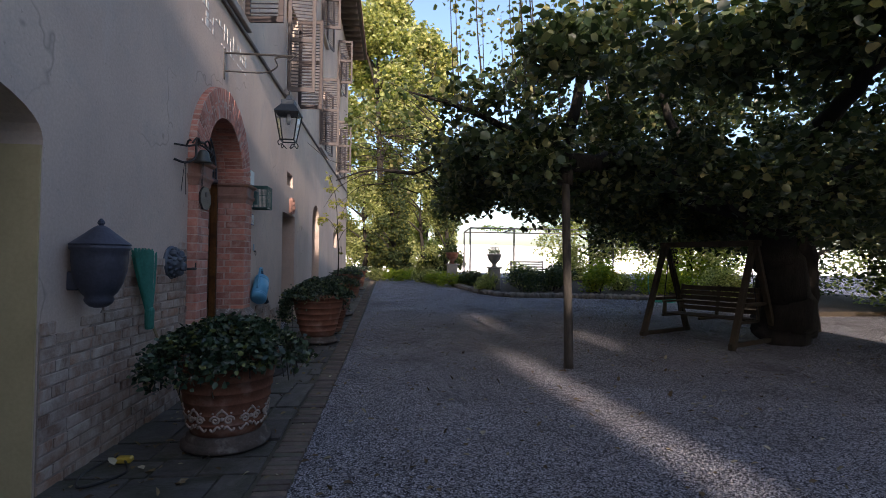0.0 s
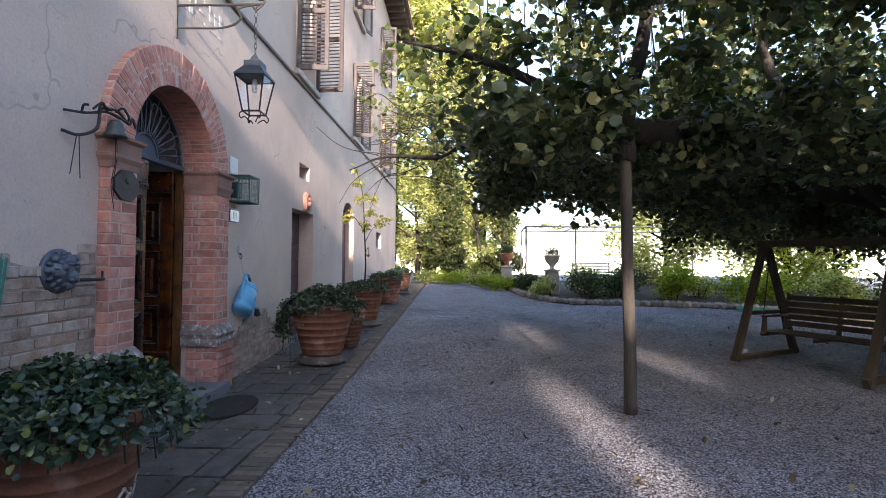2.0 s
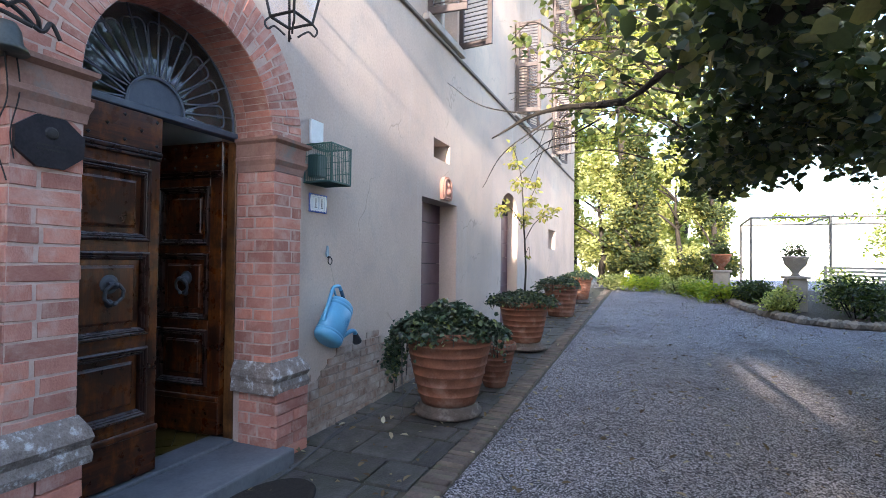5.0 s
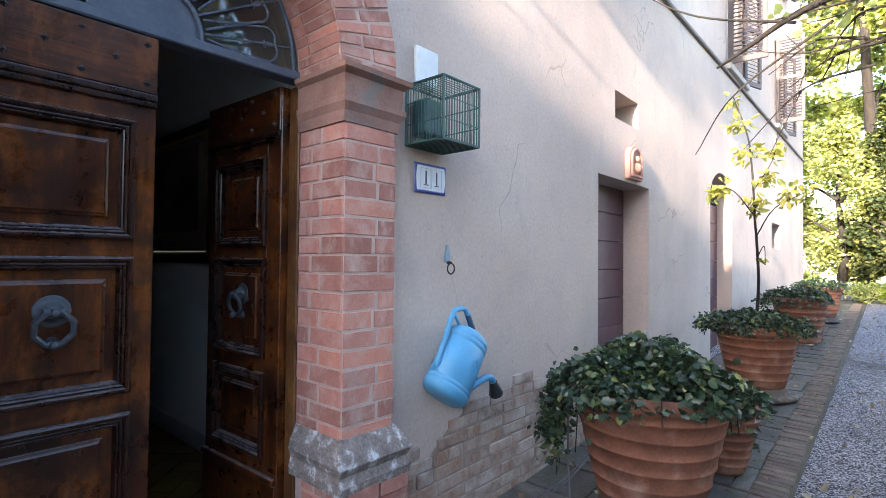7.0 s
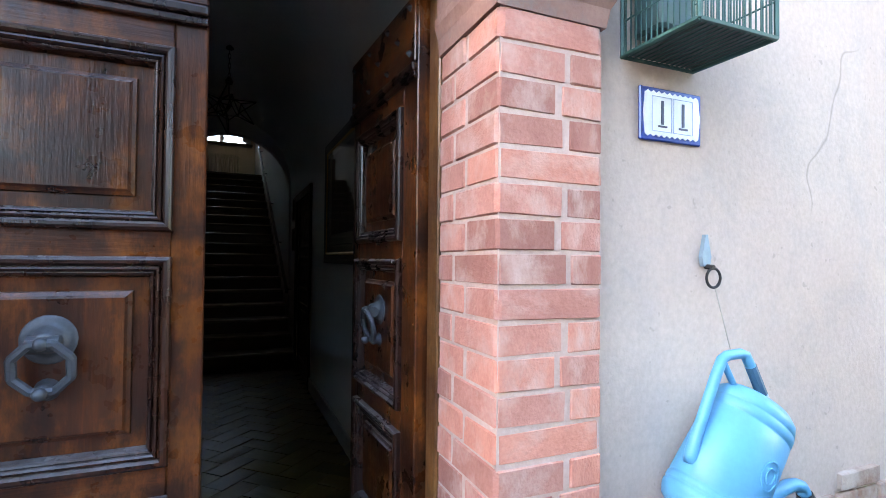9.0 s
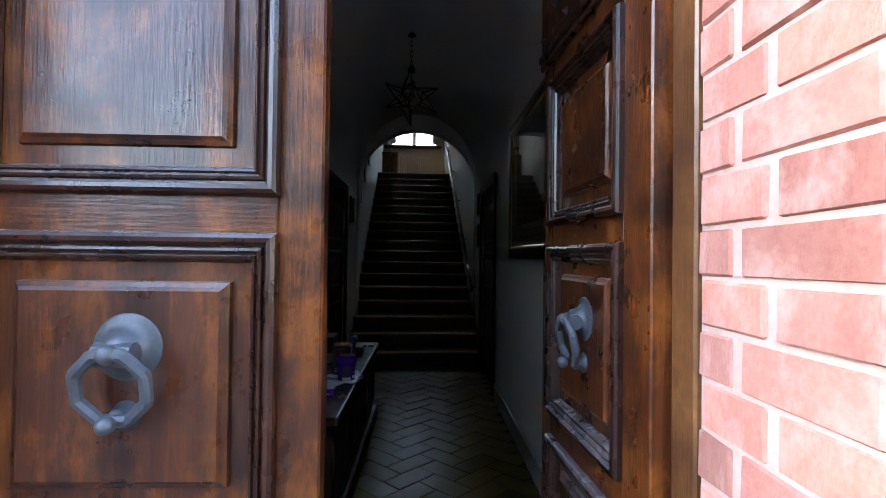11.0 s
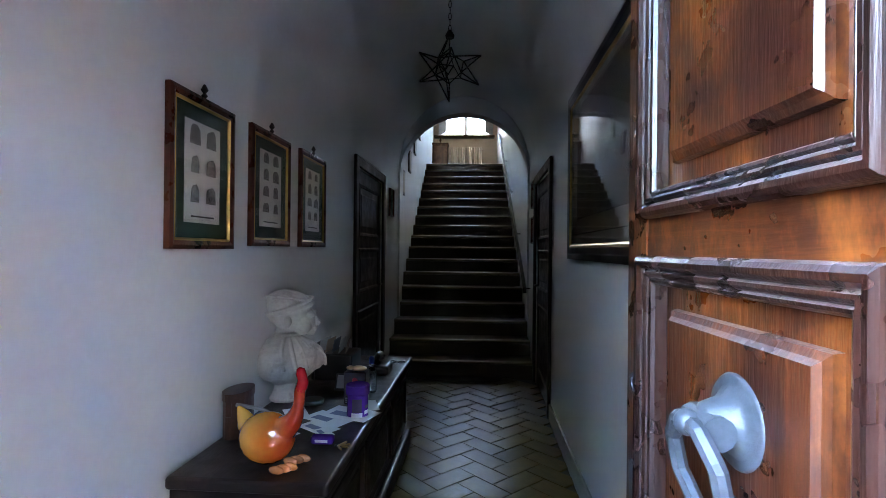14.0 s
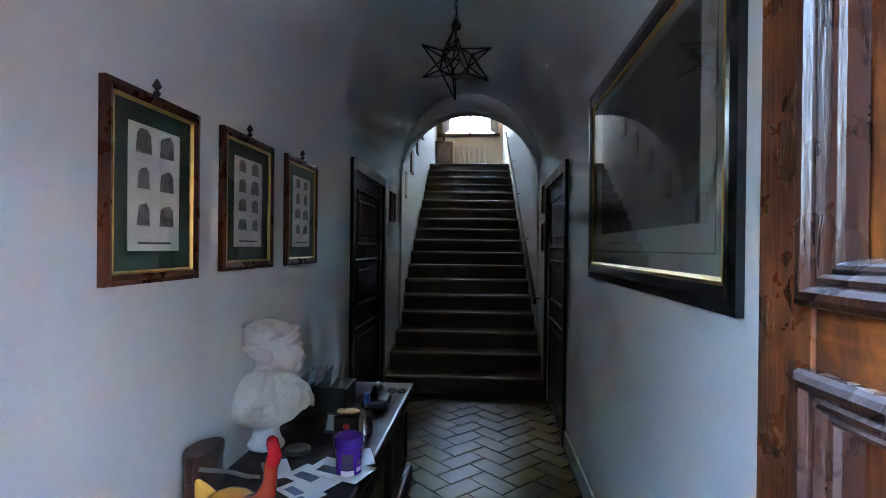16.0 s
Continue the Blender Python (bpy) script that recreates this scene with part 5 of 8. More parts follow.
def cage():
    t = thing("bird_cage", WALL, 7.36, 2.13, "green wire bird cage fixed to the wall", "cage")
    m = plain("green painted wire", (0.03, 0.10, 0.085), 0.5, 0.2)
    L, D, Hh = 0.285, 0.265, 0.31
    for a, b in (((0, 0, 0), (D, 0, 0)), ((D, 0, 0), (D, L, 0)), ((D, L, 0), (0, L, 0)), ((0, 0, 0), (0, L, 0))):
        for dz in (0.0, Hh):
            part("frame_bar", tube([(a[0], a[1], dz), (b[0], b[1], dz)], 0.007, 5), m, t)
    for x, y in ((0.005, 0), (D, 0), (D, L), (0.005, L)):
        part("frame_bar", tube([(x, y, 0), (x, y, Hh)], 0.007, 5), m, t)
    for k in range(1, 14):
        f = k / 14
        for pts in ([(D, f * L, 0), (D, f * L, Hh), (0.005, f * L, Hh)], [(f * D, 0, 0), (f * D, 0, Hh)], [(f * D, L, 0), (f * D, L, Hh)], [(0.005, f * L, 0), (D, f * L, 0)]):
            part("wire", tube(pts, 0.0024, 4), m, t)
    for z in (0.10, 0.21):
        part("wire", tube([(0.005, 0, z), (D, 0, z), (D, L, z), (0.005, L, z)], 0.003, 4), m, t)
    part("inner_box", box(0.01, 0.12, 0.03, 0.15, 0.05, 0.24, 0.01), plain("dark green box", (0.04, 0.09, 0.09)), t, "small dark nesting box")
    part("tray", box(0.01, D - 0.01, 0.01, L - 0.01, 0.004, 0.012), plain("dark tray", (0.03, 0.05, 0.05)), t)


cage()


def wall_signs():
    t = thing("sign_panel", WALL, 7.50, 2.47, "blank white plastic panel above the bird cage", "panel")
    part("plate", box(0.001, 0.03, -0.09, 0.08, 0.0, 0.20, 0.006), plain("white plastic", (0.62, 0.66, 0.64), 0.5), t)
    t = thing("number_plate", WALL, 7.545, 1.975, "blue-edged white glazed tile plate reading 11", "number plate")
    blue = plain("cobalt glaze", (0.03, 0.07, 0.30), 0.2)
    white = plain("white glaze", (0.72, 0.76, 0.80), 0.15)
    part("edge", box(0.001, 0.012, -0.125, 0.125, -0.08, 0.08, 0.004), blue, t, "cobalt blue scalloped edge")
    n = 10
    o = []
    for k in range(n):
        u = -0.108 + 0.216 * k / n
        o += [(u, -0.062), (u + 0.0108, -0.069)]
    o += [(0.108, -0.062), (0.115, 0.0), (0.108, 0.062)]
    for k in range(n):
        u = 0.108 - 0.216 * k / n
        o += [(u - 0.0108, 0.069)] + ([(u - 0.0216, 0.062)] if k < n - 1 else [])
    o += [(-0.108, 0.062), (-0.115, 0.0)]
    part("tile", slab(o, [], lambda u, v, d: (0.0155 - d, u, v), 0.003), white, t, "white glazed tile face")
    pale = plain("pale blue line", (0.25, 0.36, 0.55), 0.3)
    for u0, u1 in ((-0.082, -0.004), (0.004, 0.082)):
        part("line", tube([(0.016, u0, -0.052), (0.016, u1, -0.052), (0.016, u1, 0.052), (0.016, u0, 0.052)], 0.0016, 4, closed=True), pale, t)
    for yc in (-0.042, 0.042):
        cu = bpy.data.curves.new("digit", "FONT")
        cu.body, cu.size, cu.extrude = "1", 0.105, 0.0008
        cu.align_x, cu.align_y = "CENTER", "CENTER"
        ob = new("digit", cu)
        me = bpy.data.meshes.new_from_object(ob)
        bpy.data.objects.remove(ob)
        me.materials.append(plain("dark navy glaze", (0.015, 0.02, 0.06), 0.3))
        dg = new("digit", me)
        dg.parent = t
        dg.matrix_basis = Matrix.Translation((0.017, yc, 0)) @ Matrix.Rotation(radians(90), 4, "Z") @ Matrix.Rotation(radians(90), 4, "X")
        part("serif", box(0.0158, 0.0178, yc - 0.017, yc + 0.019, -0.040, -0.0345), plain("navy", (0.015, 0.02, 0.06), 0.3), t)
    t = thing("wall_hook", WALL, 7.69, 1.55, "grey iron hook plate with a ring", "hook")
    m = plain("blue grey hook", (0.22, 0.32, 0.38), 0.5, 0.3)
    part("plate", slab([(-0.014, -0.03), (0.014, -0.03), (0.02, 0.0), (0.004, 0.07), (-0.004, 0.07), (-0.02, 0.0)], [], lambda u, v, d: (0.016 - d, u, v), 0.014), m, t)
    part("ring", tube([(0.035, 0.03 * math.sin(q) + 0.005, -0.065 + 0.03 * math.cos(q)) for q in [k * math.pi / 8 for k in range(16)]], 0.0045, 6, closed=True), IRON, t)
    part("eye", tube([(0.01, 0, -0.03), (0.04, 0.0, -0.032)], 0.008, 6), IRON, t)
    part("string", tube([(0.036, 0.01, -0.095), (0.05, 0.06, -0.285)], 0.0016, 4), plain("string", (0.4, 0.35, 0.28)), t)


wall_signs()


def watering_can():
    t = thing("watering_can", WALL + 0.125, 7.665, 0.985, "light blue plastic watering can hanging from a string", "watering can")
    m = plain("light blue plastic", (0.07, 0.33, 0.52), 0.42, wear=0.1)
    tiltm = Matrix.Rotation(radians(-37), 4, "X")
    prof = [(0.07, -0.212), (0.105, -0.208), (0.126, -0.195), (0.136, -0.172), (0.1375, -0.158), (0.1345, -0.156), (0.1345, -0.150), (0.137, -0.148), (0.136, -0.135), (0.1335, -0.133), (0.1335, -0.128), (0.135, -0.126),
            (0.127, 0.078), (0.1245, 0.08), (0.1245, 0.085), (0.127, 0.087), (0.127, 0.108), (0.124, 0.11), (0.124, 0.115), (0.1255, 0.117), (0.118, 0.14), (0.096, 0.158), (0.062, 0.168), (0.056, 0.16), (0.02, 0.158)]
    bm = lathe(prof, 44)
    bmesh.ops.transform(bm, matrix=tiltm @ Matrix.Diagonal((0.78, 1.04, 1, 1)), verts=bm.verts)
    body = part("body", bm, m, t, smooth=True)
    def L(*p):
        return [tiltm @ Vector(q) for q in p]

    def bent(pts, r=0.22):
        """The corners of a line, cut round."""
        out = [Vector(pts[0])]
        for a, b, c in zip(pts, pts[1:], pts[2:]):
            a, b, c = Vector(a), Vector(b), Vector(c)
            out += [b.lerp(a, r), b.lerp(a, r * 0.3).lerp(b.lerp(c, r * 0.3), 0.5), b.lerp(c, r)]
        return out + [Vector(pts[-1])]
    grip = bent(L((0, -0.128, -0.098), (0, -0.145, -0.07), (0, -0.195, 0.184), (0, -0.125, 0.242), (0, 0.085, 0.15)))
    part("handle", tube(grip, [0.019, 0.018, 0.017] + [0.0145] * (len(grip) - 3), 10), m, t, smooth=True)
    part("handle_strut", tube(L((0, -0.185, 0.175), (0, -0.10, 0.142)), 0.009, 8), m, t, smooth=True)
    part("grip_sleeve", tube(L((0, -0.085, 0.2245), (0, 0.0, 0.187)), 0.0155, 10), plain("dark grip", (0.03, 0.10, 0.16)), t, "dark blue handle grip")
    part("label_tag", tube(L((0, 0.004, 0.185), (0, 0.03, 0.174)), 0.0155, 10), plain("worn white tag", (0.5, 0.55, 0.58)), t, "worn whitish band")
    sp = bent(L((0, 0.10, -0.14), (0, 0.265, 0.045), (0, 0.31, 0.062), (0, 0.35, 0.045)), 0.3)
    part("spout", tube(sp, [0.027] + [0.019] * (len(sp) - 1), 12), m, t, smooth=True)
    part("spout_stay", tube(L((0, 0.11, 0.045), (0, 0.20, -0.01)), 0.008, 8), m, t, smooth=True)
    a, b = L((0, 0.335, 0.052), (0, 0.41, 0.01))
    part("rose", tube([a, a.lerp(b, 0.25), a.lerp(b, 0.85), b], [0.022, 0.026, 0.041, 0.038], 18), plain("black plastic rose", (0.015, 0.017, 0.02), 0.4), t, "black sprinkler rose")
    for r in (0.038, 0.02):
        ring = []
        for q in [k * math.pi / 12 for k in range(24)]:
            y, z = 0.012 + r * 0.9 * math.cos(q), -0.02 + r * math.sin(q)
            ring.append((0.1315 * 0.78 * math.sqrt(max(0.0, 1 - (y / 0.137) ** 2)), y, z))
        part("badge", tube([tiltm @ Vector(p) for p in ring], 0.0022, 5, closed=True), m, body)
    t.scale = (1.06, 1.06, 1.06)


watering_can()


def wall_lettering():
    t = thing("wall_lettering", WALL, 6.3, 3.93, "old white painted lettering over the door, worn away", "lettering")
    m = plain("worn white letter paint", (0.62, 0.60, 0.56), 0.8)
    r = random.Random(9)
    y = -0.78
    while y < 0.8:
        w = r.uniform(0.05, 0.10)
        for z in (0.0, 0.1, 0.2):
            if r.uniform(0, 1) < 0.75:
                part("letter_bar", box(0.001, 0.006, y, y + w * r.choice((0.35, 0.8, 0.8)), z, z + r.choice((0.02, 0.06, 0.085)), 0.0015), m, t)
        y += w + 0.025


wall_lettering()


def niche_relief():
    t = thing("wall_shrine", WALL, 10.42, 2.33, "small terracotta relief plaque standing on the door lintel", "relief")
    m = surface("pink terracotta", (0.42, 0.20, 0.14), (0.58, 0.32, 0.25), 10, 60, 0.9, 0.4, 0.004)
    part("tablet", slab(arched(-0.16, 0.16, 0.0, 0.2, 0.12), [], lambda u, v, d: (0.05 - d, u, v), 0.05), m, t)
    part("rim", tube([(0.055, u, v) for u, v in arched(-0.13, 0.13, 0.03, 0.19, 0.1)], 0.014, 6, closed=True), m, t)
    bm = bmesh.new()
    for y, z, r in ((0, 0.11, 0.055), (0, 0.2, 0.035), (0.05, 0.08, 0.03)):
        bmesh.ops.create_icosphere(bm, subdivisions=2, radius=r, matrix=Matrix.Translation((0.05, y, z)))
    part("relief", bm, m, t, smooth=True)


niche_relief()


def ground_bits():
    t = thing("door_mat", -1.50, 6.35, 0.03, "dark half-round door mat before the step", "mat")
    part("coir", lathe([(0.40, 0.0), (0.405, 0.012), (0.39, 0.022), (0.02, 0.024)], 36, m=Matrix.Diagonal((0.62, 1, 1, 1))), surface("dark coir", (0.012, 0.010, 0.009), (0.04, 0.034, 0.028), 30, 120, 0.98, 1.0, 0.01), t)
    t = thing("cable", 0, 0, 0, "thin cable lying along the foot of the wall", "cable")
    m = plain("grey cable sheath", (0.10, 0.10, 0.10), 0.6)
    for o in (0.0, 0.035):
        part("strand", tube(spline([(-1.70 + o, 5.0, 0.035), (-1.66 + o, 6.0, 0.035), (-1.7, 6.9, 0.036 + o * 0.2), (-1.86 + o, 7.7, 0.036), (-1.80 + o, 8.6, 0.05), (-1.9, 9.5, 0.09)], 8), 0.007, 5), m, t)
    part("strand", tube(spline([(-1.55, 8.25, 0.75), (-1.53, 8.22, 0.4), (-1.52, 8.2, 0.06), (-1.62, 8.05, 0.035), (-1.75, 8.25, 0.035), (-1.6, 8.4, 0.035), (-1.5, 8.2, 0.036)], 8), 0.006, 5), m, t)
    t = thing("power_strip", -1.75, 3.6, 0.03, "small yellow plug on a coiled cable by the wall", "plug")
    part("plug", box(-0.05, 0.05, -0.03, 0.03, 0, 0.04, 0.01), plain("yellow plastic", (0.5, 0.33, 0.04)), t)
    part("lead", tube(spline([(0, 0, 0.02), (0.1, -0.2, 0.01), (-0.05, -0.4, 0.01), (-0.15, -0.2, 0.01), (-0.1, 0.1, 0.01)], 8), 0.008, 5), plain("black lead", (0.02, 0.02, 0.02)), t)


ground_bits()


# ---- hall furniture ----
def chest():
    W = wood("dark walnut chest", (0.008, 0.0045, 0.003), (0.02, 0.010, 0.006), (0.05, 0.024, 0.014), 0.4, "X", 0.12, 0.6)
    t = thing("chest", -4.67, 5.765, FLOOR, "long dark walnut chest along the hall wall", "chest")
    hx, hy, h = 0.97, 0.27, 0.63
    part("lid", box(-hx - 0.015, hx + 0.015, -hy + 0.005, hy + 0.02, h - 0.045, h, 0.014, seg=3), W, t)
    part("lid_edge", box(-hx, hx, hy + 0.0, hy + 0.012, h - 0.075, h - 0.046, 0.008, seg=2), W, t)
    part("carcase", box(-hx + 0.02, hx - 0.02, -hy + 0.005, hy - 0.02, 0.09, h - 0.046), W, t)
    part("base_moulding", box(-hx - 0.01, hx + 0.01, -hy + 0.005, hy + 0.015, 0.0, 0.12, 0.02, seg=3), W, t)
    for k in range(3):
        x0 = -hx + 0.08 + k * 0.62
        bm = nested(x0, x0 + 0.56, 0.17, h - 0.12, [(0, 0), (0.0, -0.012), (0.02, -0.016), (0.035, 0.0), (0.06, 0.004), (0.075, -0.006)], True)
        bmesh.ops.transform(bm, matrix=Matrix.Translation((0, hy - 0.021, 0)) @ Matrix.Diagonal((1, -1, 1, 1)), verts=bm.verts)
        part("front_panel", bm, W, t)
    bm = nested(-hy + 0.06, hy - 0.06, 0.17, h - 0.12, [(0, 0), (0.0, -0.012), (0.02, -0.016), (0.035, 0.0), (0.06, 0.004), (0.075, -0.006)], True)
    bmesh.ops.transform(bm, matrix=Matrix.Translation((hx - 0.021, 0, 0)) @ Matrix.Rotation(radians(90), 4, "Z"), verts=bm.verts)
    part("end_panel", bm, W, t)


chest()
CT = FLOOR + 0.63


def blob(parts, sub=3):
    """Soft joined balls, as one closed skin."""
    bm = bmesh.new()
    for c, r, s in parts:
        bmesh.ops.create_icosphere(bm, subdivisions=sub, radius=1, matrix=Matrix.Translation(c) @ Matrix.Diagonal((r * s[0], r * s[1], r * s[2], 1)))
    return bm


def fuse(ob, voxel=0.006, smooth=6):
    md = ob.modifiers.new("fuse", "REMESH")
    md.mode, md.voxel_size, md.use_smooth_shade = "VOXEL", voxel, True
    sm = ob.modifiers.new("soften", "SMOOTH")
    sm.iterations, sm.factor = smooth, 0.5


def bust():
    m = surface("aged plaster", (0.44, 0.42, 0.385), (0.64, 0.61, 0.565), 8, 50, 0.9, 0.4, 0.003, stain=(0.36, 0.34, 0.31), stain_scale=10)
    # x: towards the face, y: to the side; a plain cap-wearing child's bust
    bm = lathe([(0.078, 0.0), (0.08, 0.012), (0.066, 0.03), (0.056, 0.06), (0.056, 0.10)], 28)
    rings = [(0.07, 0.045, 0.05, 0), (0.088, 0.062, 0.08, 0), (0.105, 0.08, 0.125, 0.004), (0.13, 0.092, 0.16, 0.008), (0.165, 0.10, 0.182, 0.012), (0.2, 0.102, 0.188, 0.012),
             (0.235, 0.096, 0.176, 0.008), (0.262, 0.083, 0.145, 0.004), (0.284, 0.068, 0.102, 0), (0.3, 0.057, 0.068, 0), (0.32, 0.05, 0.052, 0), (0.37, 0.048, 0.048, 0)]
    rows = []
    for z, rx, ry, ox in rings:
        row = []
        for k in range(48):
            a = 2 * math.pi * k / 48
            fold = 0.0 if z > 0.29 or z < 0.1 else 0.035 * math.sin(7 * a + 22 * z) + 0.022 * math.sin(13 * a - 35 * z)
            row.append(bm.verts.new((ox + rx * (1 + fold) * math.cos(a), ry * (1 + fold * 0.6) * math.sin(a), z)))
        rows.append(row)
    for a, b in zip(rows, rows[1:]):
        for k in range(48):
            bm.faces.new((a[k], a[(k + 1) % 48], b[(k + 1) % 48], b[k]))
    bm.faces.new(rows[0])
    bm.faces.new(rows[-1])
    for s in (-1, 1):
        # gathered short sleeves
        bmesh.ops.create_icosphere(bm, subdivisions=3, radius=1, matrix=Matrix.Translation((0.01, s * 0.15, 0.185)) @ Matrix.Diagonal((0.066, 0.05, 0.062, 1)))
        for k in range(6):
            q = -0.9 + 0.5 * k
            tube(spline([(0.01 + 0.03 * math.sin(q), s * 0.13, 0.248), (0.012 + 0.062 * math.sin(q), s * 0.18, 0.20), (0.012 + 0.056 * math.sin(q), s * 0.188, 0.15)], 5), 0.0075, 6, bm)
    for k in range(7):
        a = -1.2 + 0.4 * k
        tube(spline([(0.056 * math.cos(a), 0.062 * math.sin(a), 0.292), (0.092 * math.cos(a) + 0.012, 0.135 * math.sin(a), 0.235), (0.1 * math.cos(a + 0.12) + 0.012, 0.16 * math.sin(a + 0.12), 0.15)], 5), 0.0085, 6, bm)
    tube([(0.06 * math.cos(q) + 0.004, 0.062 * math.sin(q), 0.302 + 0.008 * math.cos(q)) for q in [k * math.pi / 10 for k in range(20)]], 0.007, 6, bm, True)
    bmesh.ops.transform(bm, matrix=Matrix.Translation((-0.028, 0, 0)) @ Matrix.Rotation(radians(-62), 4, "Z") @ Matrix.Diagonal((1.05, 0.97, 1.08, 1)), verts=bm.verts)
    head = [((0.0, 0, 0.425), 0.084, (1.08, 0.94, 1.05)), ((0.05, 0, 0.392), 0.062, (0.95, 1.02, 1.1)), ((0.06, 0.034, 0.372), 0.036, (1, 0.85, 1)), ((0.06, -0.034, 0.372), 0.036, (1, 0.85, 1)),
            ((0.088, 0, 0.342), 0.023, (1, 1.1, 0.9)), ((0.107, 0, 0.362), 0.011, (1, 1.7, 0.6)), ((0.105, 0, 0.353), 0.011, (1, 1.5, 0.7)), ((0.119, 0, 0.383), 0.0125, (1, 1, 0.9)), ((0.108, 0, 0.398), 0.012, (0.9, 0.8, 1.6)),
            ((0.09, 0.028, 0.425), 0.02, (0.9, 1.4, 0.7)), ((0.09, -0.028, 0.425), 0.02, (0.9, 1.4, 0.7)), ((-0.004, 0.078, 0.395), 0.019, (0.9, 0.5, 1.4)), ((-0.004, -0.078, 0.395), 0.019, (0.9, 0.5, 1.4)),
            ((-0.014, 0, 0.465), 0.097, (1.06, 0.97, 0.74)), ((-0.03, 0, 0.487), 0.082, (1.08, 0.98, 0.66)), ((-0.07, 0, 0.42), 0.04, (0.9, 1.3, 1.0))]
    grow = Matrix.Translation((0, 0, 0.34)) @ Matrix.Diagonal((1.1, 1.08, 1.06, 1)) @ Matrix.Translation((0, 0, -0.34))
    for c, r, sc in head:
        bmesh.ops.create_icosphere(bm, subdivisions=3, radius=1, matrix=grow @ Matrix.Translation(c) @ Matrix.Diagonal((r * sc[0], r * sc[1], r * sc[2], 1)))
    ringq = [k * math.pi / 14 for k in range(28)]
    tube([grow @ Vector((0.101 * math.cos(q) - 0.012, 0.092 * math.sin(q), 0.445 + 0.026 * math.cos(q))) for q in ringq], 0.0115, 6, bm, True)
    tube([grow @ Vector((0.105 * math.cos(q) - 0.014, 0.095 * math.sin(q), 0.466 + 0.034 * math.cos(q) + 0.012 * math.sin(q))) for q in ringq], 0.0085, 6, bm, True)
    tube([grow @ Vector((0.104 * math.cos(q) - 0.02, 0.094 * math.sin(q), 0.497 - 0.018 * math.sin(q + 0.6))) for q in ringq], 0.006, 6, bm, True)
    ob = part("plaster_bust", bm, m)
    tagged(ob, "aged white plaster bust of a capped child", "bust")
    fuse(ob, 0.004, 2)
    ob.matrix_world = pose(-4.58, 5.585, CT, 0, 0, 100)


bust()


def ceramic_duck():
    m, nt, b = material("orange glaze", 0.12)
    g = nt.nodes.new("ShaderNodeTexCoord")
    sep = nt.nodes.new("ShaderNodeSeparateXYZ")
    link(nt, g.outputs["Object"], sep.inputs[0])
    wob = nt.nodes.new("ShaderNodeMath")
    wob.operation = "MULTIPLY_ADD"
    link(nt, noise_tex(nt, coords(nt), 12, 3), wob.inputs[0])
    wob.inputs[1].default_value = 0.08
    link(nt, sep.outputs[0], wob.inputs[2])
    mr = nt.nodes.new("ShaderNodeMapRange")
    mr.inputs[1].default_value, mr.inputs[2].default_value = -0.08, 0.14
    link(nt, wob.outputs[0], mr.inputs[0])
    link(nt, ramp(nt, mr.outputs[0], [(0.0, (0.75, 0.40, 0.06)), (0.45, (0.70, 0.29, 0.035)), (0.8, (0.50, 0.10, 0.015)), (1.0, (0.40, 0.03, 0.01))]), b.inputs["Base Color"])
    b.inputs["Coat Weight"].default_value = 0.6
    bm = blob([((0, 0, 0.085), 0.083, (1.12, 0.95, 0.98)), ((-0.075, 0, 0.115), 0.035, (1.2, 0.7, 0.9))])
    sp = spline([(0.05, 0, 0.11), (0.095, 0, 0.15), (0.115, 0, 0.20), (0.12, 0, 0.245), (0.128, 0, 0.262)], 6)
    tube(sp, [0.045 - 0.027 * min(1, i / 12) for i in range(len(sp))], 14, bm)
    tube([(-0.075, 0, 0.115), (-0.10, 0, 0.15), (-0.118, 0, 0.172)], [0.035, 0.02, 0.006], 10, bm)
    ob = part("ceramic_duck", bm, m)
    tagged(ob, "glossy orange ceramic duck on the chest", "figurine")
    fuse(ob, 0.004, 5)
    ob.matrix_world = pose(-3.82, 5.795, CT, 0, 0, 75) @ Matrix.Diagonal((1.1, 1.1, 1.1, 1))
    red = material("red glaze", 0.12)[0]
    red.node_tree.nodes["Principled BSDF"].inputs["Base Color"].default_value = (0.42, 0.008, 0.015, 1)
    bk = part("beak", tube(spline([(0.122, 0, 0.25), (0.130, 0, 0.275), (0.122, 0, 0.305), (0.112, 0, 0.315)], 5), [0.018] * 6 + [0.016] * 6 + [0.012, 0.011, 0.009, 0.006], 10), red, ob, "shiny red beak", True)
    org = plain("pale orange glaze", (0.55, 0.22, 0.08), 0.15)
    for s in (-1, 1):
        bm = blob([((0.075 + 0.012 * k, s * 0.035 + (k - 1) * 0.018, 0.013), 0.018, (1.5, 0.7, 0.7)) for k in range(3)], 2)
        part("foot", bm, org, ob, smooth=True)


ceramic_duck()


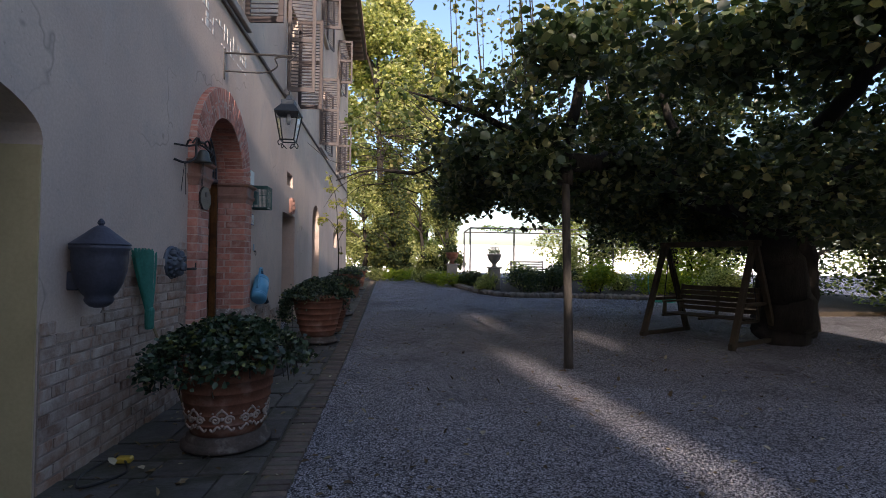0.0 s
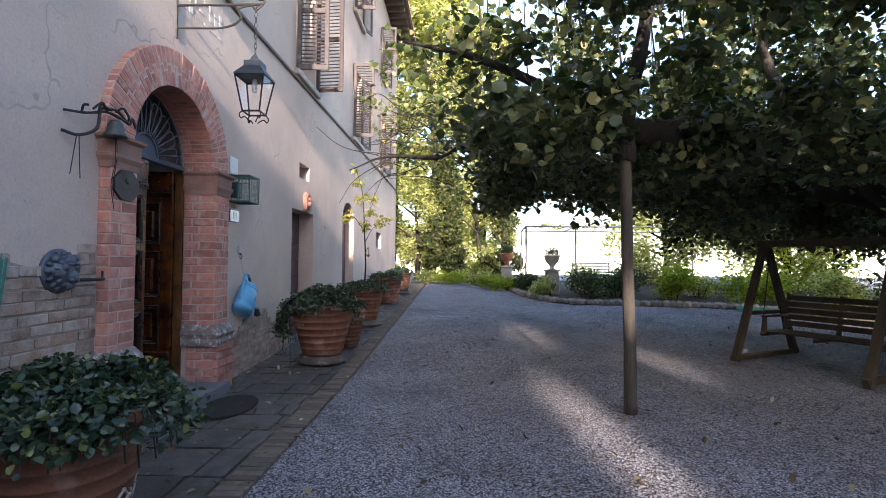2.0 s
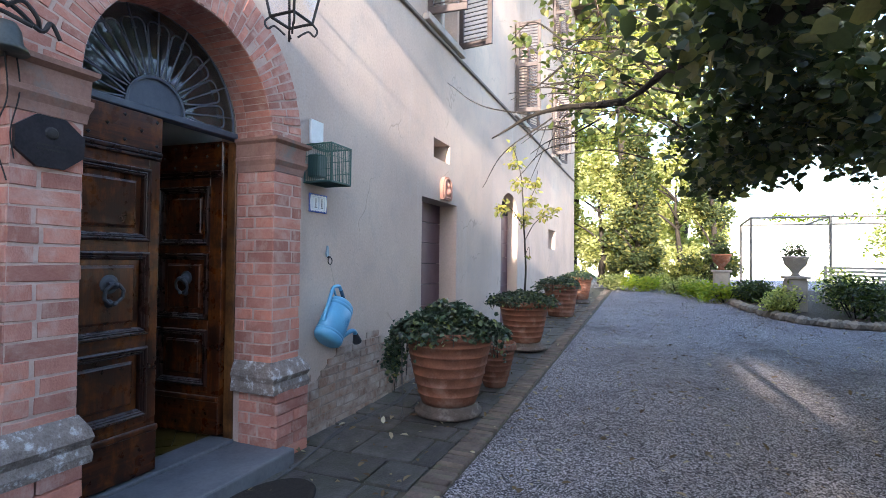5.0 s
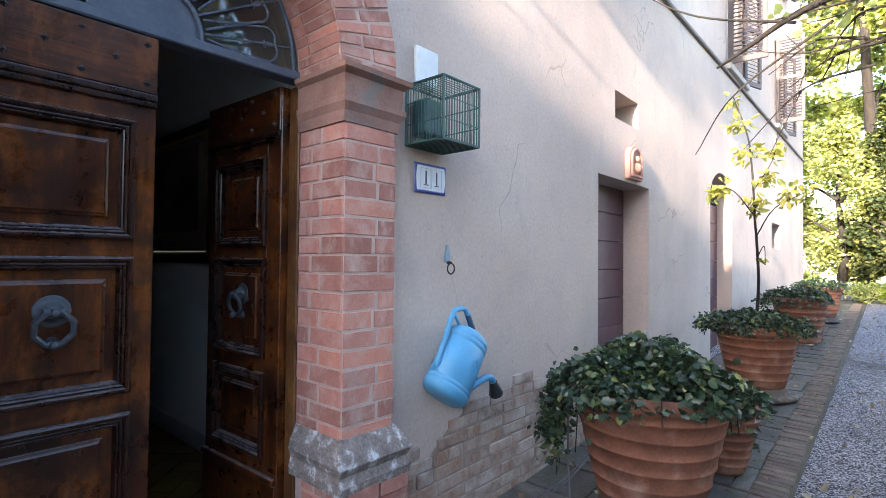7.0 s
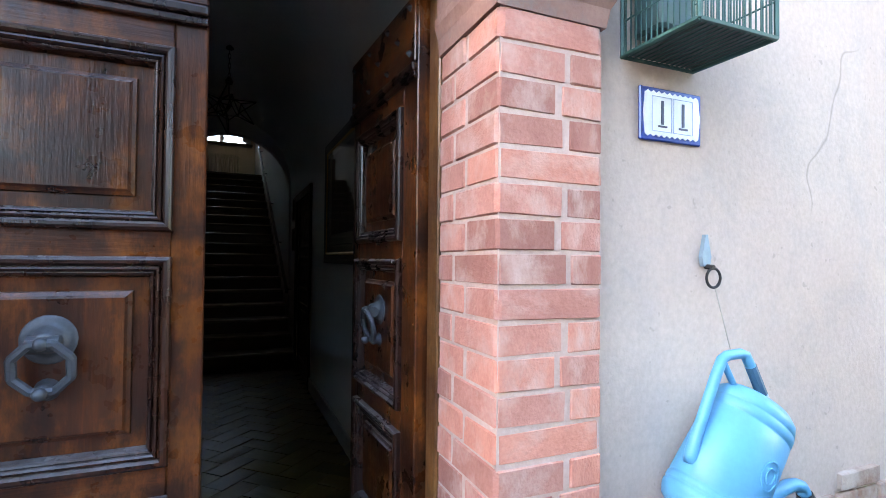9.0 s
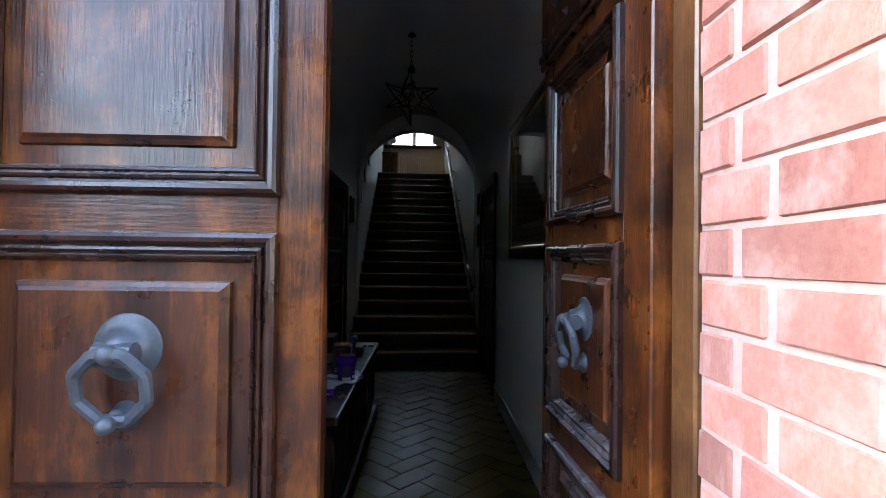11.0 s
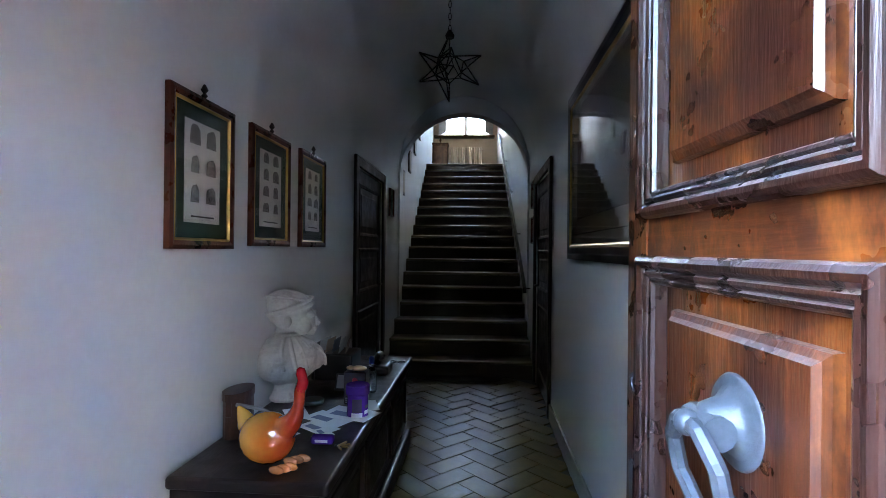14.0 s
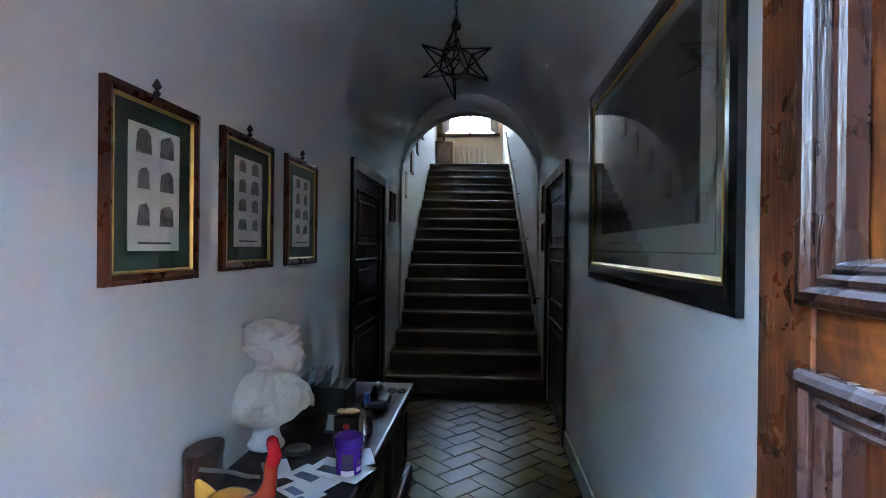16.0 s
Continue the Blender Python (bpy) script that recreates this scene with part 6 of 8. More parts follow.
def chest_clutter():
    purple = plain("purple plastic", (0.07, 0.02, 0.24), 0.25)
    t = thing("plastic_tub", -4.35, 5.985, CT, "purple plastic tub with a purple screw lid", "tub")
    part("tub", lathe([(0.046, 0), (0.048, 0.005), (0.048, 0.10), (0.044, 0.108)], 32), purple, t, smooth=False)
    part("lid", lathe([(0.053, 0.105), (0.055, 0.11), (0.055, 0.142), (0.051, 0.147), (0.01, 0.147)], 32), purple, t, "purple ribbed lid")
    lab = plain("dark label", (0.02, 0.015, 0.05), 0.4)
    wht = plain("label white", (0.55, 0.55, 0.6), 0.5)
    for a0, z0, z1, w, mm in ((10, 0.03, 0.09, 26, lab), (10, 0.004, 0.028, 30, wht), (75, 0.02, 0.036, 22, wht), (75, 0.045, 0.06, 18, lab)):
        bm = bmesh.new()
        pr = []
        for k in range(7):
            a = radians(a0 - w + 2 * w * k / 6)
            pr.append([bm.verts.new((0.0486 * math.cos(a), 0.0486 * math.sin(a), z)) for z in (z0, z1)])
        for p, q in zip(pr, pr[1:]):
            bm.faces.new((p[0], q[0], q[1], p[1]))
        part("label", bm, mm, t)
    t = thing("dark_carton", -4.55, 5.93, CT, "black printed carton with red and white marks", "carton")
    part("carton", box(-0.04, 0.04, -0.055, 0.055, 0, 0.16, 0.004), plain("black card", (0.018, 0.012, 0.014), 0.35), t)
    for z, mm in ((0.01, wht), (0.02, wht), (0.03, wht)):
        part("printed_bar", box(0.0405, 0.042, -0.045, 0.045, z, z + 0.005), mm, t)
    part("red_seal", lathe([(0.014, 0), (0.012, 0.003)], 14, m=Matrix.Translation((0.0405, -0.0, 0.12)) @ Matrix.Rotation(radians(90), 4, "Y")), plain("red print", (0.35, 0.01, 0.02)), t)
    part("printed_bar", box(0.0405, 0.042, -0.03, 0.035, 0.08, 0.095), plain("grey print", (0.3, 0.25, 0.22)), t)
    part("wrapper", blob([((0, 0.01, 0.17), 0.035, (0.8, 1.2, 0.4)), ((0.01, -0.03, 0.175), 0.02, (1, 1, 0.5))], 2), plain("gold wrapper", (0.5, 0.33, 0.16), 0.3, 0.5), t)
    lea = surface("brown leather", (0.035, 0.012, 0.006), (0.10, 0.035, 0.016), 10, 90, 0.4, 0.3, 0.003)
    t = thing("binocular_case", -4.10, 5.55, CT, "brown leather binocular case with a strap", "case")
    o = [(0.08 * math.cos(q) * (1.1 if abs(math.cos(q)) > 0.4 else 1), 0.05 * math.sin(q)) for q in [k * math.pi / 12 for k in range(24)]]
    part("case_body", slab(o, [], lambda u, v, d: (u, v, d), 0.15), lea, t)
    part("case_lid", slab([(u * 1.05, v * 1.07) for u, v in o], [], lambda u, v, d: (u, v, 0.151 + d), 0.03), lea, t)
    part("clasp", box(0.083, 0.09, -0.012, 0.012, 0.09, 0.16, 0.002), lea, t)
    part("strap", tube(spline([(0.08, 0.03, 0.14), (0.0, 0.09, 0.10), (-0.08, 0.11, 0.05), (-0.16, 0.12, 0.012)], 6), 0.008, 6), plain("grey strap", (0.25, 0.22, 0.2)), t)
    paper = plain("white paper", (0.70, 0.72, 0.76), 0.7, wear=0.05)
    for k, (x, y, w, d, a) in enumerate(((-4.35, 5.70, 0.17, 0.10, 30), (-4.30, 5.87, 0.22, 0.13, 62), (-4.18, 5.86, 0.17, 0.10, 55), (-4.12, 5.90, 0.10, 0.06, 40), (-4.36, 5.95, 0.24, 0.15, 70), (-4.48, 6.0, 0.16, 0.10, 20), (-4.08, 5.74, 0.13, 0.08, 65))):
        t = thing("letter", x, y, CT + 0.001 + 0.0016 * k, "loose white printed card lying on the chest", "paper", "papers on the chest")
        part("sheet", box(-w / 2, w / 2, -d / 2, d / 2, 0, 0.0012), paper, t)
        part("printing", box(-w * 0.35, w * 0.1, -d * 0.3, d * 0.05, 0.00125, 0.0015), plain("blue print", (0.12, 0.16, 0.3)), t)
        t.rotation_euler = (0, 0, radians(a))
    t = thing("candy_pouch", -4.02, 5.93, CT, "small purple printed pouch", "pouch")
    part("pouch", box(-0.02, 0.02, -0.045, 0.045, 0, 0.035, 0.012, seg=3), purple, t)
    part("printed_bar", box(0.0205, 0.022, -0.025, 0.025, 0.012, 0.022), wht, t)
    t = thing("key_bunch", -3.99, 6.0, CT + 0.004, "bunch of keys on a ring", "keys")
    for k in range(4):
        a = radians(30 + 40 * k)
        part("key", tube([(0, 0, 0.002), (0.045 * math.cos(a), 0.045 * math.sin(a), 0.004)], 0.004, 5), plain("brass", (0.45, 0.32, 0.12), 0.3, 0.8), t)
    part("key_ring", tube([(0.015 * math.cos(q), 0.015 * math.sin(q), 0.004) for q in [k * math.pi / 6 for k in range(12)]], 0.002, 4, closed=True), STEEL, t)
    dark = plain("black lacquer box", (0.012, 0.012, 0.012), 0.4)
    t = thing("letter_tray", -5.05, 5.66, CT, "black letter tray full of leaflets and cards", "tray")
    part("tray_back", box(-0.12, 0.10, -0.1, -0.085, 0, 0.2, 0.004), dark, t)
    part("tray_body", box(-0.12, 0.10, -0.084, 0.14, 0, 0.15, 0.006), dark, t)
    for k in range(5):
        ob = part("leaflet", box(-0.07, 0.07, -0.001, 0.001, 0.0, 0.09), plain("leaflet print", ((0.3, 0.3, 0.32), (0.35, 0.25, 0.2), (0.12, 0.14, 0.2), (0.4, 0.4, 0.4), (0.2, 0.15, 0.12))[k]), t)
        ob.location, ob.rotation_euler = (0.0, -0.06 + 0.035 * k, 0.14), (radians(-12), 0, radians(4 * k - 8))
    t = thing("card_stand", -4.75, 5.82, CT, "small framed card stand on the chest", "card stand")
    part("stand", box(-0.01, 0.01, -0.06, 0.06, 0, 0.09, 0.003, m=Matrix.Rotation(radians(-25), 4, "Y")), dark, t)
    part("card", box(0.0102, 0.0115, -0.05, 0.05, 0.01, 0.08, 0, m=Matrix.Rotation(radians(-25), 4, "Y")), plain("card face", (0.25, 0.25, 0.26)), t)
    t = thing("spray_bottle", -4.75, 5.96, CT, "clear plastic spray bottle with a blue top", "bottle")
    part("bottle", lathe([(0.025, 0), (0.028, 0.01), (0.028, 0.1), (0.012, 0.13), (0.012, 0.15)], 16), glass("clear plastic", (0.85, 0.88, 0.9), 0.1), t)
    part("cap", lathe([(0.015, 0.15), (0.015, 0.18), (0.008, 0.19)], 12), plain("blue cap", (0.02, 0.05, 0.25)), t)
    t = thing("telephone", -5.15, 5.92, CT, "black desk telephone handset", "telephone")
    part("body", box(-0.08, 0.08, -0.07, 0.07, 0, 0.06, 0.02, seg=3), dark, t)
    part("handset", tube(spline([(-0.08, 0, 0.085), (-0.03, 0, 0.11), (0.03, 0, 0.11), (0.08, 0, 0.085)], 5), 0.022, 8), dark, t)
    t = thing("glasses_case", -5.45, 5.98, CT, "small folded spectacles near the chest end", "spectacles")
    part("rim", tube([(0.03 * math.cos(q), 0.03 + 0.025 * math.sin(q), 0.004) for q in [k * math.pi / 6 for k in range(12)]], 0.003, 4, closed=True), dark, t)
    part("rim", tube([(0.03 * math.cos(q), -0.03 + 0.025 * math.sin(q), 0.004) for q in [k * math.pi / 6 for k in range(12)]], 0.003, 4, closed=True), dark, t)
    t = thing("round_tin", -4.52, 5.72, CT, "flat greenish round tin", "tin")
    part("tin", lathe([(0.05, 0), (0.052, 0.004), (0.052, 0.018), (0.048, 0.022), (0.01, 0.022)], 24), plain("green tin", (0.10, 0.13, 0.12), 0.35, 0.5), t)


chest_clutter()


def framed(name, x0, x1, z0, z1, side, label, kind):
    """A picture on a hall wall; side: -1 the chest's wall, 1 the other."""
    y = HL if side < 0 else HR
    w, h = x1 - x0, z1 - z0
    t = thing(name, (x0 + x1) / 2, y, z0, label, "picture", "hall pictures")
    red = wood("red brown frame", (0.03, 0.007, 0.004), (0.07, 0.015, 0.007), (0.13, 0.034, 0.013), 0.3, "Z", 0.3)
    blk = plain("black frame lacquer", (0.012, 0.010, 0.009), 0.3)
    gold = plain("gilt slip", (0.55, 0.36, 0.10), 0.35, 0.8)
    fm = red if kind != "large" else blk
    fw = 0.03 if kind == "plate" else 0.07 if kind == "large" else 0.015
    s = -side
    def ring(i0, i1, d0, d1, m, nm):
        bm = bmesh.new()
        rs = [[bm.verts.new((x, s * d, z)) for x, z in ((-w / 2 + i, i), (w / 2 - i, i), (w / 2 - i, h - i), (-w / 2 + i, h - i))] for i, d in ((i0, 0.001), (i0, d0), ((i0 + i1) / 2, d0 + 0.004), (i1, d1), (i1, 0.001))]
        for a, b in zip(rs, rs[1:]):
            for k in range(4):
                bm.faces.new((a[k], a[(k + 1) % 4], b[(k + 1) % 4], b[k]))
        part(nm, bm, m, t)
    ring(0, fw, 0.022, 0.02, fm, "frame")
    if kind != "small":
        ring(fw, fw + (0.01 if kind == "plate" else 0.022), 0.016, 0.013, gold, "gilt_slip")
    i = fw + 0.005
    matc = plain("green mount", (0.018, 0.05, 0.035), 0.8) if kind == "plate" else plain("aged grey mount", (0.26, 0.25, 0.20), 0.8)
    part("mount", box(-w / 2 + i, w / 2 - i, min(0.004 * s, 0.008 * s), max(0.004 * s, 0.008 * s), i, h - i), matc, t)
    ink = plain("print ink", (0.06, 0.055, 0.05), 0.8)
    if kind == "plate":
        pw, ph = w * 0.54, h * 0.66
        zc = h * 0.5
        part("print", box(-pw / 2, pw / 2, min(0.008 * s, 0.0105 * s), max(0.008 * s, 0.0105 * s), zc - ph / 2, zc + ph / 2), plain("aged print paper", (0.62, 0.60, 0.55), 0.8), t)
        r = random.Random(int(abs(x0) * 100))
        cols, rows = (2, 3) if x0 > -4.2 and x1 > -4.2 else (2, 4)
        for c in range(cols):
            for q in range(rows):
                ux = (c - (cols - 1) / 2) * pw * 0.46
                uz = zc + ph * 0.08 + ((rows - 1) / 2 - q) * ph * 0.29 * (3 / rows)
                hw, hh = pw * r.uniform(0.10, 0.16), ph * r.uniform(0.08, 0.11) * 3 / rows
                o = [(-hw, -hh), (hw, -hh), (hw * r.uniform(0.7, 1), hh * 0.5), (hw * 0.5, hh * r.uniform(0.7, 1)), (-hw * 0.4, hh), (-hw * 0.9, hh * 0.5)]
                part("drawing", slab([(ux + a, uz + b) for a, b in o], [], lambda u, v, d: (u, s * (0.0112 - d), v), 0.0006), surface("engraved grey", (0.03, 0.028, 0.025), (0.30, 0.28, 0.25), 40, 160, 0.8, 0, 0.001), t)
        part("caption", box(-pw * 0.33, pw * 0.33, min(0.0106 * s, 0.0112 * s), max(0.0106 * s, 0.0112 * s), zc - ph / 2 + 0.02, zc - ph / 2 + 0.026), ink, t)
        part("hanger", lathe([(0.004, 0), (0.012, 0.012), (0.005, 0.022), (0.014, 0.034), (0.004, 0.055)], 10, m=Matrix.Translation((0, s * 0.012, h))), IRON, t)
    elif kind == "large":
        for a, b, c, d in ((-w * 0.42, w * 0.42, 0.150, 0.154), (-w * 0.42, w * 0.42, h - 0.134, h - 0.13), (-w * 0.42, -w * 0.42 + 0.004, 0.154, h - 0.134), (w * 0.42 - 0.004, w * 0.42, 0.154, h - 0.134)):
            part("line", box(a, b, min(0.008 * s, 0.0088 * s), max(0.008 * s, 0.0088 * s), c, d), ink, t)
        part("print", box(-w * 0.34, w * 0.36, min(0.008 * s, 0.0095 * s), max(0.008 * s, 0.0095 * s), 0.24, h - 0.14), surface("old engraving", (0.02, 0.018, 0.014), (0.11, 0.10, 0.08), 3.0, 22, 0.8, 0, 0.001, stain=(0.17, 0.155, 0.12), stain_scale=2.2), t, "dark engraved landscape")
    else:
        part("print", box(-w * 0.25, w * 0.25, min(0.008 * s, 0.009 * s), max(0.008 * s, 0.009 * s), h * 0.25, h * 0.75), ink, t)
    g = part("glazing", box(-w / 2 + fw, w / 2 - fw, min(0.0125 * s, 0.0145 * s), max(0.0125 * s, 0.0145 * s), fw, h - fw), GLAZING, t)
    g.visible_shadow = False


framed("framed_picture", -4.14, -3.70, 1.535, 2.10, -1, "red-framed engraving of towers with a green mount", "plate")
framed("framed_picture", -4.76, -4.30, 1.55, 2.11, -1, "red-framed engraving of machines with a green mount", "plate")
framed("framed_picture", -5.38, -4.92, 1.55, 2.12, -1, "red-framed engraving with a green mount", "plate")
framed("framed_picture", -5.46, -3.72, 1.49, 2.53, 1, "large black and gilt framed dark engraving under glass", "large")
framed("framed_picture", -7.98, -7.72, 1.92, 2.24, -1, "small dark framed picture near the stair arch", "small")
framed("framed_picture", -7.92, -7.64, 2.02, 2.32, 1, "small dark framed picture near the stair arch", "small")
framed("framed_picture", -7.92, -7.64, 1.62, 1.92, 1, "small dark framed picture near the stair arch", "small")


def stair_pictures():
    fm = plain("dark narrow frame", (0.03, 0.018, 0.012), 0.4)
    pm = plain("faded print", (0.35, 0.32, 0.27), 0.8)
    for k in range(4):
        x, z = -9.0 - 0.75 * k, 2.30 + 0.42 * k
        t = thing("framed_picture", 0, 0, 0, "small dark framed picture on the stairwell wall", "picture", "stair pictures")
        part("frame", box(x - 0.13, x + 0.13, HL - 0.004, HL + 0.02, z, z + 0.34, 0.004), fm, t)
        part("print", box(x - 0.10, x + 0.10, HL + 0.0205, HL + 0.022, z + 0.03, z + 0.31), pm, t)
        t.matrix_world = STAIR


stair_pictures()


def hall_door(name, y, side, x0, x1):
    dk = wood("dark stained door", (0.005, 0.0035, 0.003), (0.011, 0.007, 0.005), (0.022, 0.013, 0.009), 0.6, "Z", 0.05)
    d = tagged(new(name), "closed dark stained panelled door with a dark frame", "door", kind="structure")
    s = -side
    for a, b, c, e in ((x0 - 0.09, x0, FLOOR, 2.33), (x1, x1 + 0.09, FLOOR, 2.33), (x0, x1, 2.24, 2.33)):
        part("architrave", box(a, b, min(y, y + s * 0.028), max(y, y + s * 0.028), c, e, 0.006), dk, d)
    part("door_panel", box(x0 + 0.002, x1 - 0.002, min(y + side * 0.012, y + side * 0.06), max(y + side * 0.012, y + side * 0.06), FLOOR, 2.238), dk, d)
    for z0, z1 in ((0.3, 1.0), (1.15, 1.55), (1.65, 2.12)):
        bm = nested(x0 + 0.12, x1 - 0.12, z0, z1, [(0, 0), (0.01, -0.012), (0.03, -0.006), (0.04, 0.006), (0.08, 0.004), (0.1, -0.004)], True)
        bmesh.ops.transform(bm, matrix=Matrix.Translation((0, y + side * 0.011, 0)) @ Matrix.Diagonal((1, side, 1, 1)), verts=bm.verts)
        part("panel", bm, dk, d)
    hx = x0 + 0.07
    part("handle", tube([(hx, y + side * 0.05, 1.18), (hx, y + s * 0.02, 1.18), (hx + 0.1, y + s * 0.02, 1.18)], 0.01), IRON, d)


hall_door("door_4", HL, -1, -7.35, -6.27)
hall_door("door_5", HR, 1, -7.5, -6.4)


def star_lamp():
    t = thing("star_lantern", -5.79, 6.29, 2.88, "black metal star lantern hanging on a chain", "lantern")
    gl = glass("star glass", (0.5, 0.5, 0.48), 0.1)
    core = bmesh.new()
    bmesh.ops.create_icosphere(core, subdivisions=1, radius=0.115, matrix=Matrix.Rotation(0.4, 4, "Z"))
    faces = [[v.co.copy() for v in f.verts] for f in core.faces]
    es = [(e.verts[0].co.copy(), e.verts[1].co.copy()) for e in core.edges]
    core.free()
    bm = bmesh.new()
    for dirs in [(0, 0, 1), (0, 0, -1), (0.3, 0.95, 0.25), (-0.3, -0.95, -0.3), (0.1, -0.9, 0.45), (0.0, 0.85, -0.5), (0.9, 0.1, 0.2), (-0.9, -0.1, 0.15)]:
        d = Vector(dirs).normalized()
        fs = sorted(faces, key=lambda f: -(sum(f, Vector()) / 3).normalized().dot(d))[0]
        tip = d * 0.25
        for v in fs:
            tube([v, tip], 0.0055, 5, bm)
        for a, b in ((0, 1), (1, 2), (2, 0)):
            tube([fs[a], fs[b]], 0.005, 5, bm)
    for a, b in es[::2]:
        tube([a, b], 0.004, 4, bm)
    part("star_frame", bm, IRON, t)
    part("cap", lathe([(0.03, 0.22), (0.035, 0.24), (0.012, 0.28)], 10), IRON, t)
    for k in range(6):
        z = 0.27 + k * 0.045
        part("chain_link", tube([(0.011 * math.cos(q) * (k % 2), 0.011 * math.cos(q) * (1 - k % 2), z + 0.028 * math.sin(q) + 0.02) for q in [i * math.pi / 4 for i in range(8)]], 0.003, 4, closed=True), IRON, t)
    part("ceiling_rose", lathe([(0.035, 0.535), (0.03, 0.55), (0.01, 0.57)], 14), IRON, t)


star_lamp()


def stair_things():
    rail_m = plain("black iron rail", (0.015, 0.013, 0.012), 0.45, 0.3)
    t = thing("stair_rail", 0, 0, 0, "dark iron wall handrail on brackets up the stair", "handrail")
    y = HR - 0.07
    a, b = Vector((-7.95, y, 1.10)), Vector((-13.0, y, 4.05))
    part("rail", tube([a + Vector((0.0, 0, -0.05)), a, b], 0.022, 8), rail_m, t)
    for f in (0.02, 0.25, 0.5, 0.75, 0.98):
        p = a.lerp(b, f)
        part("bracket", tube([p, p + Vector((0, 0, -0.06)), p + Vector((0, 0.075, -0.06))], 0.009, 6), rail_m, t)
    t.matrix_world = STAIR
    t = thing("radiator", -14.95, 6.28, TOP, "cream column radiator under the landing window", "radiator")
    m = plain("cream radiator paint", (0.50, 0.40, 0.28), 0.45)
    for k in range(15):
        part("column", box(-0.05, 0.05, -0.46 + k * 0.0615, -0.415 + k * 0.0615, 0.08, 0.78, 0.015, seg=2), m, t)
    part("manifold", tube([(0, -0.47, 0.72), (0, 0.47, 0.72)], 0.02, 8), m, t)
    part("manifold", tube([(0, -0.47, 0.14), (0, 0.47, 0.14)], 0.02, 8), m, t)
    for yy in (-0.4, 0.4):
        part("foot", box(-0.04, 0.04, yy - 0.02, yy + 0.02, 0.0, 0.09), m, t)
    t.matrix_basis = STAIR @ Matrix.Translation(t.location)
    t = thing("bedside_cabinet", -14.7, 5.68, TOP, "small brown wooden cabinet on curved legs", "cabinet")
    m = wood("walnut cabinet", (0.06, 0.03, 0.015), (0.12, 0.06, 0.03), (0.2, 0.11, 0.055), 0.4)
    part("body", box(-0.17, 0.17, -0.19, 0.19, 0.25, 0.78, 0.008), m, t)
    part("top", box(-0.19, 0.19, -0.21, 0.21, 0.78, 0.81, 0.008), m, t)
    for a in (-1, 1):
        for b in (-1, 1):
            part("leg", tube(spline([(a * 0.14, b * 0.16, 0.26), (a * 0.17, b * 0.19, 0.18), (a * 0.13, b * 0.15, 0.08), (a * 0.15, b * 0.17, 0.0)], 4), 0.018, 6), m, t)
    part("door", box(0.171, 0.182, -0.15, 0.15, 0.3, 0.72, 0.004), m, t)
    t.matrix_basis = STAIR @ Matrix.Translation(t.location)
    t = thing("table_lamp", -14.7, 5.68, TOP + 0.81, "small dark table ornament on the cabinet", "ornament")
    part("ornament", lathe([(0.05, 0), (0.05, 0.02), (0.015, 0.05), (0.03, 0.1), (0.01, 0.16)], 12), m, t)
    t.matrix_basis = STAIR @ Matrix.Translation(t.location)
    t = thing("stair_mat", -7.52, CY, FLOOR + 0.001, "dark half-round mat at the stair foot", "mat")
    part("mat", lathe([(0.42, 0), (0.42, 0.008), (0.02, 0.01)], 28, m=Matrix.Diagonal((0.3, 1.1, 1, 1))), surface("dark red coir", (0.02, 0.012, 0.009), (0.05, 0.03, 0.02), 30, 120, 0.98, 0.8, 0.008), t)
    t = thing("light_switch", -7.52, HL + 0.001, 1.48, "beige wall switch plate", "switch")
    part("plate", box(-0.06, 0.06, 0, 0.012, 0, 0.11, 0.004), plain("beige plastic", (0.4, 0.36, 0.28), 0.4), t)


stair_things()


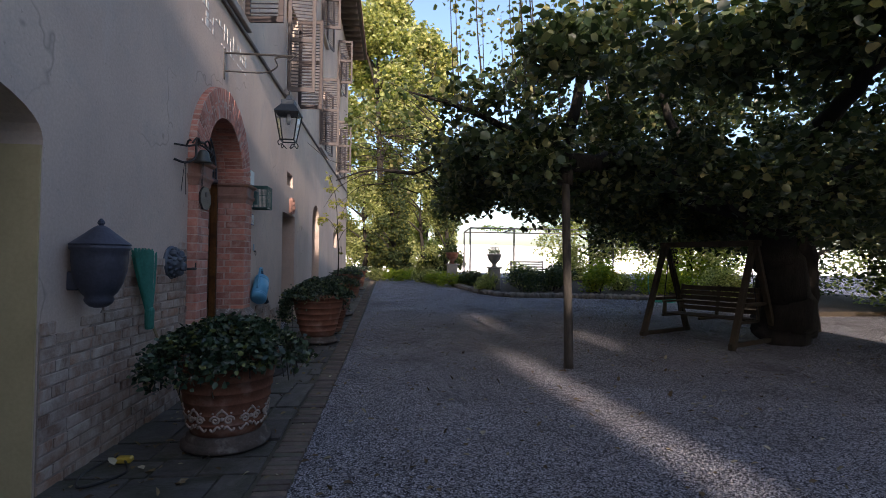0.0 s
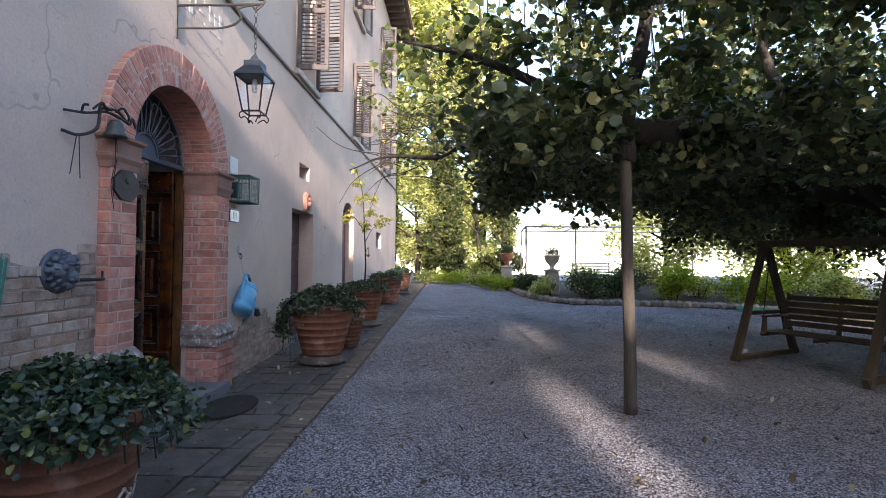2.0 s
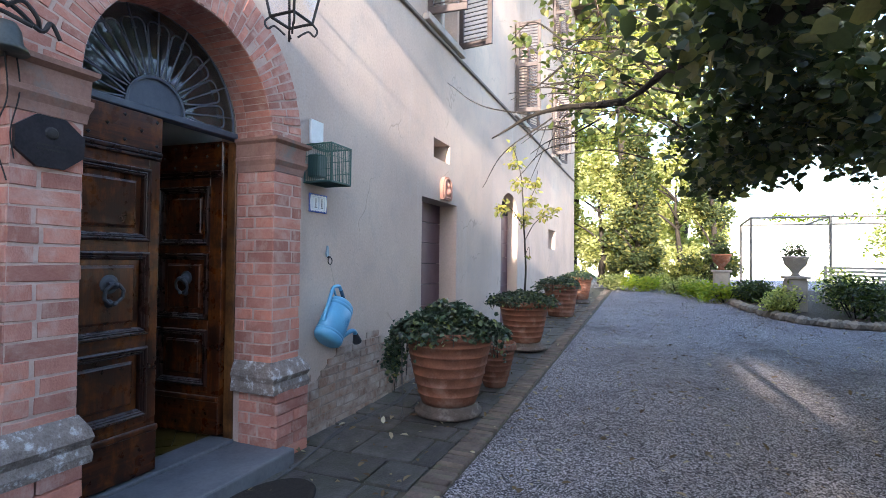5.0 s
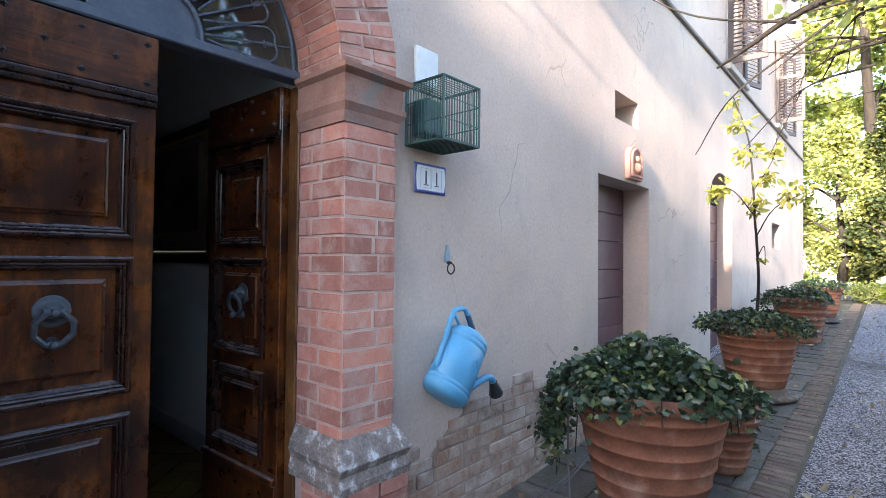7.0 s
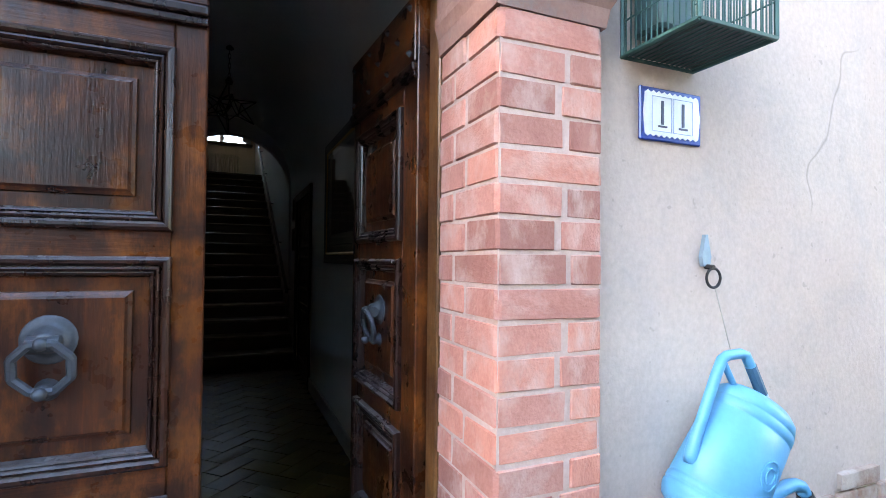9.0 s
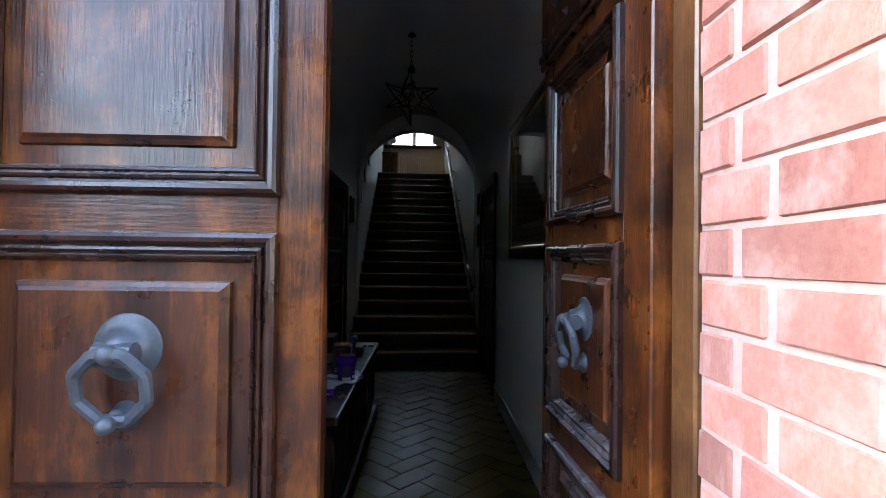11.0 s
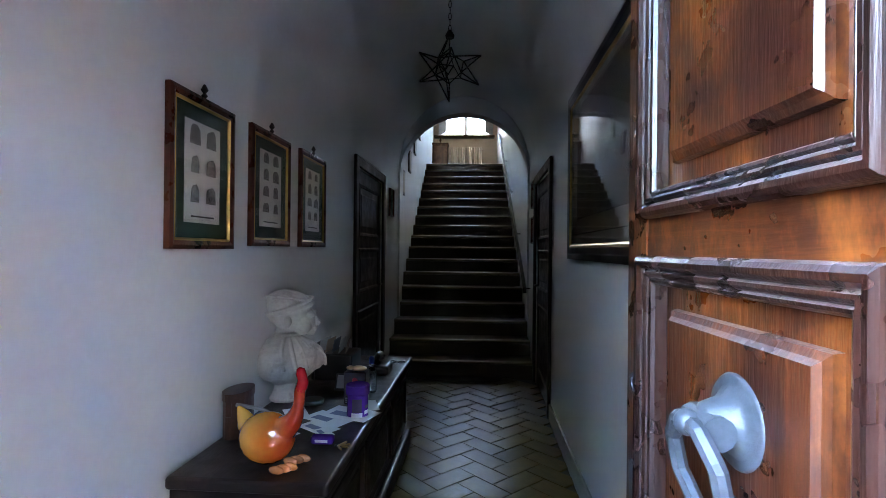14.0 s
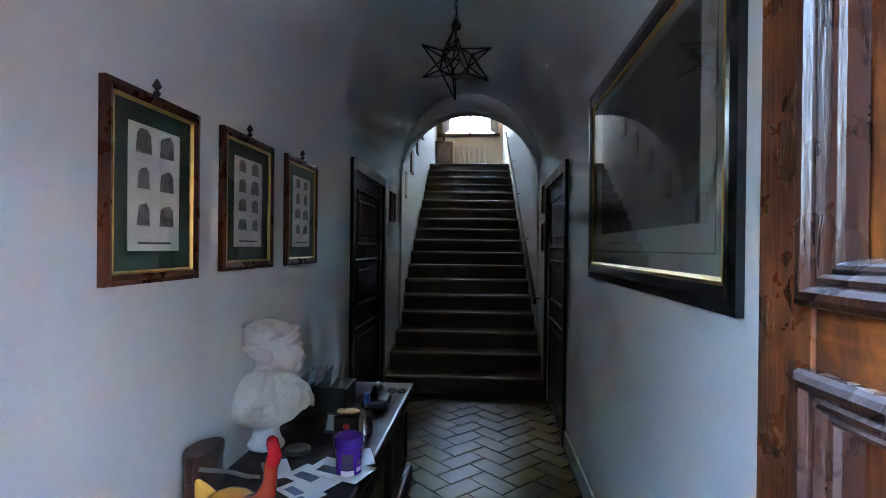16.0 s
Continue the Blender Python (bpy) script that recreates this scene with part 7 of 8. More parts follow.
# ---- the court's spreading tree ----
def court_tree():
    t = thing("spreading_tree", 7.0, 8.4, 0.0, "wide low spreading tree with broad leaves over the court", "tree")
    limb_tree("trunk", 0, [([(0.0, 0, -0.05), (0.1, 0.0, 0.8), (-0.15, -0.1, 1.6), (-0.5, -0.2, 2.5)], 0.48, 0.34), ([(0.9, 0.6, -0.05), (0.75, 0.3, 1.2), (0.3, 0.0, 2.3)], 0.26, 0.22)], BARK, t)
    limb_tree("limb", 0, [
        ([(-0.4, -0.2, 2.3), (-1.8, -0.8, 2.75), (-3.4, -1.4, 2.85), (-4.7, -1.85, 2.75), (-5.6, -1.0, 3.0), (-6.6, 0.2, 2.9)], 0.28, 0.016),
        ([(-0.4, -0.2, 2.3), (-1.8, 0.8, 2.8), (-3.6, 1.6, 2.9), (-5.2, 2.4, 2.75)], 0.26, 0.06),
        ([(-0.3, 0, 2.4), (-0.6, 2.0, 3.0), (-1.2, 4.0, 3.2)], 0.24, 0.06), ([(0.2, 0, 2.2), (2.0, 0.5, 2.9), (4.0, 0.6, 3.1)], 0.24, 0.06),
        ([(-0.2, -0.3, 2.3), (0.1, -2.0, 3.0), (0.0, -4.0, 3.3)], 0.22, 0.05), ([(-0.4, -0.2, 2.4), (-1.5, -2.4, 3.1), (-2.5, -4.4, 3.4)], 0.2, 0.05),
        ([(-4.71, -2.0, 2.44), (-4.68, -1.97, 2.9), (-4.4, -1.9, 4.2)], 0.11, 0.06), ([(-4.6, -1.85, 2.75), (-6.0, -2.4, 3.2), (-6.8, -2.2, 3.5)], 0.07, 0.010),
        ([(-2.0, -0.8, 2.8), (-2.4, -0.4, 4.0), (-2.2, 0, 5.2)], 0.09, 0.03)], BARK, t)
    twigs = [([(-6.6, 0.2, 2.9), (-7.4, 0.6, 3.0), (-8.0, 0.9, 2.85)], 0.035, 0.008),
             ([(-6.6, 0.2, 2.9), (-6.9, 0.8, 3.05), (-7.8, 1.2, 3.2)], 0.02, 0.005),
             ([(-7.4, 1.2, 3.1), (-8.0, 1.4, 2.8), (-8.3, 1.5, 2.4)], 0.01, 0.003), ([(-7.6, 1.2, 3.15), (-8.1, 0.8, 3.2), (-8.5, 0.8, 3.5)], 0.01, 0.003)]
    rt = random.Random(17)
    for k in range(34):
        a = Vector((rt.uniform(-7.3, -6.4), rt.uniform(0.2, 2.4), rt.uniform(2.8, 3.9)))
        d = Vector((rt.uniform(-1.0, -0.3), rt.uniform(-0.4, 0.5), rt.uniform(-0.45, 0.3))) * rt.uniform(0.5, 1.1)
        bend = Vector((0, rt.uniform(-0.15, 0.15), rt.uniform(-0.1, 0.15)))
        twigs.append(([a, a + d * 0.5 + bend, a + d], 0.011, 0.003))
        twigs.append(([a + d * 0.5 + bend, a + d * 0.8 + Vector((0.05, rt.uniform(-0.2, 0.2), rt.uniform(-0.25, 0.2)))], 0.006, 0.002))
    limb_tree("twig", 0, twigs, BARK, t)
    r = np.random.default_rng(21)
    cs, rad = [], []
    # a flat umbrella, uneven at rim, under- and upper side
    for k in range(800):
        x, y = r.uniform(-6.1, 7.0), r.uniform(-5.2, 5.2)
        e = math.hypot((x + 0.2) / 7.2, y / 5.2)
        if e > 1.0 + 0.06 * math.sin(7 * x + 3 * y):
            continue
        low = 2.42 + 0.35 * e ** 4 + 0.25 * math.sin(1.9 * x) * math.cos(1.3 * y) + (0.9 if y < -3.2 else 0.0)
        top = 5.6 - 2.3 * e ** 3 + 0.5 * math.sin(1.4 * x + y)
        top -= 0.9 if x < -5 else 0
        z = r.uniform(low, max(low + 0.3, top)) if r.uniform() > 0.35 else low + r.uniform(0, 0.5)
        if x < -4.6 and r.uniform() < (0.5 if y > 0.5 else 0.15):
            continue
        if x > -1.8 and r.uniform() < 0.25:
            z = r.uniform(1.85, 2.5)
        cs.append((x, y, z))
        rad.append(r.uniform(0.28, 0.62))
    p = clumps(cs, rad, 900, 5, 0.75, 0.15)
    leaves("crown", p, r.uniform(0.07, 0.135, len(p)), VINE, t, 6, 0.45, 0.3, 1.0)
    # sparse leaves on the outer twigs
    cs = [(-6.4, 1.0, 3.1), (-6.7, 1.6, 3.0), (-6.6, 2.2, 3.3), (-6.5, 1.8, 3.4), (-6.8, 0.6, 3.1), (-6.8, 2.0, 3.5), (-6.9, -1.6, 3.5), (-6.4, -2.2, 3.4), (-7.1, 0.7, 3.0), (-6.2, -0.6, 3.4), (-6.3, 2.8, 2.8), (-6.6, 0.2, 3.7), (-7.0, -1.0, 4.0), (-6.4, -1.4, 4.3)]
    p = clumps(cs, [0.5, 0.4, 0.34, 0.4, 0.42, 0.3, 0.4, 0.5, 0.3, 0.55, 0.4, 0.4, 0.4, 0.45], 170, 8, 0.8, 0.05)
    r2 = np.random.default_rng(33)
    cs2 = [(r2.uniform(-7.9, -6.0), r2.uniform(0.2, 4.2), r2.uniform(3.3, 5.0)) for k in range(70)]
    cs2 = [c for k, c in enumerate(cs2) if c[0] > -7.0 or (c[2] > 3.9 and k % 5 < 3)]
    p2 = clumps(cs2, [float(r2.uniform(0.22, 0.45)) for c in cs2], 190, 18, 0.85, 0.05)
    cs3 = [(r2.uniform(-6.4, -2.6), r2.uniform(-2.5, 3.0), r2.uniform(4.6, 6.3)) for k in range(70)]
    p3 = clumps(cs3, [float(r2.uniform(0.2, 0.42)) for c in cs3], 130, 19, 1.3, 0.05)
    p = np.concatenate([p, p2, p3])
    sprays = []
    for k in range(26):
        a = Vector((r2.uniform(-6.4, -5.4), r2.uniform(0.2, 4.0), r2.uniform(2.9, 4.2)))
        d = Vector((r2.uniform(-1.6, -0.6), r2.uniform(-0.5, 0.6), r2.uniform(0.0, 0.8)))
        sprays.append(([a, a + d * 0.5 + Vector((0, 0, 0.12)), a + d], 0.014, 0.003))
    for c in cs3[:40]:
        sprays.append(([(c[0] + 0.1, c[1] - 0.1, 3.9), (c[0] + 0.05, c[1], (c[2] + 3.9) / 2), (c[0], c[1], c[2] + 0.3)], 0.014, 0.004))
    limb_tree("twig", 0, sprays, BARK, t)
    edge_leaves = leaves("crown_edge", p, r.uniform(0.06, 0.115, len(p)), leafy("pale canopy leaves", [(0.0, (0.05, 0.085, 0.03)), (0.55, (0.11, 0.14, 0.045)), (0.85, (0.21, 0.20, 0.07)), (1.0, (0.36, 0.31, 0.14))]), t, 9, 0.4, 0.4, 0.95)
    edge_leaves["kind"] = "stuff"
    t = thing("tree_prop", 2.35, 6.45, 0.0, "slender grey wooden post propping the tree", "post")
    part("pole", tube(spline([(0.02, 0.03, -0.02), (0.0, 0.0, 0.7), (-0.03, -0.02, 1.5), (-0.06, -0.05, 2.5)], 5), [0.062, 0.061, 0.06, 0.06, 0.058, 0.057, 0.056, 0.056, 0.055, 0.055, 0.055, 0.054, 0.054, 0.054, 0.053, 0.053], 12), POSTWOOD, t, smooth=True)
    for x0, y0, x1, y1 in ((8.3, 9.2, 7.8, 9.2), (8.7, 9.4, 8.25, 9.3)):
        t = thing("tree_prop", x0, y0, 0.0, "leaning wooden prop under the tree", "post")
        part("pole", tube([(0, 0, -0.02), (x1 - x0, y1 - y0, 2.4)], 0.05, 8), POSTWOOD, t)


court_tree()


def swing_seat():
    t = thing("garden_swing", 5.79, 8.68, 0.0, "weathered wooden A-frame garden swing seat", "garden swing")
    m = SWINGWOOD
    def beam(name, a, b, w=0.075):
        a, b = Vector(a), Vector(b)
        d = b - a
        rot = d.to_track_quat("Z", "Y").to_matrix().to_4x4()
        return part(name, box(-w / 2, w / 2, -w / 2, w / 2, 0, d.length, 0.006, m=Matrix.Translation(a) @ rot), m, t)
    A, B = 0.82, 0.74      # half length along x, half spread along y
    for s in (-1, 1):
        x = s * A
        beam("leg", (x, -B, 0), (x, -0.03, 1.76), 0.09)
        beam("leg", (x, B, 0), (x, 0.03, 1.76), 0.09)
        beam("foot_beam", (x, -B - 0.05, 0.08), (x, B + 0.05, 0.08), 0.07)
        beam("cross_tie", (x, -0.36, 0.72), (x, 0.36, 0.72), 0.06)
    beam("top_beam", (-A - 0.1, 0, 1.76), (A + 0.1, 0, 1.76), 0.10)
    for k in range(5):
        part("seat_slat", box(-0.72, 0.72, -0.24 + k * 0.10, -0.16 + k * 0.10, 0.44, 0.465, 0.005), m, t)
    for k in range(5):
        part("back_slat", box(-0.72, 0.72, 0.29 + k * 0.025, 0.31 + k * 0.025, 0.52 + k * 0.095, 0.60 + k * 0.095, 0.005), m, t)
    for x in (-0.72, 0.0, 0.72):
        beam("seat_bearer", (x, -0.26, 0.41), (x, 0.30, 0.41), 0.05)
        beam("back_post", (x, 0.31, 0.40), (x, 0.43, 1.0), 0.05)
    for x in (-0.70, 0.70):
        part("arm_rest", box(x - 0.04, x + 0.04, -0.26, 0.34, 0.66, 0.69, 0.006), m, t)
        beam("arm_post", (x, -0.22, 0.42), (x, -0.22, 0.66), 0.05)
        for y in (-0.24, 0.30):
            part("chain", tube([(x * 1.05, y, 0.45), (x * 1.05, 0, 1.72)], 0.009, 5), IRON, t)
    t.rotation_euler = (0, 0, radians(-63))


swing_seat()


# ---- beds, shrubs and far trees ----
def shrub(name, x, y, r, h, mat, label, n=2200, size=0.07, seed=1, z=None, cat="shrub"):
    z = gz(y) if z is None else z
    t = thing(name, x, y, z, label, cat, kind="")
    rr = np.random.default_rng(seed)
    cs, rad = [], []
    for k in range(14):
        a, q = rr.uniform(0, 6.28), rr.uniform(0.1, 0.75)
        cs.append((r * q * math.cos(a), r * q * math.sin(a), h * rr.uniform(0.3, 0.75)))
        rad.append(min(r, h) * rr.uniform(0.32, 0.55))
    tot = sum(q * q for q in rad)
    p = clumps(cs, rad, n / tot, seed, 0.85, 0.3)
    p = p[p[:, 2] > 0.02]
    leaves("foliage", p, rr.uniform(size * 0.7, size * 1.3, len(p)), mat, t, seed, 0.4, 0.0, 0.8)
    bm = bmesh.new()
    for k in range(6):
        a = k * 1.05
        tube([(0.06 * math.cos(a), 0.06 * math.sin(a), -0.02), (r * 0.45 * math.cos(a), r * 0.45 * math.sin(a), h * 0.6)], 0.015, 5, bm)
    part("stems", bm, BARK, t)
    return t


def tall_tree(name, x, y, r, h, mat, label, n=5000, size=0.16, seed=1, trunk=0.18, low=0.15, cat="tree", taper=True, squash=1.0):
    t = thing(name, x, y, gz(y) - 0.02, label, cat)
    rr = np.random.default_rng(seed)
    limb_tree("trunk", 0, [([(0, 0, 0), (0.05 * r, 0, h * 0.3), (-0.04 * r, 0.03 * r, h * 0.6), (0, 0, h * 0.92)], trunk, trunk * 0.15)], BARK, t)
    spec = []
    for k in range(7):
        a, z0 = rr.uniform(0, 6.28), h * rr.uniform(0.2, 0.7)
        spec.append(([(0, 0, z0), (0.4 * r * math.cos(a), 0.4 * r * math.sin(a), z0 + 0.1 * h), (0.75 * r * math.cos(a), 0.75 * r * math.sin(a), z0 + 0.16 * h)], trunk * 0.4, trunk * 0.08))
    limb_tree("limb", 0, spec, BARK, t)
    cs, rad = [], []
    for k in range(46):
        f = rr.uniform(low, 1.0)
        w = r * ((1 - f) ** 0.6 if taper else math.sin(math.pi * min(1, 0.12 + 0.85 * (f - low) / (1 - low))) ** 0.7)
        a, q = rr.uniform(0, 6.28), rr.uniform(0.2, 1.0) ** 0.6
        cs.append((w * q * math.cos(a), w * q * math.sin(a), h * f))
        rad.append(r * rr.uniform(0.2, 0.38))
    tot = sum(q * q for q in rad)
    p = clumps(cs, rad, n / tot, seed, squash, 0.25)
    p = p[p[:, 2] > 0.05]
    leaves("crown", p, rr.uniform(size * 0.7, size * 1.3, len(p)), mat, t, seed, 0.35, 0.1, 0.75)
    return t


def garden():
    stone = surface("rough border stone", (0.16, 0.145, 0.12), (0.32, 0.29, 0.24), 6, 50, 0.95, 0.8, 0.015, vary="piece")
    bed = tagged(new("planting_bed"), "raised planting bed edged with rough stones", "flower bed", kind="structure")
    rr = random.Random(8)
    edge = spline([(2.1, 24.5, 0), (2.6, 21.5, 0), (3.0, 18.0, 0), (3.9, 16.2, 0), (6.0, 15.9, 0), (8.4, 15.2, 0), (9.8, 13.2, 0), (10.6, 11.6, 0)], 12)
    poly = [(p.x, p.y) for p in edge] + [(16, 11.6), (16, 24.5)]
    part("soil", slab(poly, [], lambda u, v, d: (u, v, gz(v) + 0.12 - d), 0.2), SOIL, bed)
    me = bpy.data.meshes.new("stone")
    bm = bmesh.new()
    bmesh.ops.create_icosphere(bm, subdivisions=1, radius=0.5)
    for v in bm.verts:
        v.co *= 0.85 + 0.3 * noise.random()
    bm.to_mesh(me)
    bm.free()
    me.materials.append(stone)
    for a, b in zip(edge, edge[1:]):
        for f in (0.0, 0.5):
            p = a.lerp(b, f)
            ob = new("stone", me)
            ob.parent = bed
            ob.location = (p.x + rr.uniform(-0.05, 0.05), p.y + rr.uniform(-0.05, 0.05), gz(p.y) + 0.07)
            ob.scale = (rr.uniform(0.2, 0.34), rr.uniform(0.2, 0.34), rr.uniform(0.18, 0.26))
            ob.rotation_euler = (0, 0, rr.uniform(0, 6))
    # shrubs in the bed
    shrub("lime_shrub", 7.05, 16.6, 0.85, 1.25, LIME, "rounded lime-green shrub in the bed", 3600, 0.08, 31)
    shrub("lime_shrub", 9.4, 16.4, 1.0, 1.15, LIME, "rounded yellow-green shrub in the bed", 3600, 0.08, 32)
    shrub("lime_shrub", 10.6, 14.8, 0.9, 1.1, HEDGE, "rounded green shrub in the bed", 3000, 0.08, 33)
    for k, (x, y, r, h) in enumerate(((3.5, 17.6, 0.7, 0.8), (4.6, 16.9, 0.8, 1.0), (5.6, 17.2, 0.8, 1.05), (5.2, 18.6, 0.9, 1.1), (6.2, 18.2, 0.8, 1.1), (3.3, 19.6, 0.6, 0.7), (8.2, 17.4, 0.7, 0.9))):
        shrub("garden_shrub", x, y, r, h, DARKLEAF if k % 3 else HEDGE, "loose dark green garden shrub", 2000, 0.07, 40 + k)
    for k, (x, y) in enumerate(((1.5, 22.6), (0.4, 23.2), (-0.6, 23.6), (2.2, 21.4), (1.0, 24.2), (2.6, 20.2))):
        shrub("low_plants", x, y, 0.75, 0.55, LIME if k % 2 else HEDGE, "low leafy border plants", 1300, 0.08, 60 + k)
    # urns on pedestals, thin pergola
    ped = surface("grey garden stone", (0.22, 0.20, 0.17), (0.38, 0.35, 0.30), 5, 50, 0.9, 0.5, 0.008)
    for x, y, mt in ((3.75, 17.9, ped), (2.55, 20.6, TERRA)):
        t = thing("garden_urn", x, y, gz(y) + 0.1, "planted urn on a square stone pedestal", "urn")
        part("pedestal", box(-0.2, 0.2, -0.2, 0.2, 0, 0.75, 0.02), ped, t)
        part("pedestal_cap", box(-0.25, 0.25, -0.25, 0.25, 0.751, 0.82, 0.015), ped, t)
        part("urn", lathe([(0.12, 0.82), (0.07, 0.88), (0.10, 0.94), (0.22, 1.08), (0.25, 1.22), (0.28, 1.25), (0.27, 1.28)], 24), mt, t, smooth=True)
        p = clumps([(0, 0, 1.42), (0.1, 0, 1.36), (-0.1, 0.05, 1.36)], [0.24, 0.18, 0.18], 4000, 3, 0.9, 0.2)
        leaves("plant", p, np.full(len(p), 0.06), DARKLEAF, t, 5)["kind"] = "stuff"
    t = thing("pergola", 0, 0, 0, "thin grey metal pergola frame", "pergola")
    m = plain("grey tube", (0.20, 0.19, 0.17), 0.5, 0.4)
    zt = 2.75
    for x, y in ((3.2, 20.0), (5.0, 20.0), (9.2, 20.0), (3.4, 23.0), (9.4, 23.0)):
        part("post", tube([(x, y, gz(y) + 0.05), (x, y, zt)], 0.035, 8), m, t)
    for a, b in (((3.2, 20, zt), (9.2, 20, zt)), ((3.4, 23, zt), (9.4, 23, zt)), ((3.2, 20, zt), (3.4, 23, zt)), ((9.2, 20, zt), (9.4, 23, zt)), ((5, 20, zt), (5.2, 23, zt))):
        part("beam", tube([a, b], 0.03, 8), m, t)
    t = thing("pergola_vine", 6.2, 21, zt + 0.02, "thin lime-green creeper on the pergola", "climber")
    p = clumps([(-2.2 + 0.6 * k, 0.4 * math.sin(k), 0.05) for k in range(9)], [0.35] * 9, 700, 6, 0.35, 0.1)
    leaves("foliage", p, np.full(len(p), 0.09), LIME, t, 7)
    t = thing("garden_bench", 5.5, 19.6, gz(19.6) + 0.12, "grey slatted garden bench among the shrubs", "bench")
    for k in range(5):
        part("slat", box(-0.7, 0.7, 0.25, 0.27, 0.5 + 0.1 * k, 0.57 + 0.1 * k, 0.004), ped, t)
    for k in range(4):
        part("slat", box(-0.7, 0.7, -0.2 + 0.11 * k, -0.12 + 0.11 * k, 0.42, 0.445, 0.004), ped, t)
    for x in (-0.65, 0.65):
        part("leg", box(x - 0.03, x + 0.03, -0.2, -0.14, 0, 0.42), ped, t)
        part("leg", box(x - 0.03, x + 0.03, 0.22, 0.28, 0, 1.0), ped, t)
    t = thing("garden_hose", 8.3, 14.55, gz(14.5) + 0.02, "coiled turquoise garden hose on the gravel", "hose")
    hose = plain("turquoise hose", (0.01, 0.34, 0.26), 0.4)
    pts = [((0.30 + 0.06 * math.sin(3 * q)) * math.cos(q) * 1.3, (0.30 + 0.06 * math.sin(3 * q)) * math.sin(q), 0.012 + 0.004 * q) for q in [k * 0.35 for k in range(70)]]
    part("coil", tube(pts, 0.014, 6), hose, t)
    part("riser", tube(spline([(-0.3, 0.1, 0.03), (-0.35, 0.25, 0.4), (-0.33, 0.3, 0.8)], 6), 0.012, 6), hose, t)
    # hedge and trees at the end of the court
    tall_tree("cypress", 0.1, 26.5, 1.3, 6.2, CYPRESS, "dark bushy conifer at the end of the court", 11000, 0.15, 71, 0.16, 0.05)
    tall_tree("cypress", 3.1, 28.0, 1.1, 7.5, CYPRESS, "tall narrow dark conifer", 6500, 0.13, 72, 0.15, 0.05)
    tall_tree("hedge_tree", -1.4, 27.5, 1.8, 5.6, HEDGE, "bright yellow-green bushy tree", 14000, 0.15, 73, 0.16, 0.03, taper=False)
    tall_tree("hedge_tree", 1.8, 29.5, 1.8, 5.6, HEDGE, "bright yellow-green bushy tree", 14000, 0.15, 74, 0.16, 0.03, taper=False)
    tall_tree("poplar", -0.8, 31.0, 3.0, 20.0, HEDGE, "tall pale green tree behind the house end", 24000, 0.26, 75, 0.28, 0.06, taper=False)
    tall_tree("poplar", 2.2, 34.0, 2.8, 16.5, HEDGE, "tall pale green tree behind the hedge", 20000, 0.26, 76, 0.28, 0.06, taper=False)
    tall_tree("poplar", -3.6, 34.5, 3.2, 21.0, HEDGE, "tall pale green tree behind the house end", 22000, 0.28, 85, 0.28, 0.06, taper=False)
    tall_tree("poplar", -6.5, 31.0, 2.8, 18.0, HEDGE, "tall pale green tree beside the house end", 14000, 0.28, 77, 0.25, 0.1, taper=False)
    tall_tree("hedge_tree", -4.0, 26.5, 2.0, 6.0, HEDGE, "bright yellow-green bushy tree beside the house end", 12000, 0.16, 86, 0.16, 0.03, taper=False)
    tall_tree("garden_tree", 9.6, 23.5, 2.2, 4.4, HEDGE, "sunlit garden tree with pale twigs", 9000, 0.13, 87, 0.14, 0.08, taper=False)
    tall_tree("garden_tree", 12.8, 20.5, 2.6, 5.0, LIME, "bright lime-green garden tree", 9000, 0.13, 88, 0.14, 0.08, taper=False)
    tall_tree("garden_tree", 13.4, 10.6, 1.9, 3.2, DARKLEAF, "dark bushy tree beside the court", 7000, 0.12, 89, 0.14, 0.04, taper=False)
    tall_tree("garden_tree", 11.5, 19.5, 2.6, 4.6, HEDGE, "bright open garden tree with pale twigs", 7500, 0.12, 78, 0.14, 0.15, taper=False)
    tall_tree("garden_tree", 14.5, 17.0, 2.8, 5.0, DARKLEAF, "dense green garden tree", 7500, 0.13, 79, 0.16, 0.05, taper=False)
    tall_tree("garden_tree", 15.5, 12.5, 2.6, 4.4, HEDGE, "sunlit garden tree beside the court", 7500, 0.12, 80, 0.16, 0.05, taper=False)
    tall_tree("garden_tree", 16.0, 8.0, 2.6, 4.6, DARKLEAF, "dense green garden tree", 7000, 0.13, 81, 0.16, 0.05, taper=False)
    tall_tree("garden_tree", 15.0, 22.5, 3.0, 5.2, HEDGE, "sunlit garden tree behind the shrubs", 7000, 0.14, 82, 0.16, 0.05, taper=False)


garden()


def distance():
    # emission puts the overexposed haze into the backdrop, which is no real source
    hz = glow("self-lit pale distance", (1.0, 0.99, 0.95), 1.6)
    verts, faces = [], []
    n = 48
    for k in range(n + 1):
        a = radians(-100 + 200 * k / n)
        h = 4.0 + 2.5 * math.sin(3 * a) + 1.5 * math.sin(7.0 * a + 1)
        verts += [(150 * math.sin(a), 60 + 90 * math.cos(a), -16), (150 * math.sin(a), 60 + 90 * math.cos(a), h)]
    faces = [(2 * k, 2 * k + 2, 2 * k + 3, 2 * k + 1) for k in range(n)]
    tagged(raw("backdrop", verts, faces, hz), "self-lit backdrop of pale hills, glowing for the overexposed distance", "backdrop", kind="structure")


distance()


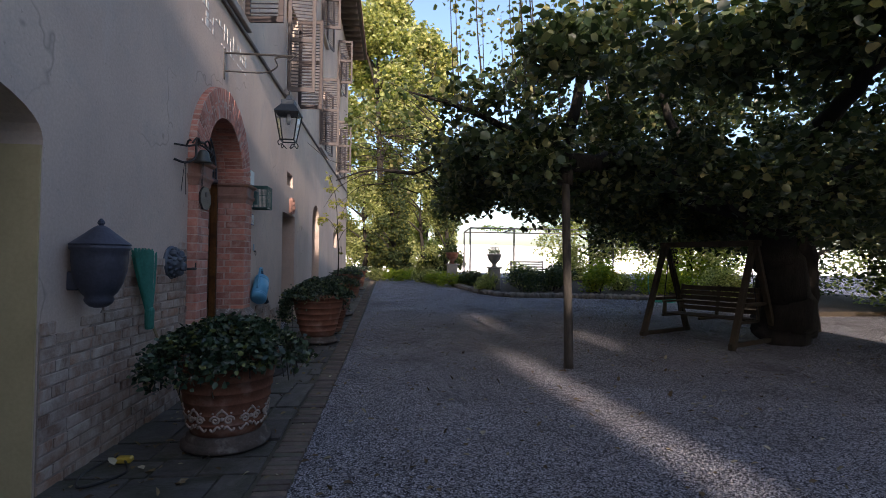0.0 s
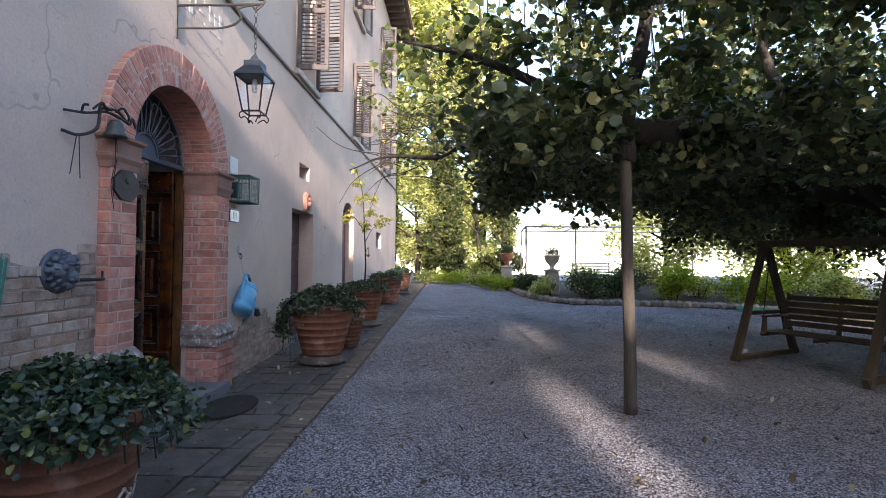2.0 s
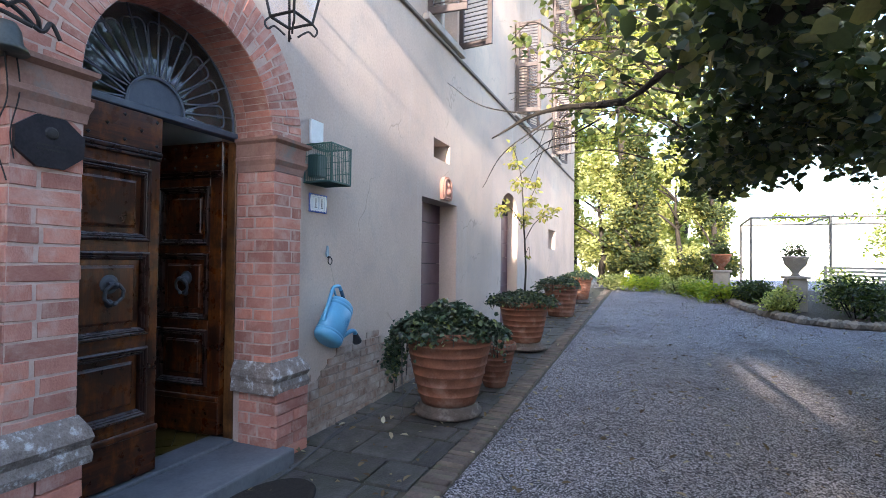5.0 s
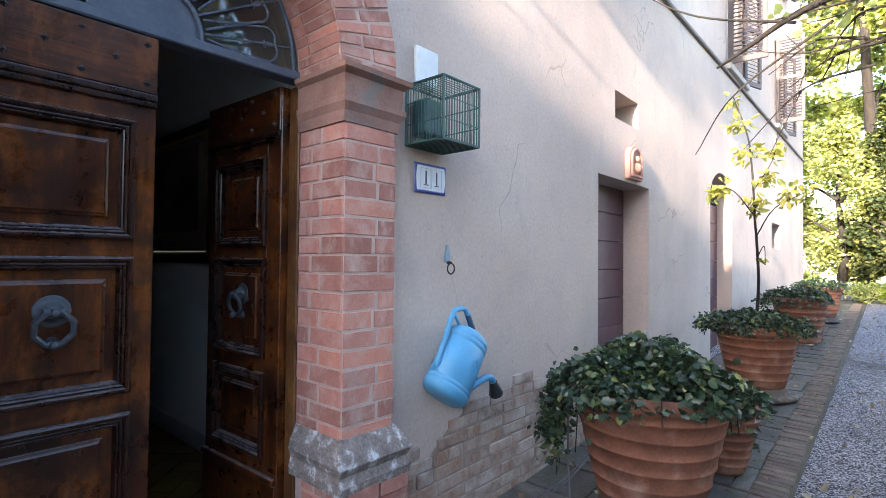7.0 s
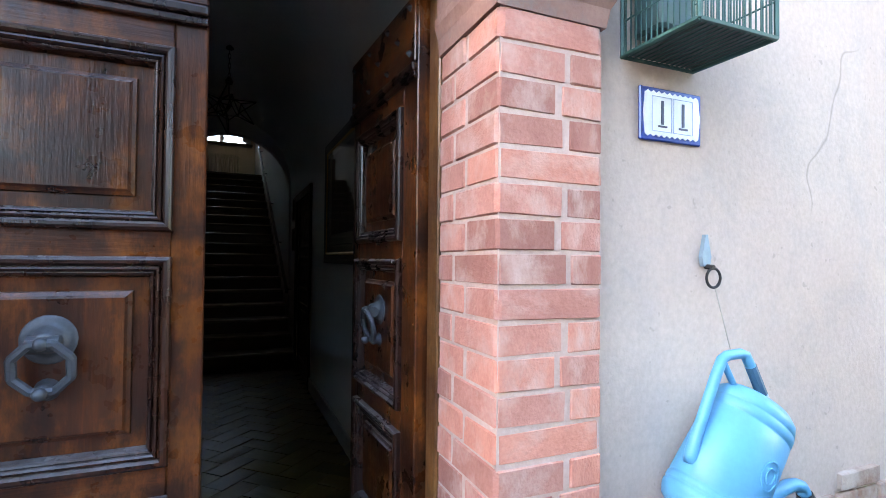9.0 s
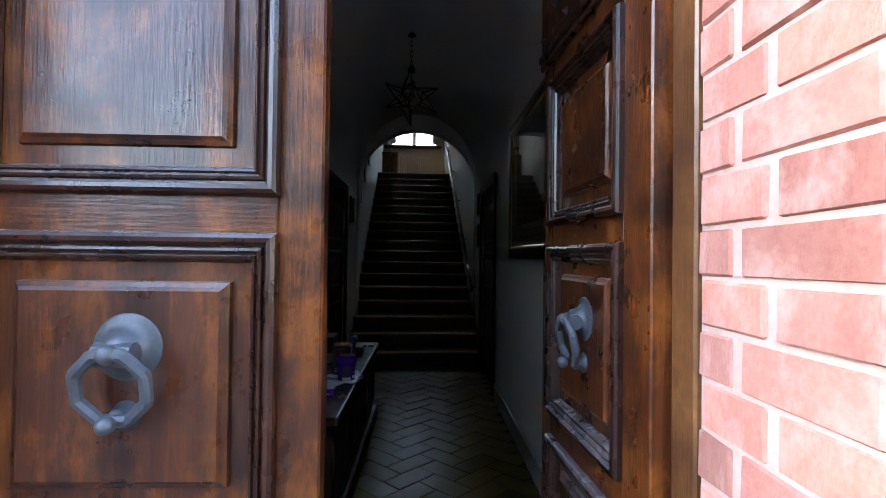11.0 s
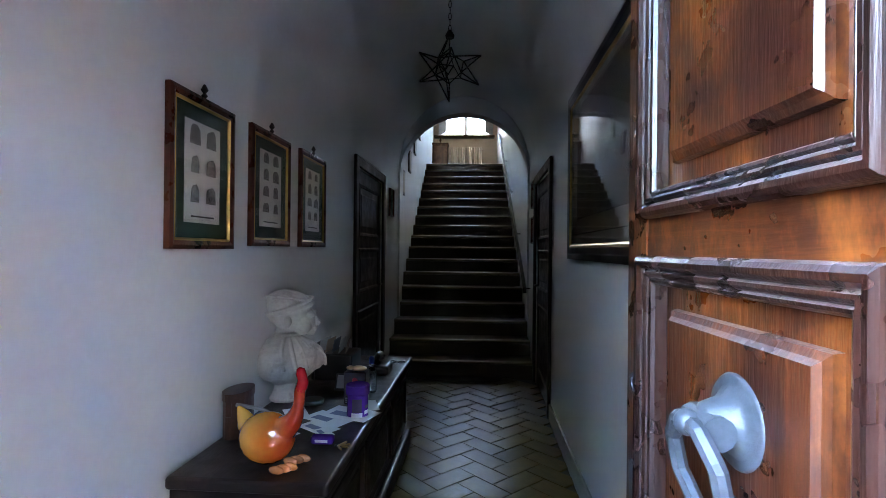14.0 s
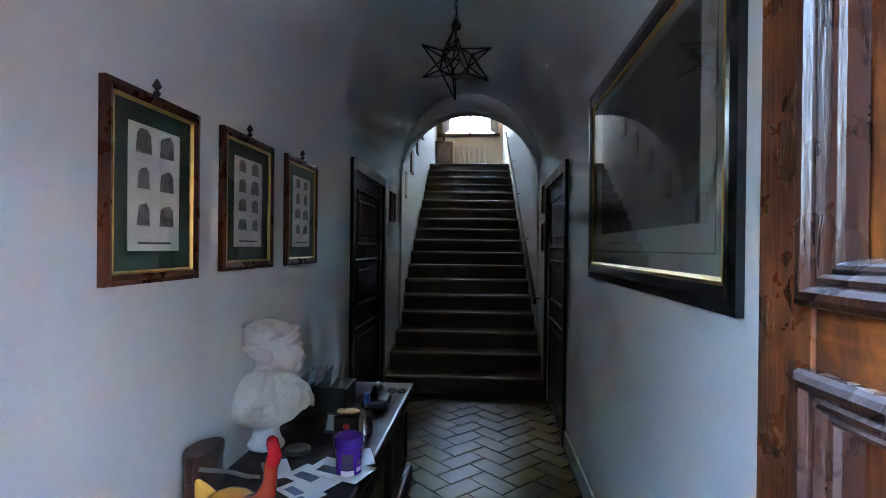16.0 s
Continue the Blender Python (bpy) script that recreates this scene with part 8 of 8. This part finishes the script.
def litter():
    r = np.random.default_rng(44)
    n = 2600
    x, y = -1.9 + 10.9 * r.uniform(0, 1, n) ** 1.5, r.uniform(1.5, 20, n)
    z = np.array([gz(v) for v in y]) + np.where(x < -0.6, 0.04, 0.014)
    p = np.stack([x, y, z], 1)
    ob = leaves("fallen_leaves", p, r.uniform(0.03, 0.08, n), leafy("dry leaves", [(0.0, (0.10, 0.06, 0.03)), (0.6, (0.24, 0.17, 0.09)), (1.0, (0.62, 0.57, 0.42))], 0.7, 0.1), None, 12, 0.97, 0.0, 0.7)
    tagged(ob, "scattered dry fallen leaves on gravel and flagstones", "leaves", kind="stuff")
    n = 60000
    x, y = r.uniform(-0.62, 5.0, n), 1.2 + 11 * r.uniform(0, 1, n) ** 1.5
    s = 0.004 + 0.010 * r.uniform(0, 1, n) ** 2
    z = np.array([gz(v) for v in y]) + s * 0.25
    shape = np.array([(1, 0, 0), (-0.5, 0.87, 0), (-0.5, -0.87, 0), (0.1, 0.1, 0.8)])
    a = r.uniform(0, 6.28, n)
    v = np.zeros((n, 4, 3))
    for k in range(4):
        sx, sy, sz = shape[k]
        v[:, k, 0] = x + s * (sx * np.cos(a) - sy * np.sin(a)) * 1.2
        v[:, k, 1] = y + s * (sx * np.sin(a) + sy * np.cos(a))
        v[:, k, 2] = z + s * sz
    me = bpy.data.meshes.new("gravel_stones")
    me.vertices.add(n * 4)
    me.vertices.foreach_set("co", v.ravel())
    idx = (np.arange(n)[:, None] * 4 + np.array([0, 1, 3, 1, 2, 3, 2, 0, 3])).ravel()
    me.loops.add(n * 9)
    me.loops.foreach_set("vertex_index", idx.astype(np.int32))
    me.polygons.add(n * 3)
    me.polygons.foreach_set("loop_start", (np.arange(n * 3) * 3).astype(np.int32))
    me.polygons.foreach_set("loop_total", np.full(n * 3, 3, np.int32))
    me.update(calc_edges=True)
    me.materials.append(surface("gravel chips", (0.06, 0.06, 0.062), (0.62, 0.61, 0.62), 14, 60, 0.9, 0.2, 0.002, vary="island"))
    tagged(new("gravel_stones", me), "loose grey gravel chips", "gravel", kind="stuff")


litter()


# ---- paving, kerb and floor tiles ----
def piece_mesh(name, bevel, mat):
    bm = box(-0.5, 0.5, -0.5, 0.5, -0.5, 0.5, bevel)
    me = bpy.data.meshes.new(name)
    bm.to_mesh(me)
    bm.free()
    me.materials.append(mat)
    return me


def paving():
    rr = random.Random(11)
    pave = tagged(new("pavement"), "uneven grey flagstone strip along the house", "pavement", kind="structure")
    verts, faces = [], []
    ys = [-3, 4, 8, 12, 16, 20, 24]
    for y in ys:
        verts += [(WALL - 0.02, y, gz(y) + 0.012), (-0.6, y, gz(y) + 0.012)]
    faces = [(2 * i, 2 * i + 1, 2 * i + 3, 2 * i + 2) for i in range(len(ys) - 1)]
    raw("bed", verts, faces, EARTH, pave)
    me = [piece_mesh("flagstone", 0.03, FLAG)]
    y = -1.0
    rows = []
    while y < 23.2:
        d = rr.uniform(0.28, 0.52)
        x = WALL + 0.01
        while x < -0.86:
            w = min(rr.uniform(0.25, 0.55), -0.82 - x)
            if w < 0.1:
                break
            ob = new("flagstone", me[0])
            ob.parent = pave
            yc = y + d / 2
            ob.location = (x + w / 2, yc, gz(yc) + 0.004 + rr.uniform(-0.006, 0.005))
            ob.scale = (w - rr.uniform(0.012, 0.03), d - rr.uniform(0.012, 0.035), 0.05)
            ob.rotation_euler = (rr.uniform(-0.012, 0.012) + (0.03 if yc > 8 else 0), rr.uniform(-0.012, 0.012), rr.uniform(-0.05, 0.05))
            x += w
        y += d
    kerb = tagged(new("kerb"), "mossy brick-on-edge kerb between flags and gravel", "kerb", kind="structure")
    kme = piece_mesh("brick", 0.06, KERB)
    n = 300
    for k in range(n):
        yc = 1.0 + k * 0.0735
        ob = new("brick", kme)
        ob.parent = kerb
        ob.location = (-0.70 - 0.010 * (yc - 5) * 0.5 + rr.uniform(-0.006, 0.006), yc, gz(yc) + 0.005 + rr.uniform(-0.005, 0.004))
        ob.scale = (0.20, 0.064, 0.06)
        ob.rotation_euler = (rr.uniform(-0.02, 0.02), rr.uniform(-0.03, 0.03), rr.uniform(-0.03, 0.03))


paving()


def herringbone():
    rr = random.Random(3)
    COTTO = surface("waxed cotto tile", (0.05, 0.034, 0.008), (0.115, 0.078, 0.019), 5, 50, 0.30, 0.25, 0.003, stain=(0.10, 0.075, 0.04), stain_scale=6, stretch=(0.3, 0.15, 0.024), vary="piece", spec=0.12)
    COTTO.node_tree.nodes["Principled BSDF"].inputs["Specular Tint"].default_value = (1.0, 0.74, 0.34, 1)
    COTTO.node_tree.nodes["Principled BSDF"].inputs["IOR"].default_value = 1.28
    tiles = tagged(new("floor_tiles"), "waxed brown herringbone cotto floor", "floor", kind="structure")
    me = piece_mesh("tile", 0.012, COTTO)
    a, b = 0.30, 0.15
    c, s = math.cos(radians(45)), math.sin(radians(45))
    for i in range(-40, 41):
        for j in range(-14, 15):
            for o in (0, 1):
                # herringbone cell: a lying and a standing tile
                px, py = (a / 2, b / 2) if o == 0 else (b / 2, 2 * b)
                px, py = px + i * b + j * 2 * b, py + i * b - j * 2 * b
                x, y = c * px - s * py, s * px + c * py
                x, y = -y, x
                X, Y = -5.0 + x, CY + y
                if HX1 + 0.9 < X < HX0 + 0.22 and HL + 0.02 < Y < HR - 0.02:
                    ob = new("tile", me)
                    ob.parent = tiles
                    ob.location = (X, Y, FLOOR - 0.012 + rr.uniform(-0.002, 0.001))
                    ob.scale = ((a if o == 0 else b) - 0.006, (b if o == 0 else a) - 0.006, 0.024)
                    ob.rotation_euler = (rr.uniform(-0.006, 0.006), rr.uniform(-0.006, 0.006), radians(135))


herringbone()
